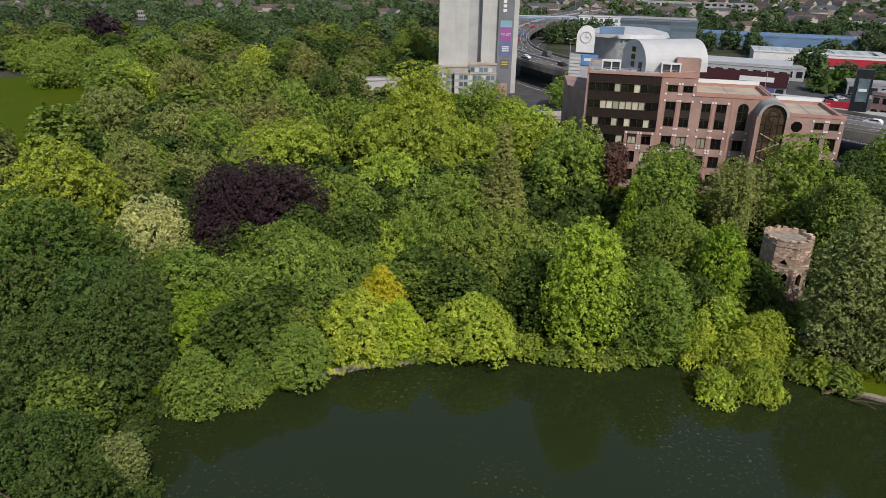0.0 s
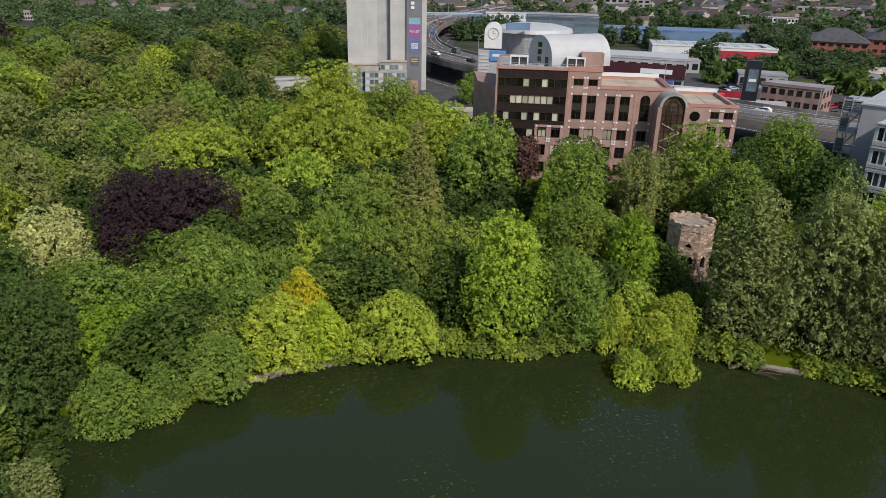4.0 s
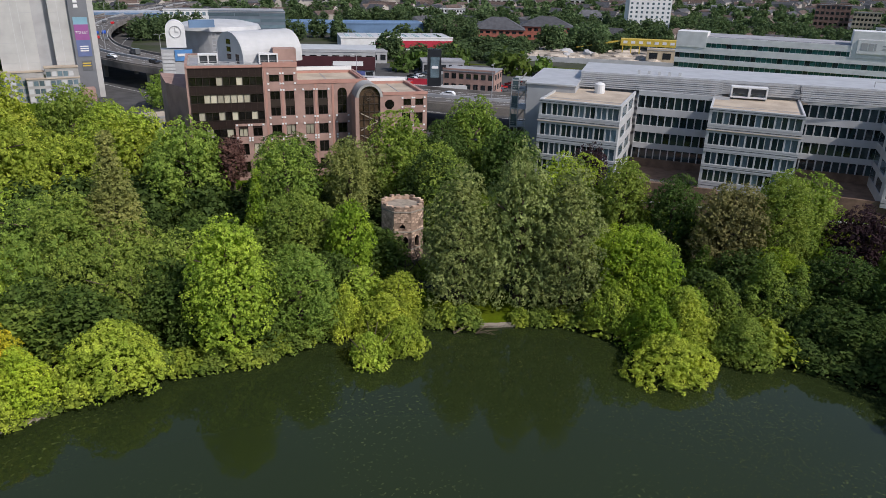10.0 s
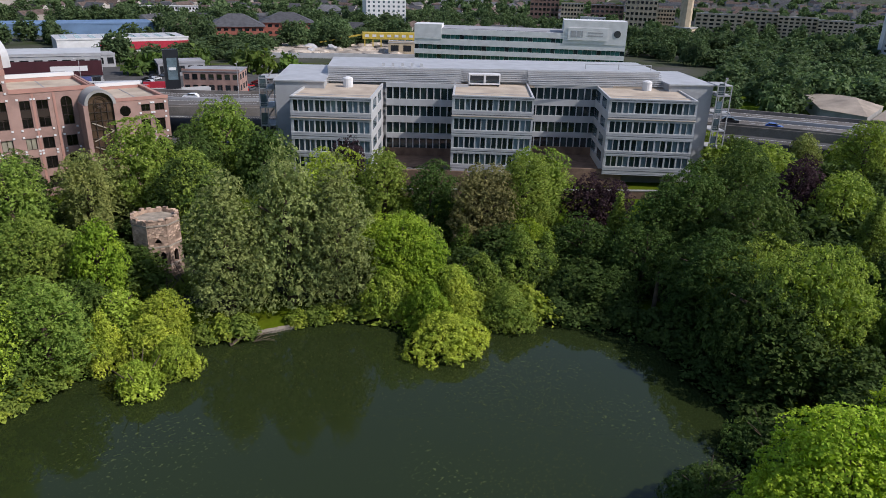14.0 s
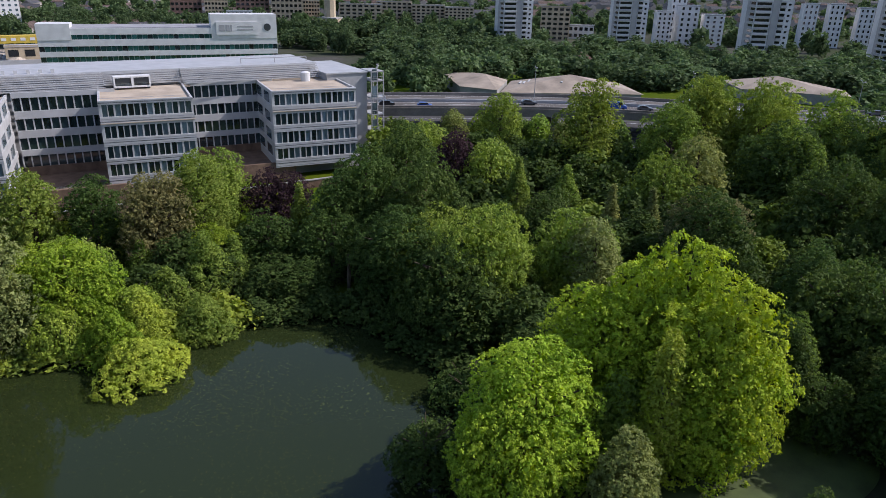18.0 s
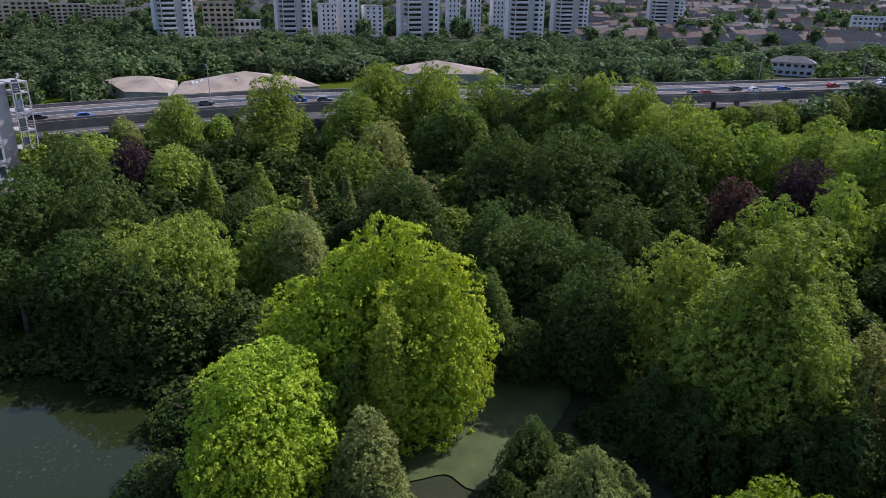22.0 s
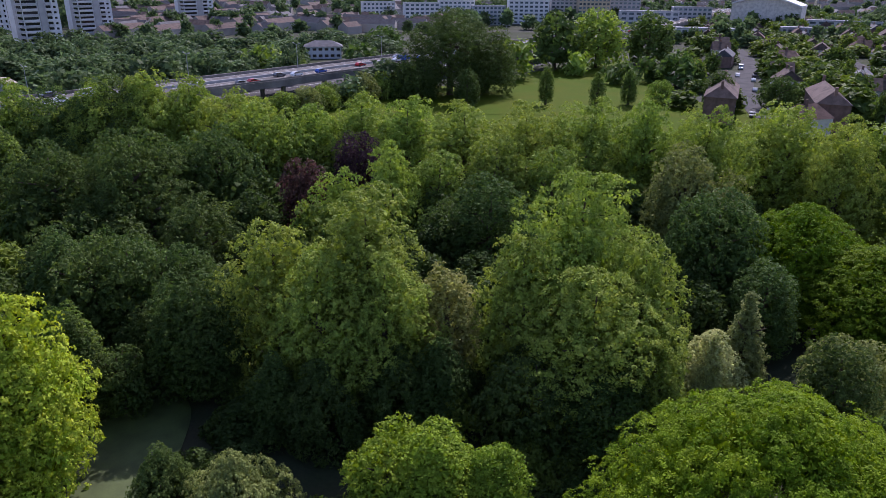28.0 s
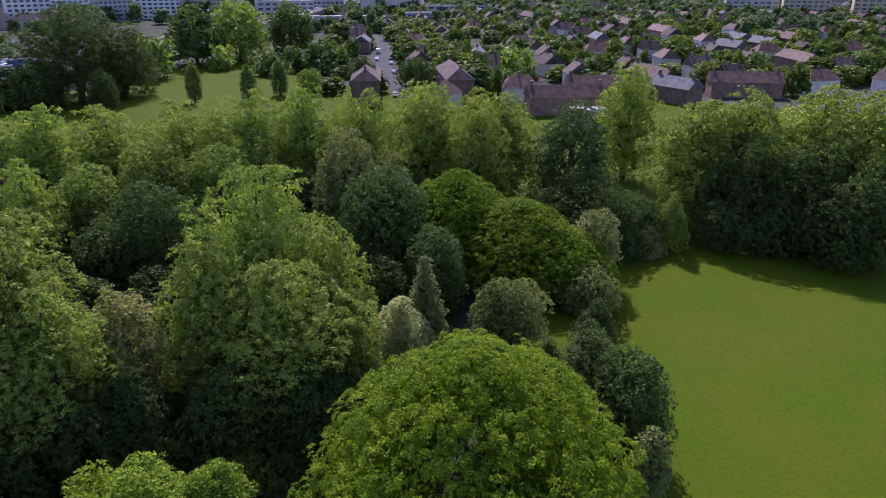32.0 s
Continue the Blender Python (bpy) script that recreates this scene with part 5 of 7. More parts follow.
def ruin():
    rt = empty("stone_tower", pose(48.5, 93.1, 0.6, 0, 0, -27), "ruined octagonal rubble-stone tower with pointed windows and battlements", "tower")
    R, Ht = 3.25, 9.3
    rng = random.Random(3)
    side = 2 * R * math.tan(math.pi / 8)

    def face(k):
        """Face k of the octagon: its own x runs along the wall, its y inwards."""
        th = math.tau * k / 8
        return pose(R * math.sin(th), -R * math.cos(th), 0, 0, 0, math.degrees(th))

    for k in range(8):
        front = k in (0, 1, 7)
        holes = []
        if k == 0:
            holes = [(-0.85, 2.6, -0.1, 4.7), (0.1, 2.6, 0.85, 4.7), (-0.42, 5.9, 0.42, 6.7), (-0.6, 0, 0.6, 1.7)]
        elif front:
            holes = [(-0.42, 2.7, 0.42, 4.7)]
        bm = pierced_wall(-side / 2, side / 2, -0.6, Ht, 0.06, 0.55, holes)
        bmesh.ops.transform(bm, matrix=face(k), verts=bm.verts)
        part("wall", bm, RUBBLE, rt)
        for a, z0, b, z1 in holes:
            if z1 > 4:
                for s in (-1, 1):          # pointed heads
                    e = a if s < 0 else b
                    o = [(e, z1 - 0.45), ((a + b) / 2, z1 + 0.02), (e, z1 + 0.02)]
                    bmh = upright(o, 0.05, 0.5)
                    bmesh.ops.transform(bmh, matrix=face(k), verts=bmh.verts)
                    part("arch_stone", bmh, RUBBLE, rt)
        # a few ashlar bands and stones standing proud
        for z in (2.4, 5.3, 8.5):
            bmb = boxes((-side / 2 - 0.03, -0.04, z, side / 2 + 0.03, 0.058, z + 0.22))
            bmesh.ops.transform(bmb, matrix=face(k), verts=bmb.verts)
            part("string_course", bmb, STONE_EDGE, rt)
        for j in range(2):
            u = -side / 4 + side / 2 * j
            bmm = boxes((u - 0.33, -0.02, Ht, u + 0.33, 0.5, Ht + 0.25 + rng.uniform(-0.1, 0.08)), bevel=0.04)
            bmesh.ops.transform(bmm, matrix=face(k), verts=bmm.verts)
            part("merlon", bmm, RUBBLE, rt)
    bm = bmesh.new()
    prism([(2.9 * math.cos(math.tau * (i + .5) / 8), 2.9 * math.sin(math.tau * (i + .5) / 8)) for i in range(8)], Ht - 0.7, Ht - 0.45, bm)
    part("roof", bm, STONE_EDGE, rt, "pale flat stone roof inside the battlements")
    bm = bmesh.new()
    prism([(2.4 * math.cos(math.tau * i / 8), 2.4 * math.sin(math.tau * i / 8)) for i in range(8)], 0, Ht - 0.8, bm)
    part("dark_inside", bm, DARK_VOID, rt)
    n = 0
    for k in (0, 1, 7, 2, 6):
        z = -0.3
        row = 0
        while z < Ht - 0.35:
            hgt = rng.uniform(0.26, 0.36)
            u = -side / 2 + (0.2 if row % 2 else 0)
            while u < side / 2 - 0.25:
                w = rng.uniform(0.35, 0.6)
                blocked = any(a - 0.1 < u + w and u < b + 0.1 and z0 - 0.1 < z + hgt and z < z1 + 0.15 for a, z0, b, z1 in ([(-0.85, 2.6, -0.1, 4.7), (0.1, 2.6, 0.85, 4.7), (-0.42, 5.9, 0.42, 6.7), (-0.6, 0, 0.6, 1.7)] if k == 0 else [(-0.42, 2.7, 0.42, 4.7)]))
                if not blocked and rng.random() < 0.42 and n < 290 and u + w < side / 2:
                    ob = slab(rt, "stone", RUBBLE, u, 0, z, u + w - 0.04, 0.1 + rng.uniform(0, 0.05), z + hgt - 0.04)
                    ob.matrix_basis = face(k) @ ob.matrix_basis
                    n += 1
                u += w
            z += hgt
            row += 1


ruin()


# ---- the raised motorway ----
ROAD_LINE = mat("road_paint", (0.7, 0.7, 0.68), 0.7, 0.1, 2, 0)
DECK = mat("motorway_asphalt", (0.135, 0.125, 0.115), 0.95, 0.14, 0.05, 0.15, 2, spec=0.06)


def smooth_line(pts, step=6.0):
    """A smooth line through points, in even steps, with its sideways directions."""
    P = [Vector((*p, 0)) if len(p) == 2 else Vector(p) for p in pts]
    out = []
    for i in range(len(P) - 1):
        p0, p1, p2, p3 = P[max(i - 1, 0)], P[i], P[i + 1], P[min(i + 2, len(P) - 1)]
        n = max(2, int((p2 - p1).length / step))
        for k in range(n):
            t = k / n
            out.append(0.5 * ((2 * p1) + (p2 - p0) * t + (2 * p0 - 5 * p1 + 4 * p2 - p3) * t * t + (3 * p1 - p0 - 3 * p2 + p3) * t ** 3))
    out.append(P[-1])
    res = []
    for i, p in enumerate(out):
        d = (out[min(i + 1, len(out) - 1)] - out[max(i - 1, 0)])
        d.z = 0
        d.normalize()
        res.append((p, Vector((d.y, -d.x, 0))))
    return res


def ribbon(line, a, b, z0, z1, bm=None):
    """A long bar along a line, from sideways a to b and between two heights."""
    bm = bm or bmesh.new()
    rings = []
    for p, s in line:
        rings.append([bm.verts.new(p + s * q + Vector((0, 0, z))) for q, z in ((a, z0), (b, z0), (b, z1), (a, z1))])
    for r0, r1 in zip(rings, rings[1:]):
        for k in range(4):
            bm.faces.new((r0[k], r1[k], r1[(k + 1) % 4], r0[(k + 1) % 4]))
    bm.faces.new(rings[0])
    bm.faces.new(rings[-1][::-1])
    bmesh.ops.recalc_face_normals(bm, faces=bm.faces)
    return bm


ROADWAY = smooth_line([(140, 690), (96, 600), (66, 535), (38, 440), (29, 350), (42, 292), (68, 240), (103, 180), (150, 133), (187, 75), (205, 25), (211, -20), (210, -120), (213, -200), (217, -300), (225, -420), (250, -560), (290, -760)])
HALF = 11.5
BARRIER = mat("stained_concrete", (0.20, 0.18, 0.16), 0.9, 0.3, 0.12, 0.15, 3)


def motorway():
    rt = tagged(link("motorway_deck", ribbon(ROADWAY, -HALF, HALF, 7.6, 9.0), DECK), "grey raised motorway deck with concrete edges and traffic", "road", kind="structure")
    part("parapet", ribbon(ROADWAY, HALF - 0.5, HALF, 9.0, 9.9), BARRIER, rt)
    part("parapet", ribbon(ROADWAY, -HALF, -HALF + 0.5, 9.0, 9.9), BARRIER, rt)
    part("edge_beam", ribbon(ROADWAY, HALF + 0.003, HALF + 0.4, 7.2, 9.4), BARRIER, rt)
    part("edge_beam", ribbon(ROADWAY, -HALF - 0.4, -HALF - 0.003, 7.2, 9.4), BARRIER, rt)
    part("central_barrier", ribbon(ROADWAY, -0.3, 0.3, 9.0, 9.8), GREY_METAL, rt)
    for q in (-10.4, -1.1, 1.1, 10.4):
        part("edge_line", ribbon(ROADWAY, q - 0.1, q + 0.1, 9.003, 9.012), ROAD_LINE, rt)
    for q in (-7.4, -4.3, 4.3, 7.4):
        bm = bmesh.new()
        for i in range(0, len(ROADWAY) - 1, 2):
            ribbon(ROADWAY[i:i + 2], q - 0.09, q + 0.09, 9.003, 9.012, bm)
        part("lane_marking", bm, ROAD_LINE, rt)
    for i in range(4, len(ROADWAY) - 2, 5):
        p, s = ROADWAY[i]
        for q in (-6, 6):
            bm = bmesh.new()
            tube(bm, [tuple(p + s * q + Vector((0, 0, 0.8))), tuple(p + s * q + Vector((0, 0, 7.7)))], [0.8, 0.9], 8)
            part("pier", bm, CONCRETE, rt)
    # slip road at ground level alongside
    side = ROADWAY
    lo = tagged(link("service_road", ribbon(side, -HALF - 9, HALF + 7, 1.02, 1.12), ASPHALT), "dark ground-level road beneath and beside the motorway", "road", kind="structure")
    for q in (-16, 15):
        part("lane_marking", ribbon(side, q - 0.1, q + 0.1, 1.123, 1.13), ROAD_LINE, lo)


motorway()

PAINT = bpy.data.materials.new("car_paint")
PAINT.use_nodes = True
_n = PAINT.node_tree
_oi, _ns, _mx = _n.nodes.new("ShaderNodeObjectInfo"), _n.nodes.new("ShaderNodeTexNoise"), _n.nodes.new("ShaderNodeHueSaturation")
_ns.inputs["Scale"].default_value = 3
_mr = _n.nodes.new("ShaderNodeMapRange")
_mr.inputs["To Min"].default_value, _mr.inputs["To Max"].default_value = 0.85, 1.1
_n.links.new(_ns.outputs["Fac"], _mr.inputs["Value"])
_n.links.new(_mr.outputs["Result"], _mx.inputs["Value"])
_n.links.new(_oi.outputs["Color"], _mx.inputs["Color"])
_n.links.new(_mx.outputs["Color"], _n.nodes["Principled BSDF"].inputs["Base Color"])
_n.nodes["Principled BSDF"].inputs["Roughness"].default_value = 0.25
TYRE = mat("tyre", (0.025, 0.025, 0.025), 0.9, 0.1, 3, 0.1)
CAR_PROTO = {}
CAR_HUES = {"white": (0.75, 0.75, 0.75, 1), "silver": (0.42, 0.43, 0.45, 1), "black": (0.02, 0.02, 0.022, 1), "dark grey": (0.09, 0.095, 0.1, 1), "red": (0.40, 0.02, 0.02, 1), "blue": (0.03, 0.08, 0.32, 1)}


def car(x, y, z, heading, hue, van=False):
    """A parked or passing car; its length runs along its own x."""
    label = f"{hue} {'panel van' if van else 'hatchback car'} with dark windows on the road"
    if van not in CAR_PROTO:
        rt = empty("van" if van else "car", pose(x, y, z, 0, 0, heading), label, "vehicle", "vehicles")
        L, W = (5.4, 1.0) if van else (4.3, 0.88)
        if van:
            prof = [(-L / 2, 0.35), (L / 2, 0.35), (L / 2, 1.0), (L / 2 - 0.9, 1.3), (L / 2 - 1.5, 2.2), (-L / 2 + 0.1, 2.3)]
            glass = [(L / 2 - 1.05, 1.32), (L / 2 - 1.5, 2.1), (L / 2 - 2.2, 2.1), (L / 2 - 2.2, 1.32)]
        else:
            prof = [(-2.15, 0.3), (2.15, 0.3), (2.15, 0.62), (1.95, 0.8), (0.95, 0.93), (0.15, 1.42), (-1.35, 1.45), (-2.0, 0.98), (-2.15, 0.85)]
            glass = [(0.82, 0.96), (0.16, 1.37), (-1.28, 1.4), (-1.85, 1.0)]
        body = part("body", upright(prof, -W, W), PAINT, rt)
        gb = upright(glass, -W - 0.015, W + 0.015)
        fx = 1.0 if not van else L / 2 - 0.95
        part("window_glass", box(gb, fx - 0.55, -W + 0.12, 1.02 if not van else 1.45, fx - 0.25, W - 0.12, 1.3 if not van else 2.0), GLASS_DARK, rt)
        for sx in (-1, 1):
            for sy in (-1, 1):
                bm = bmesh.new()
                tube(bm, [(sx * L * 0.31, sy * (W - 0.18), 0.32), (sx * L * 0.31, sy * (W + 0.02), 0.32)], [0.32, 0.32], 10)
                part("wheel", bm, TYRE, rt)
        CAR_PROTO[van] = rt
    else:
        rt = copy_thing(CAR_PROTO[van], pose(x, y, z, 0, 0, heading))
        rt["label"] = label
    for o in rt.children:
        o.color = CAR_HUES[hue]
    return rt


def traffic():
    rng = random.Random(21)
    hues = ["white", "silver", "black", "dark grey", "white", "red", "blue", "dark grey"]
    for i in range(2, len(ROADWAY) - 4):
        p, s = ROADWAY[i]
        dense = (0.26 if p.y > 230 else 0.24) if p.y < 480 and p.y > -420 else 0.0
        for q in (-9, -5.8, -2.8, 2.8, 5.8, 9):
            if rng.random() < dense * (0.55 if abs(q) > 8 else 0.9) * 0.55:
                d = Vector((-s.y, s.x, 0))
                hd = math.degrees(math.atan2(d.y, d.x)) + (180 if q < 0 else 0)
                pp = p + s * q + d * rng.uniform(-2, 2)
                car(pp.x, pp.y, 9.0, hd, rng.choice(hues), rng.random() < 0.1)


traffic()


# ---- the town round the park ----
TILE_RED = mat("red_brown_tiles", (0.135, 0.082, 0.062), 0.75, 0.25, 0.5, 0.3, 5, rand=0.35, spec=0.12)
TILE_BROWN = mat("brown_tiles", (0.098, 0.072, 0.06), 0.85, 0.25, 0.5, 0.3, 5, rand=0.35, spec=0.12)
SLATE = mat("slate", (0.10, 0.10, 0.106), 0.8, 0.2, 0.5, 0.2, 5, rand=0.3, spec=0.2)
BRICK_HOUSE = mat("house_brick", (0.22, 0.135, 0.105), 0.9, 0.2, 0.6, 0.2, 8, rand=0.3)
RENDER_WALL = mat("pebbledash", (0.60, 0.56, 0.50), 0.9, 0.15, 0.5, 0.2, 8, rand=0.2)
BUFF_FAR = mat("weathered_walls", (0.36, 0.325, 0.285), 0.9, 0.3, 0.02, 0.1, 4)
BUFF = mat("buff_brick", (0.50, 0.41, 0.28), 0.9, 0.12, 0.4, 0.15, 6)
BLUE_ROOF = mat("blue_sheeting", (0.13, 0.21, 0.33), 0.6, 0.12, 0.1, 0.1, 3)
RED_TRIM = mat("red_trim", (0.42, 0.03, 0.05), 0.5, 0.08, 0.5, 0)
MAROON = mat("maroon_panel", (0.06, 0.018, 0.022), 0.5, 0.1, 0.5, 0)
BRICK_RED = mat("red_brick", (0.34, 0.12, 0.085), 0.9, 0.15, 0.5, 0.15, 6)
YELLOW_STEEL = mat("yellow_steel", (0.55, 0.40, 0.06), 0.6, 0.12, 0.5, 0.05)
RUBBLE_SITE = mat("rubble", (0.42, 0.36, 0.29), 0.95, 0.35, 0.12, 0.4, 2)
BLACK = mat("black_panel", (0.02, 0.022, 0.026), 0.35, 0.1, 0.5, 0)


def polar(az, d):
    return d * math.sin(radians(az)), d * math.cos(radians(az))


FOOT = []


def block(label, az, d, w, dep, h, storeys, cols, wall, turn=0.0, glass=None, roof=None, ratio=0.62, sides=True, z=0.9, category="building", name="building", group="", first=0.3):
    """A plain many-windowed building: its own y points away from the lake, windows on its front and flanks."""
    x, y = polar(az, d)
    rt = empty(name, pose(x, y, z, 0, 0, -az + turn), label, category, group)
    part("wall", boxes((-w / 2, -dep / 2, -0.3, w / 2, dep / 2, h)), wall, rt)
    part("roof", boxes((-w / 2 - 0.2, -dep / 2 - 0.2, h, w / 2 + 0.2, dep / 2 + 0.2, h + 0.3)), roof or ROOF_GREY, rt)
    part("parapet", boxes((-w / 2 - 0.2, -dep / 2 - 0.2, h + 0.3, w / 2 + 0.2, -dep / 2 + 0.1, h + 0.9)), wall, rt)
    FOOT.append((x, y, max(w, dep) / 2 + 5))
    sh = h / storeys
    for k in range(storeys):
        za, zb = sh * k + sh * first, sh * k + sh * (first + 0.5)
        spans = [(-w / 2 + w * (i + (1 - ratio) / 2) / cols, -w / 2 + w * (i + (1 + ratio) / 2) / cols) for i in range(cols)]
        if not spans:
            continue
        if d > 480:      # far off: one row of windows to a storey
            part("glazing_strip", boxes(*[(a, -dep / 2 - 0.06, za, b, -dep / 2 + 0.05, zb) for a, b in spans]), glass or GLASS_DARK, rt)["kind"] = "stuff"
        else:
            for a, b in spans:
                slab(rt, "window", glass or GLASS_DARK, a, -dep / 2 - 0.06, za, b, -dep / 2 + 0.05, zb)
        if sides and d < 480:
            n = max(1, int(cols * dep / w * 0.8))
            for i in range(n):
                a = -dep / 2 + dep * (i + 0.25) / n
                for s in (-1, 1):
                    slab(rt, "window", glass or GLASS_DARK, s * (w / 2 - 0.05), a, za, s * (w / 2 + 0.06), a + dep / n * 0.5, zb)
    return rt


def writing(rt, text, size, m, material):
    cu = bpy.data.curves.new("lettering", "FONT")
    cu.body, cu.size, cu.extrude = text, size, 0.03
    cu.align_x = "CENTER"
    cu.materials.append(material)
    ob = new("lettering", cu)
    ob.parent, ob.matrix_basis = rt, m
    return ob


def slab_tower():
    """The pale high-rise beyond the trees, seen up to its middle storeys."""
    x, y = polar(0, 262)
    rt = empty("high_rise", pose(x, y, 0.9, 0, 0, 0), "pale ribbed high-rise with a dark banner strip and glazed podium", "building")
    u = lambda az: 262 * math.tan(radians(az))
    part("wall", boxes((u(-0.78), 0, 7.5, u(1.53), 18, 62)), PALE, rt)
    part("recess", boxes((u(1.53), 3.0, 7.5, u(2.55), 18, 62)), GREY_METAL, rt)
    part("wall", boxes((u(2.55), 0, 7.5, u(3.78), 18, 62)), PALE, rt)
    part("banner_strip", boxes((u(3.78), -1.2, -0.2, u(4.97), 18, 62)), mat("slate_grey_panel", (0.16, 0.165, 0.175), 0.6, 0.08, 0.2, 0), rt, "dark grey strip carrying signs")
    part("wall", boxes((u(4.97), -0.5, -0.2, u(5.35), 18, 62)), PALE, rt)
    for k in range(18):
        slab(rt, "panel_joint", GREY_METAL, u(-0.78), -0.03, 9 + 3 * k, u(1.53), -0.002, 9.06 + 3 * k)
        slab(rt, "panel_joint", GREY_METAL, u(2.55), -0.03, 9 + 3 * k, u(3.78), -0.002, 9.06 + 3 * k)
    for a in (0.3, 0.75, 3.1):
        slab(rt, "panel_rib", OFF_WHITE, u(a), -0.05, 7.6, u(a) + 0.12, -0.004, 62)
    BAN = [((0.20, 0.36, 0.44), 23.4, 25.6), ((0.27, 0.09, 0.25), 18.6, 23.4), ((0.12, 0.15, 0.28), 13.5, 18.6)]
    for i, (c, z0, z1) in enumerate(BAN):
        part("banner", boxes((u(3.95), -1.32, z0, u(4.85), -1.21, z1)), mat("banner_print", c, 0.6, 0.06, 0.4, 0), rt, "coloured letting banner")
    part("banner", boxes((u(4.1), -1.32, 9.0, u(4.75), -1.21, 12.2)), mat("notice_board", (0.11, 0.115, 0.12), 0.6, 0.06, 1, 0), rt, "dark notice board with yellow writing")
    writing(rt, "TO LET", 1.1, pose(u(4.4), -1.35, 20.6, 90, 0, 0), WHITE)
    for z in (10.4, 11.2, 16.5, 15.8, 15.1):
        slab(rt, "sign_writing", YELLOW_STEEL if z < 13 else WHITE, u(4.15), -1.4, z, u(4.68), -1.33, z + 0.35)
    for k in range(9):
        slab(rt, "sign_letter", WHITE, u(4.12), -1.36, 28.5 + 1.5 * k, u(4.38), -1.21, 29.5 + 1.5 * k)
    for k in range(4):
        slab(rt, "sign_letter", WHITE, u(4.5), -1.36, 36 + 1.6 * k, u(4.74), -1.21, 37.1 + 1.6 * k)
    # podium
    for k, (a, b, z0, z1, v) in enumerate(((0.5, 3.75, 0, 7.4, -5.0), (-1.2, 1.6, 0, 9.4, -3.0), (1.7, 3.75, 7.5, 10.6, -4.4))):
        part("podium", boxes((u(a), v, z0 - 0.2, u(b), 0, z1)), CONCRETE, rt)
        part("podium_roof", boxes((u(a) - 0.2, v - 0.2, z1, u(b) + 0.2, 0, z1 + 0.3)), ROOF_TAN, rt)
        n = int((u(b) - u(a)) / 1.6)
        for zz in [z0 + 0.6 + 2.4 * j for j in range(int((z1 - z0) / 2.4))]:
            for i in range(n):
                slab(rt, "window", GLASS_BLUE if (i + k) % 3 else OFF_WHITE, u(a) + 1.6 * i + 0.2, v - 0.05, zz, u(a) + 1.6 * i + 1.5, v + 0.05, zz + 1.5)
    part("brick_annexe", boxes((u(3.7), -8, -0.2, u(4.6), -3.5, 4.2)), BRICK, rt)


slab_tower()
block("low plain white curved-roofed hall behind trees", -5.0, 238, 30, 8, 8.0, 1, 0, PALE, 18, sides=False)
block("low grey flat-roofed hall with white fascia", 9.0, 205, 16, 10, 3.8, 1, 5, CONCRETE, 10, roof=ROOF_TAN)

# retail sheds and showrooms beyond the pink office
bm = bmesh.new()
bm.faces.new([bm.verts.new((*polar(az, d), 1.07)) for az, d in [(a, 196) for a in range(3, 47, 4)] + [(a, 345) for a in range(45, 2, -4)]][::-1])
tagged(link("car_park", bm, ASPHALT), "grey asphalt yards and car parks between sheds", "pavement", kind="structure")
for k in range(46):
    a, q = 21 + (k * 7.31) % 18, 255 + (k * 37.7) % 60
    car(*polar(a, q), 1.1, 20 + 90 * (k % 2), ("white", "silver", "dark grey", "black", "red")[k % 5], k % 9 == 0)
s = block("car showroom with maroon fascia and white sign bar", 22.0, 292, 34, 24, 12.2, 2, 8, GREY_METAL, -4, roof=OFF_WHITE)
part("fascia", boxes((-17.1, -12.5, 5.6, 17.1, -12.1, 10.6)), MAROON, s)
slab(s, "sign_bar", WHITE, 1.0, -12.62, 7.2, 12.5, -12.52, 8.9)
for k, c in enumerate(((0.05, 0.08, 0.30), (0.25, 0.04, 0.25), (0.06, 0.2, 0.12), (0.1, 0.12, 0.3))):
    part("poster", boxes((-16 + 7.6 * k, -12.4, 1.0, -9.6 + 7.6 * k, -12.15, 5.2)), mat("poster_print", c, 0.5, 0.3, 0.5, 0), s, "bright printed showroom poster")
s = block("long white shed with bright red band", 26.8, 418, 62, 30, 6.2, 1, 0, WHITE, 8, roof=OFF_WHITE, sides=False)
part("band", boxes((-12, -15.5, 1.2, 31, -15.1, 5.0)), RED_TRIM, s)
for k in range(9):
    slab(s, "rooflight", GLASS_BLUE, -28 + 6.5 * k, -9, 6.52, -25.5 + 6.5 * k, 9, 6.6)
block("long blue-roofed retail shed", 23.8, 520, 96, 36, 6.0, 1, 0, BLUE_ROOF, 6, roof=BLUE_ROOF, sides=False)
block("blue-fronted showroom beside the flyover", 7.4, 560, 46, 24, 9, 2, 12, BLUE_ROOF, 6, roof=OFF_WHITE)
block("white framed showroom beside the flyover", 11.6, 520, 30, 20, 13, 3, 9, WHITE, 0, GLASS_BLUE)
block("dark ribbed glass showroom", 15.8, 430, 40, 30, 18, 6, 3, mat("ribbed_glass", (0.13, 0.16, 0.19), 0.35, 0.1, 0.2, 0), 0, GLASS_BLUE, ratio=0.97)


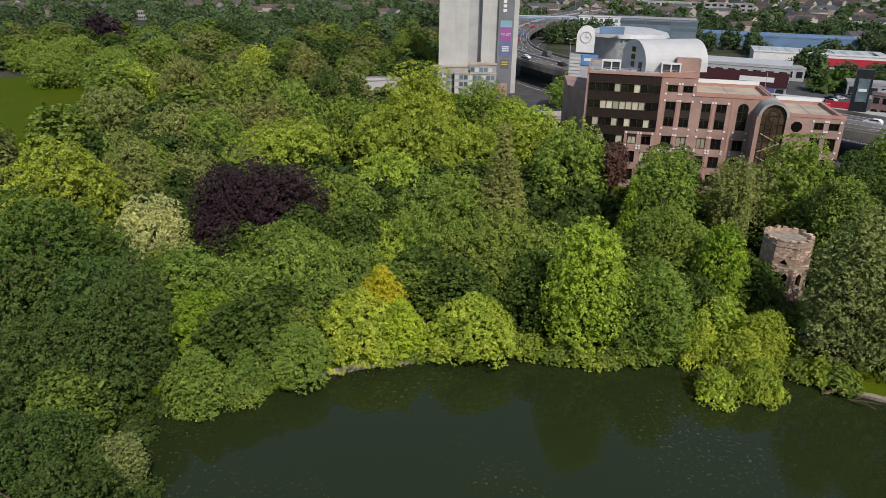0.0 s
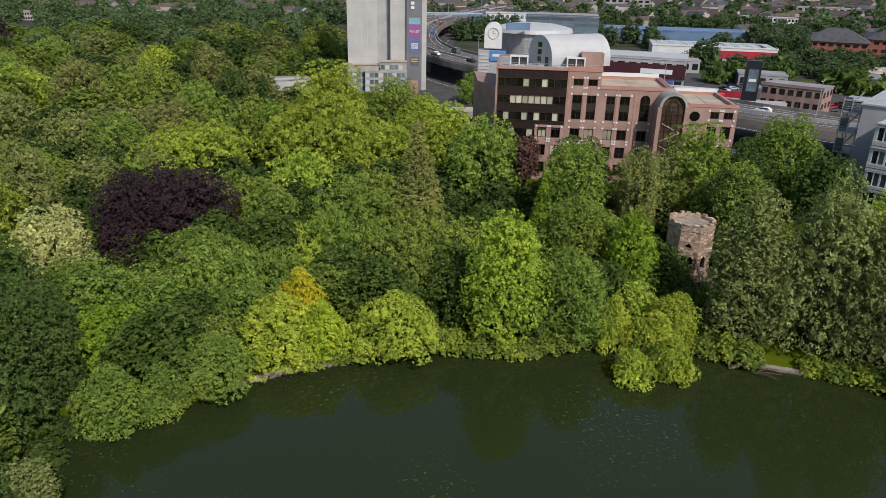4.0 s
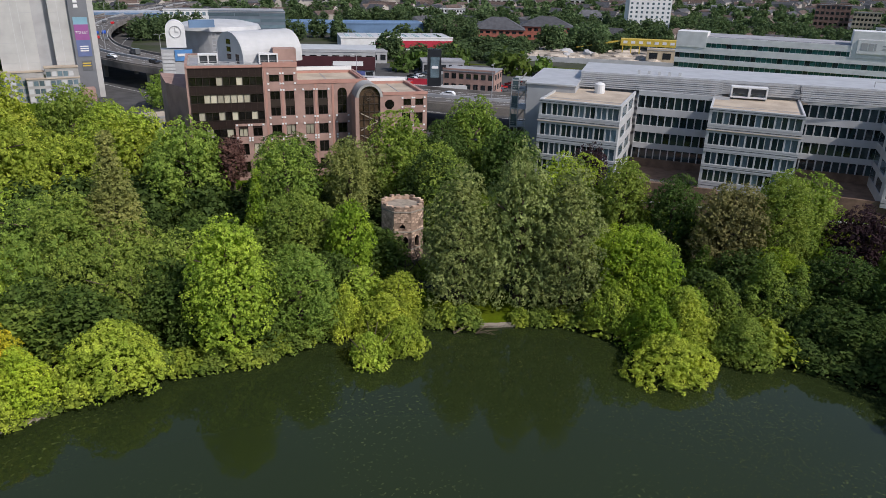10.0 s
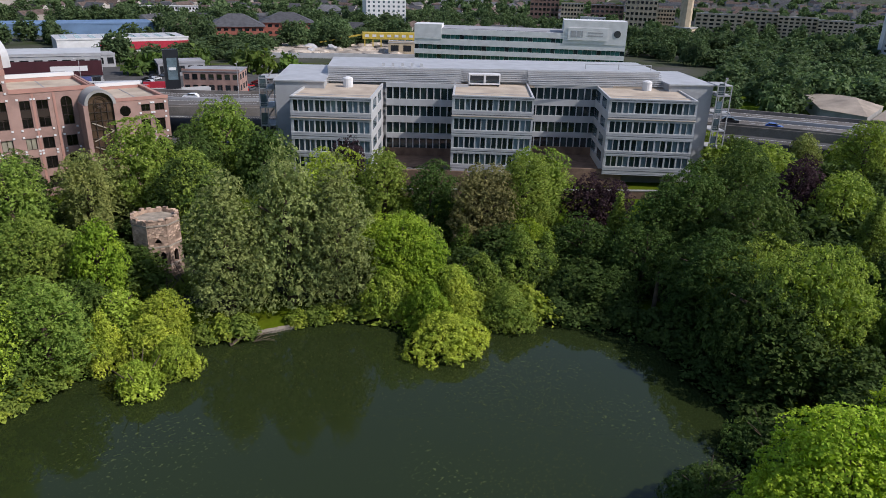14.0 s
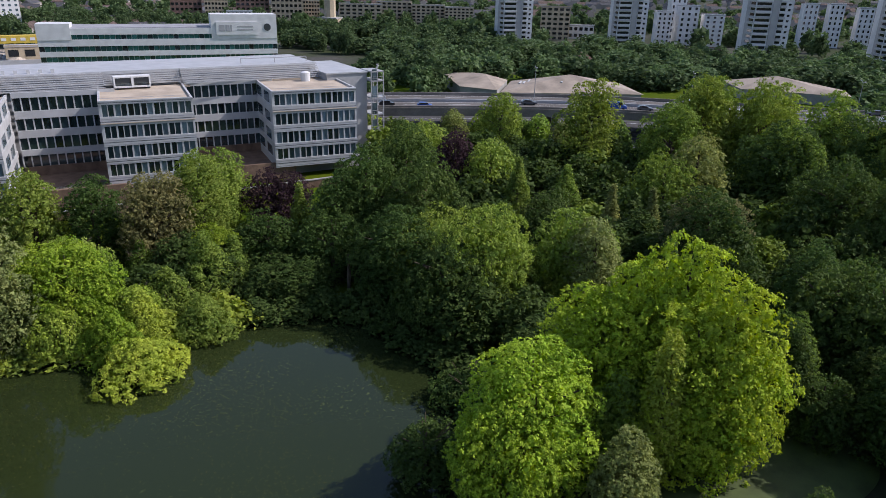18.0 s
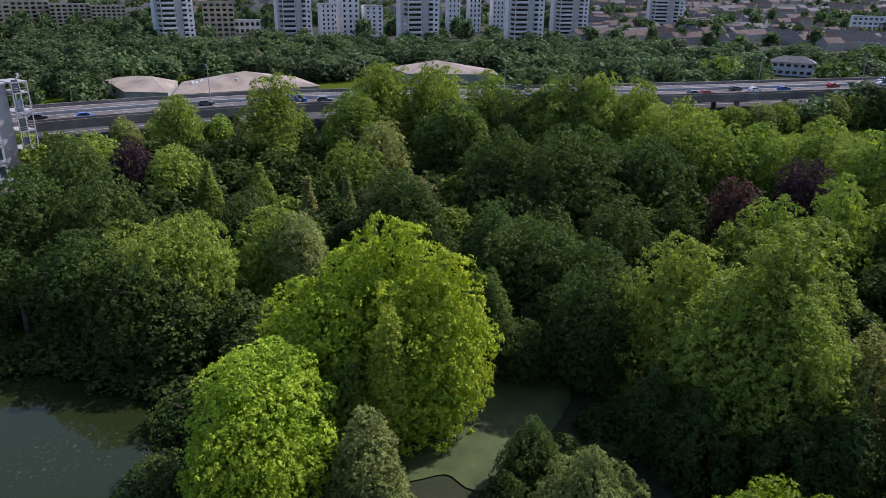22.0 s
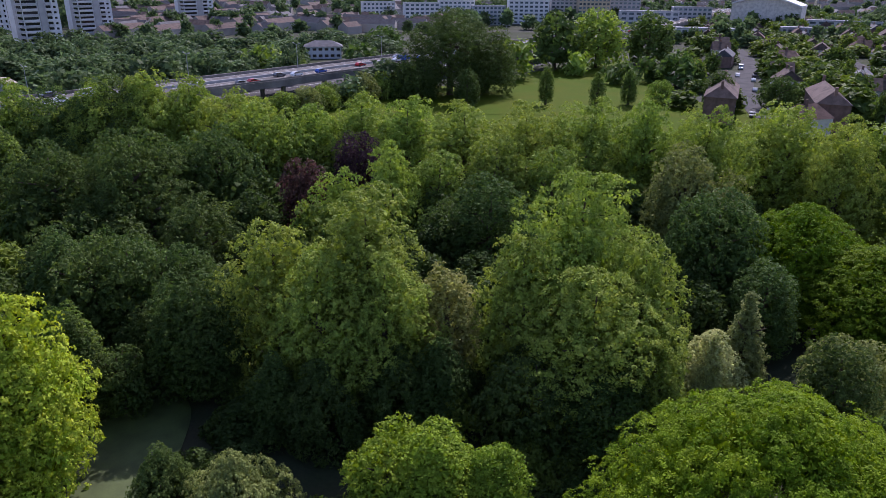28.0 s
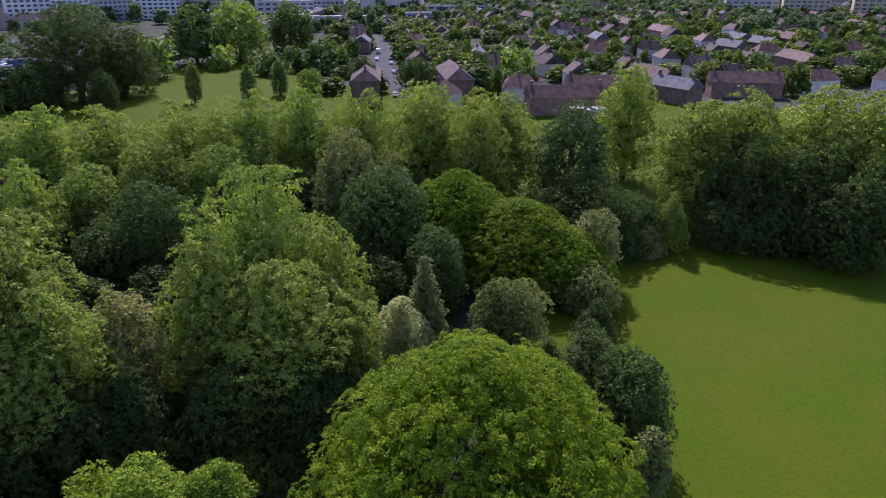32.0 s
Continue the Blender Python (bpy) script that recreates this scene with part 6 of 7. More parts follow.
def dish_hall():
    x, y = polar(13.6, 330)
    rt = empty("hall", pose(x, y, 0.9), "low round hall with pale shallow domed roof", "building")
    bm = bmesh.new()
    tube(bm, [(0, 0, 0), (0, 0, 16.5)], [14, 17], 40)
    part("drum", bm, GREY_METAL, rt)
    bm = bmesh.new()
    tube(bm, [(0, 0, 16.6), (0, 0, 18.2), (0, 0, 19.6), (0, 0, 20.3)], [18, 17.2, 11, 2], 40)
    part("roof", bm, OFF_WHITE, rt)
    part("billboard", boxes((-16, -20, 18.5, -6, -19.3, 21.5)), BLUE_ROOF, rt)


dish_hall()
s = block("small red brick office with white parapet", 33.1, 250, 18, 12, 10.4, 3, 7, BRICK, -14, roof=ROOF_GREY)
block("low white flat-roofed hut", 34.0, 300, 10, 7, 3.4, 1, 3, WHITE, 0)
for az, d, w, m in ((30.6, 318, 18, ROOF_GREY), (24.5, 350, 20, GREY_METAL)):
    block("grey metal-clad workshop with low roof", az, d, w, 14, 5.2, 1, 5, m, 6, roof=m, group="workshops")
s = block("dark green canopy kiosk with flat roof", 25.8, 262, 18, 8, 5.0, 1, 6, GLASS_DARK, -6, roof=OFF_WHITE)
part("red_sign", boxes((10, -4.5, 1.5, 17, -4.2, 6.0)), RED_TRIM, s)
slab(s, "sign_stripe", WHITE, 10.2, -4.6, 3.4, 16.8, -4.52, 3.9)


def pylon_sign():
    x, y = polar(30.0, 236)
    rt = empty("advert_totem", pose(x, y, 0.9, 0, 0, -24), "tall black advert totem beside a white footbridge", "sign")
    part("panel", boxes((-2.2, -0.8, 0, 2.2, 0.8, 18.5)), BLACK, rt)
    part("screen", boxes((-1.3, -0.95, 9.5, 1.6, -0.82, 16.0)), GLASS_BLUE, rt)
    part("emblem_bar", boxes((-0.9, -1.02, 12.4, 1.2, -0.96, 13.2)), WHITE, rt)
    fb = empty("footbridge", pose(x + 5, y - 3, 0.9, 0, 0, -20), "white painted steel footbridge on posts", "bridge")
    part("deck", boxes((-16, -1.2, 5.2, 5, 1.2, 5.6)), OFF_WHITE, fb)
    for s_ in (-1.2, 1.1):
        part("side_rail", boxes((-16, s_, 5.6, 5, s_ + 0.1, 6.9)), OFF_WHITE, fb)
    for u in (-14, 0, 4):
        part("post", boxes((u, -0.4, -0.2, u + 0.5, 0.4, 5.2)), OFF_WHITE, fb)


pylon_sign()


def hipped(label, az, d, w, dep, h, rise, wall, roof, turn=0, cols=8, storeys=2):
    """A building with a hipped tiled roof."""
    x, y = polar(az, d)
    rt = empty("building", pose(x, y, 0.9, 0, 0, -az + turn), label, "building")
    FOOT.append((x, y, max(w, dep) / 2 + 5))
    part("wall", boxes((-w / 2, -dep / 2, -0.3, w / 2, dep / 2, h)), wall, rt)
    bm = bmesh.new()
    o = 0.9
    a = [bm.verts.new(v) for v in ((-w / 2 - o, -dep / 2 - o, h), (w / 2 + o, -dep / 2 - o, h), (w / 2 + o, dep / 2 + o, h), (-w / 2 - o, dep / 2 + o, h))]
    r = [bm.verts.new((-w / 2 + dep / 2, 0, h + rise)), bm.verts.new((w / 2 - dep / 2, 0, h + rise))]
    for f in ((a[0], a[1], r[1], r[0]), (a[1], a[2], r[1]), (a[2], a[3], r[0], r[1]), (a[3], a[0], r[0]), (a[3], a[2], a[1], a[0])):
        bm.faces.new(f)
    part("roof", bm, roof, rt)
    for k in range(storeys):
        for i in range(cols):
            a0 = -w / 2 + w * (i + 0.2) / cols
            slab(rt, "window", GLASS_DARK, a0, -dep / 2 - 0.06, h * (k + 0.35) / storeys, a0 + w / cols * 0.6, -dep / 2 + 0.05, h * (k + 0.75) / storeys)
    return rt


hipped("red brick block under big grey hipped roof", 34.9, 478, 33, 24, 7.5, 7, BRICK_RED, SLATE)
hipped("red brick block under stacked grey roofs", 38.6, 500, 34, 24, 8.5, 6, BRICK_RED, SLATE)
hipped("white-walled villa with slate roof beside trees", 128.7, 378, 18, 9, 6.2, 2.6, WHITE, SLATE, 0, 6)
s = hipped("buff stone lodge with pitched roof", 88.3, 350, 9, 7, 5, 4, BUFF, TILE_RED, 20, 3)
block("white slab tower block with regular windows", 46.0, 562, 30, 16, 27, 9, 8, WHITE, 12, GLASS_BLUE, ratio=0.42)
for az in (30.2, 31.6):
    block("long white terrace of shops with flats above", az, 640, 15, 10, 10, 3, 6, WHITE, 4, group="white terrace")
block("long white terrace of shops with flats above", 28.8, 640, 15, 10, 10, 3, 6, WHITE, 4, group="white terrace")
hipped("white gabled houses in a row", 41.8, 640, 22, 10, 8, 5, WHITE, SLATE, 0, 6)


def wide_office():
    """The long pale office behind the three-bay one."""
    x, y = polar(56.5, 322)
    rt = empty("office_building", pose(x, y, 0.9, 0, 0, -56.4 + 0), "long pale grey office with green strip windows and white sign panel", "building")
    W = 92
    part("wall", boxes((-W / 2, 0.4, -0.3, W / 2, 22, 18.8)), WHITE, rt)
    for z0, z1 in ((3.2, 6.2), (8.2, 10.2), (12.2, 14.8), (16.6, 19.0)):
        part("spandrel", boxes((-W / 2, -0.4, z0, W / 2, 0.4, z1)), WHITE, rt)
    for z0, z1 in ((6.2, 8.2), (10.2, 12.2), (14.8, 16.6)):
        for i in range(46):
            a = -W / 2 + 2 * i
            slab(rt, "pane", SEA_GLASS if (i * 7) % 5 else GLASS_TEAL, a + 0.08, 0.1, z0, a + 1.92, 0.38, z1)
    part("roof", boxes((-W / 2 + 2, 1, 18.8, W / 2 - 2, 21, 19.2)), ROOF_GREY, rt)
    for a, b in ((-W / 2, -W / 2 + 12), (W / 2 - 27, W / 2)):
        part("plant_tower", boxes((a, -0.6, 14.6, b, 10, 24.4 if b > 0 else 20.8)), WHITE, rt)
    part("sign_panel", boxes((W / 2 - 25, -0.95, 16.2, W / 2 - 8, -0.62, 21.4)), WHITE, rt)
    for k, (a, b) in enumerate(((-23.8, -21.6), (-21.2, -19.6), (-19.2, -18.6))):
        slab(rt, "sign_mark", GREY_METAL, W / 2 + a, -1.02, 17.6, W / 2 + b, -0.96, 20.2)
    for z in (18.0, 19.2):
        slab(rt, "sign_mark", GREY_METAL, W / 2 - 16.5, -1.02, z, W / 2 - 10, -0.96, z + 0.5)
    for uu in (W / 2 - 4,):
        bm = bmesh.new()
        tube(bm, [(uu, -0.75, 19.2), (uu, -0.62, 19.2)], [1.5, 1.5], 20)
        part("round_vent", bm, DARK_METAL, rt)


wide_office()

# demolition yard
x, y = polar(43.5, 415)
yard = empty("demolition_yard", pose(x, y, 0.9, 0, 0, -43.5), "demolition yard of pale rubble heaps and yellow steel", "yard", kind="structure")
part("yard_floor", boxes((-58, -45, -0.2, 46, 30, 0.15)), RUBBLE_SITE, yard)
rng = random.Random(11)
for k in range(46):
    bm = bmesh.new()
    bmesh.ops.create_icosphere(bm, subdivisions=2, radius=1)
    sx, sy, sz = rng.uniform(2, 6), rng.uniform(2, 5), rng.uniform(0.8, 2.6)
    sd = rng.random() * 50
    for v in bm.verts:
        q = 1 + 0.5 * noise.noise(v.co * 2 + Vector((sd, 0, 0)))
        v.co = Vector((v.co.x * sx * q, v.co.y * sy * q, max(-0.2, v.co.z * sz * q)))
    h_ = part("rubble_heap", bm, RUBBLE_SITE if k % 4 else GREY_METAL, yard)
    h_.location = (rng.uniform(-54, 30), rng.uniform(-40, 24), 0.1)
gb = part("gantry", boxes((6, 4, 5.2, 40, 10, 8.8)), YELLOW_STEEL, yard, "yellow steel gantry shed")
for k in range(8):
    part("leg", boxes((7 + 4.6 * k, 4.2, 0.1, 7.6 + 4.6 * k, 4.8, 5.2)), YELLOW_STEEL, gb)
    part("opening", boxes((7.4 + 4.2 * k, 3.9, 6.4, 9.6 + 4.2 * k, 3.99, 7.8)), WHITE, gb)
bm = bmesh.new()
for k in range(2):
    tube(bm, [(6, 5 + 4 * k, 7.5), (-18, 5 + 4 * k, 3.0)], [0.4, 0.4], 4)
for k in range(7):
    t = k / 6
    tube(bm, [(6 - 24 * t, 5, 7.5 - 4.5 * t), (6 - 24 * t, 9, 7.5 - 4.5 * t)], [0.25, 0.25], 4)
part("conveyor", bm, YELLOW_STEEL, yard)
block("plain beige yard shed", 47.8, 395, 20, 10, 6.2, 1, 3, BUFF, 0, roof=OFF_WHITE)
for k, (u, v) in enumerate(((28, -5), (34, -8), (20, -12))):
    part("skip", boxes((u, v, 0.1, u + 6, v + 3, 2.4)), BLUE_ROOF, yard, "blue steel skip")
part("hoarding", boxes((-60, -46, 0, 46, -45.6, 2.6)), OFF_WHITE, yard)


# standpipe tower and buff flats
def water_tower():
    x, y = polar(68.7, 530)
    rt = empty("brick_tower", pose(x, y, 0.9), "tall buff brick standpipe tower on a wide base", "tower")
    part("base", boxes((-6.5, -6.5, -0.3, 6.5, 6.5, 11)), BUFF, rt)
    part("shaft", prism([(4 * math.cos(math.tau * (i + .5) / 8), 4 * math.sin(math.tau * (i + .5) / 8)) for i in range(8)], 11, 60), BUFF, rt)
    part("cornice", boxes((-7, -7, 10.4, 7, 7, 11.2)), CONCRETE, rt)
    for k in range(3):
        slab(rt, "window", GLASS_DARK, -4.5 + 3.6 * k, -6.6, 2.5, -3.0 + 3.6 * k, -6.4, 9)


water_tower()
for az, w, h in ((58.3, 24, 24), (60.4, 18, 20), (63.0, 26, 20), (65.5, 24, 25), (67.2, 16, 18), (71.0, 34, 17), (73.6, 30, 18), (76.2, 28, 16), (78.6, 24, 15)):
    block("buff brick apartment block with flat curved roof", az, 605 + (az * 13) % 40, w, 16, h, 6, 7, BUFF if int(az * 7) % 3 else BRICK_HOUSE, 0, roof=OFF_WHITE, group="buff flats", sides=False)
block("white stuccoed house with balconies", 62.0, 560, 18, 10, 13, 4, 6, WHITE, 0)
block("brown apartment block with balconies", 86.0, 520, 20, 14, 22, 7, 5, BUFF, 0)
block("low white flat-roofed clinic", 88.0, 540, 18, 12, 9, 2, 5, WHITE, 0)


# low tan-roofed sheds beside the motorway
SHED_TAN = mat("weathered_tan_sheet", (0.33, 0.275, 0.215), 0.9, 0.2, 0.15, 0.15, 3)


def fan_shed(name, cx, cy, pts, zlow, peak, m=None):
    m = m or SHED_TAN
    rt = empty(name, pose(cx, cy, 0.9), "low tan-roofed shed with fanned pitched roof and rooflights", "shed")
    base = [(x - cx, y - cy) for x, y in pts]
    part("wall", prism(base, -0.3, zlow), CONCRETE, rt)
    bm = bmesh.new()
    ring = [bm.verts.new((x * 1.03, y * 1.03, zlow)) for x, y in base]
    top = bm.verts.new((0, 0, peak))
    for i in range(len(ring)):
        bm.faces.new((ring[i], ring[(i + 1) % len(ring)], top))
    bm.faces.new(ring[::-1])
    bmesh.ops.recalc_face_normals(bm, faces=bm.faces)
    part("roof", bm, m, rt)
    return rt


s = fan_shed("shed", 270, 12, [(249, 34), (262, -14), (287, -6), (290, 24), (278, 34)], 4.0, 8.6)
for k in range(12):
    part("rooflight", boxes((-8 + 1.1 * k % 5, 2 + 1.4 * k, 6.6 - 0.14 * k, -2 + 1.1 * k % 5, 2.7 + 1.4 * k, 6.9 - 0.14 * k)), OFF_WHITE, s)
fan_shed("shed", 272, 44, [(254, 50), (250, 36), (276, 36), (292, 54), (288, 64)], 4.6, 7.0)
fan_shed("shed", 300, -66, [(284, -88), (300, -90), (322, -60), (312, -48), (290, -52)], 4.0, 8.2)


# tower blocks
def tower_block(az, d, w, turn, floors=13):
    x, y = polar(az, d)
    rt = empty("tower_block", pose(x, y, 0.9, 0, 0, -az + turn), "pale concrete tower block with rows of balconies", "building", "tower blocks")
    D_ = w * 0.9
    H_ = floors * 2.8 + 1
    part("wall", boxes((-w / 2, -D_ / 2, -0.3, w / 2, D_ / 2, H_)), WHITE, rt)
    part("rib", boxes((-w * 0.06, -D_ / 2 - 0.5, -0.3, w * 0.12, -D_ / 2 - 0.005, H_)), PALE, rt)
    part("rib", boxes((-w / 2 - 0.4, -D_ * 0.1, -0.3, -w / 2 - 0.005, D_ * 0.08, H_), ), PALE, rt)
    for k in range(floors):
        z = 1.6 + 2.8 * k
        for a, b in ((-0.49, -0.08), (0.14, 0.30)):
            part_b = slab(rt, "balcony", WHITE if k % 2 else OFF_WHITE, w * a, -D_ / 2 - 0.9, z - 0.5, w * b, -D_ / 2 + 0.02, z + 0.55)
            slab(rt, "window_band", GLASS_DARK, w * a + 0.2, -D_ / 2 - 0.08, z + 0.6, w * b - 0.2, -D_ / 2 + 0.02, z + 1.9)
        slab(rt, "window", GLASS_DARK, w * 0.36, -D_ / 2 - 0.06, z + 0.5, w * 0.43, -D_ / 2 + 0.02, z + 1.6)
        slab(rt, "balcony", OFF_WHITE, -w / 2 - 0.9, -D_ * 0.48, z - 0.5, -w / 2 + 0.02, -D_ * 0.12, z + 0.55)
        slab(rt, "window_band", GLASS_DARK, -w / 2 - 0.08, -D_ * 0.46, z + 0.6, -w / 2 + 0.02, -D_ * 0.14, z + 1.9)


for az, d, w, tn in ((82.8, 470, 19, 20), (91.4, 462, 18, 20), (100.9, 440, 20, 24), (109.1, 458, 19, 24), (112.5, 555, 22, 24), (119.5, 640, 24, 20)):
    tower_block(az, d, w, tn)
for az, d, w, h in ((93.9, 500, 9, 22), (95.6, 500, 12, 26), (97.4, 498, 12, 21), (94.8, 520, 10, 30), (103.6, 560, 9, 28), (105.2, 570, 9, 28), (107.0, 575, 9, 26)):
    block("slim white apartment block with narrow windows", az, d, w, 12, h, 8, 3, WHITE, 12, GLASS_DARK, ratio=0.35, group="white flats")
block("long dark boundary wall", 96.0, 470, 44, 1.0, 3.0, 1, 2, BRICK_HOUSE, 6, sides=False, name="boundary_wall", category="wall")
for az, d, w, h, m in ((136.5, 640, 34, 16, WHITE), (139.0, 640, 30, 18, WHITE), (141.5, 620, 26, 15, OFF_WHITE), (144.5, 640, 34, 22, WHITE), (147.5, 660, 30, 30, OFF_WHITE), (149.4, 640, 26, 34, BUFF), (151.5, 680, 30, 30, GREY_METAL), (153.5, 600, 44, 14, OFF_WHITE), (156.5, 640, 30, 16, GREY_METAL), (133.0, 700, 30, 14, WHITE), (166.5, 640, 50, 9, OFF_WHITE), (164.0, 560, 26, 8, GREY_METAL), (157.5, 520, 40, 8, OFF_WHITE), (196.0, 700, 40, 22, BUFF), (188.0, 720, 44, 14, OFF_WHITE), (191.5, 700, 36, 20, BUFF)):
    block("modern pale apartment block with balconies", az, d, w, 16, h, max(2, int(h / 3)), 8, m, 8, GLASS_BLUE, group="modern flats", sides=False)


def arch_hall():
    x, y = polar(161.5, 640)
    rt = empty("market_hall", pose(x, y, 0.9, 0, 0, -161.5 - 10), "large hall with sweeping curved pale roof", "building")
    prof = [(-26 + 5.2 * i, 15 + 9 * math.sin(math.pi * (0.15 + 0.75 * i / 10))) for i in range(11)]
    part("front_wall", upright([(26, 0), (26, prof[-1][1])] + prof[::-1][1:] + [(-26, 0)], -0.2, 24), RENDER_WALL, rt)
    top = [(u, z + 0.2) for u, z in prof] + [(u, z + 1.3) for u, z in prof[::-1]]
    part("roof", upright(top, -2.5, 26), WHITE, rt)


arch_hall()

# far white and grey sheds on the skyline of the first view
for az, d, w, h in ((-3.2, 980, 60, 9), (-6.0, 1040, 70, 8), (-9.5, 1100, 70, 9), (-12.5, 1060, 40, 10), (-17, 1150, 60, 9), (2.2, 1000, 50, 9), (16, 900, 60, 10), (20, 940, 70, 9), (34, 900, 60, 9), (40, 960, 60, 9), (52, 900, 50, 10), (-24, 700, 20, 7), (-22.5, 620, 14, 6)):
    block("pale low industrial shed on the far edge of town", az, d, w, 24, h, 2, 9, CONCRETE if int(d) % 3 else PALE, 0, roof=ROOF_GREY, group="far sheds", sides=False)

# the open lawn beyond the plane trees
bm = bmesh.new()
bm.faces.new([bm.verts.new((x, y, 1.06)) for x, y in ((158, -162), (179, -225), (188, -269), (186, -299), (180, -338), (126, -280), (102, -229), (121, -192))])
bmesh.ops.recalc_face_normals(bm, faces=bm.faces)
tagged(link("lawn", bm, GRASS), "mown pale green park lawn beyond the plane trees", "grass", kind="structure")

# ---- houses ----
HOUSES = {}


def house(style, x, y, rot, near):
    key = (style, near)
    W, Dp, H_, R_ = ((24, 8, 5.4, 3.4), (12, 8.5, 5.2, 3.6), (16, 8, 5.4, 3.2), (8.5, 9.5, 5.2, 3.9), (30, 9, 8.0, 3.4))[style]
    label = ("long brick terrace with red-brown tiled roof and chimneys", "pair of rendered houses with tiled hipped roof", "brick terrace with dark slate roof and chimneys", "white rendered house with a steep brown tiled roof", "three-storey brick flats with white windows and dark roof")[style]
    m = pose(x, y, 0.9, 0, 0, rot)
    if key in HOUSES:
        return copy_thing(HOUSES[key], m)
    rt = empty("house", m, label, "house", "houses of the estate")
    wall, roof = ((BRICK_HOUSE, TILE_RED), (RENDER_WALL, TILE_RED), (BRICK_HOUSE, SLATE), (RENDER_WALL, TILE_BROWN), (BRICK_HOUSE, TILE_BROWN))[style]
    part("wall", boxes((-W / 2, -Dp / 2, -0.3, W / 2, Dp / 2, H_)), wall, rt)
    bm = bmesh.new()
    o, hip = 0.4, (0.0, 3.0, 0.0, 0.0, 4.0)[style]
    a = [bm.verts.new(v) for v in ((-W / 2 - o, -Dp / 2 - o, H_), (W / 2 + o, -Dp / 2 - o, H_), (W / 2 + o, Dp / 2 + o, H_), (-W / 2 - o, Dp / 2 + o, H_))]
    r = [bm.verts.new((-W / 2 - o + hip, 0, H_ + R_)), bm.verts.new((W / 2 + o - hip, 0, H_ + R_))]
    for f in ((a[0], a[1], r[1], r[0]), (a[1], a[2], r[1]), (a[2], a[3], r[0], r[1]), (a[3], a[0], r[0]), (a[3], a[2], a[1], a[0])):
        bm.faces.new(f)
    part("roof", bm, roof, rt)
    for u in ((-W / 2 + 1, W / 2 - 1.5) if style != 1 and near else (0,)):
        part("chimney", boxes((u, -0.4, H_ + R_ - 1.0, u + 0.9, 0.4, H_ + R_ + 1.3)), BRICK_HOUSE, rt)
    if near:
        n = int(W / 4)
        for i in range(n):
            for z in (1.0, 3.5, 6.0)[:3 if style == 4 else 2]:
                for s in (-1,):
                    slab(rt, "window", WHITE if (i + s) % 3 == 0 else GLASS_BLUE, -W / 2 + 4 * i + 1.2, s * Dp / 2 - 0.05, z, -W / 2 + 4 * i + 2.8, s * Dp / 2 + 0.05, z + 1.3)
    HOUSES[key] = rt
    return rt


def near_any(x, y, spots, gap):
    return any((x - a) ** 2 + (y - b) ** 2 < gap * gap for a, b in spots)


def estate():
    rng = random.Random(31)
    o, d, p = Vector((73, -233)), Vector((0.386, -0.922)), Vector((0.922, 0.386))
    rot = math.degrees(math.atan2(d.y, d.x))
    cells, gardens = [], []
    for row in range(9):
        off = -54 * row
        s0 = 0 if row == 0 else rng.uniform(-12, 8) + (10 if row > 3 else 0)
        line = [(o + d * (s0 + 14 * k) + p * (off + 3 * math.sin(k * 0.4 + row))) for k in range(36)]
        rd = tagged(link("road", ribbon([(Vector((*q, 0)), Vector((*p, 0))) for q in line], -3.6, 3.6, 1.02, 1.10), ASPHALT), "pale suburban street with parked cars", "road", kind="structure")
        for k in range(0, 36):
            q = line[k]
            for s in (-1, 1):
                if row < 4 and k < 10 and rng.random() < 0.6:
                    c = q + p * s * 3.4 + d * rng.uniform(-3, 3)
                    car(c.x, c.y, 1.1, rot + (180 if s > 0 else 0), rng.choice(["white", "silver", "white", "dark grey", "black", "red"]), rng.random() < 0.1)
                if k % 2 == 0 and rng.random() < 0.8:
                    st = rng.choice((0, 1, 1, 2, 3, 3, 3)) if row or k > 3 else 4
                    c = q + p * s * rng.uniform(11, 17) + d * rng.uniform(-3, 3)
                    if c.x > 95 and c.y > -330 and s > 0:
                        continue
                    house(st, c.x, c.y, rot + rng.gauss(0, 6) + (90 if st in (1, 3) and rng.random() < 0.4 else 0), k < 6 and row < 5)
                    cells.append((c.x, c.y))
                for _ in range(2):
                    c = q + p * s * rng.uniform(7, 30) + d * rng.uniform(-6, 6)
                    if not near_any(c.x, c.y, cells, 6.5):
                        gardens.append((c.x, c.y, 0.9, rng.uniform(0.35, 1.2), rng.uniform(0.3, 0.8)))
    crown_cloud("garden_trees", "dark garden trees among the houses", G5, [g for i, g in enumerate(gardens) if i % 3], 1.1, 5)
    crown_cloud("garden_trees", "green garden trees among the houses", tuple(c * 0.9 for c in G2), gardens[::3], 1.1, 5)


estate()
for x, y, r, st in ((57, -217, 60, 1), (18, -222, 22, 0), (8, -246, 15, 0), (-16, -252, -40, 2), (-40, -270, 10, 0)):
    house(st, x, y, r, True)
block("flat grey garage roof beyond the trees", 177.5, 205, 12, 8, 4.6, 1, 2, OFF_WHITE, 0, roof=CONCRETE)


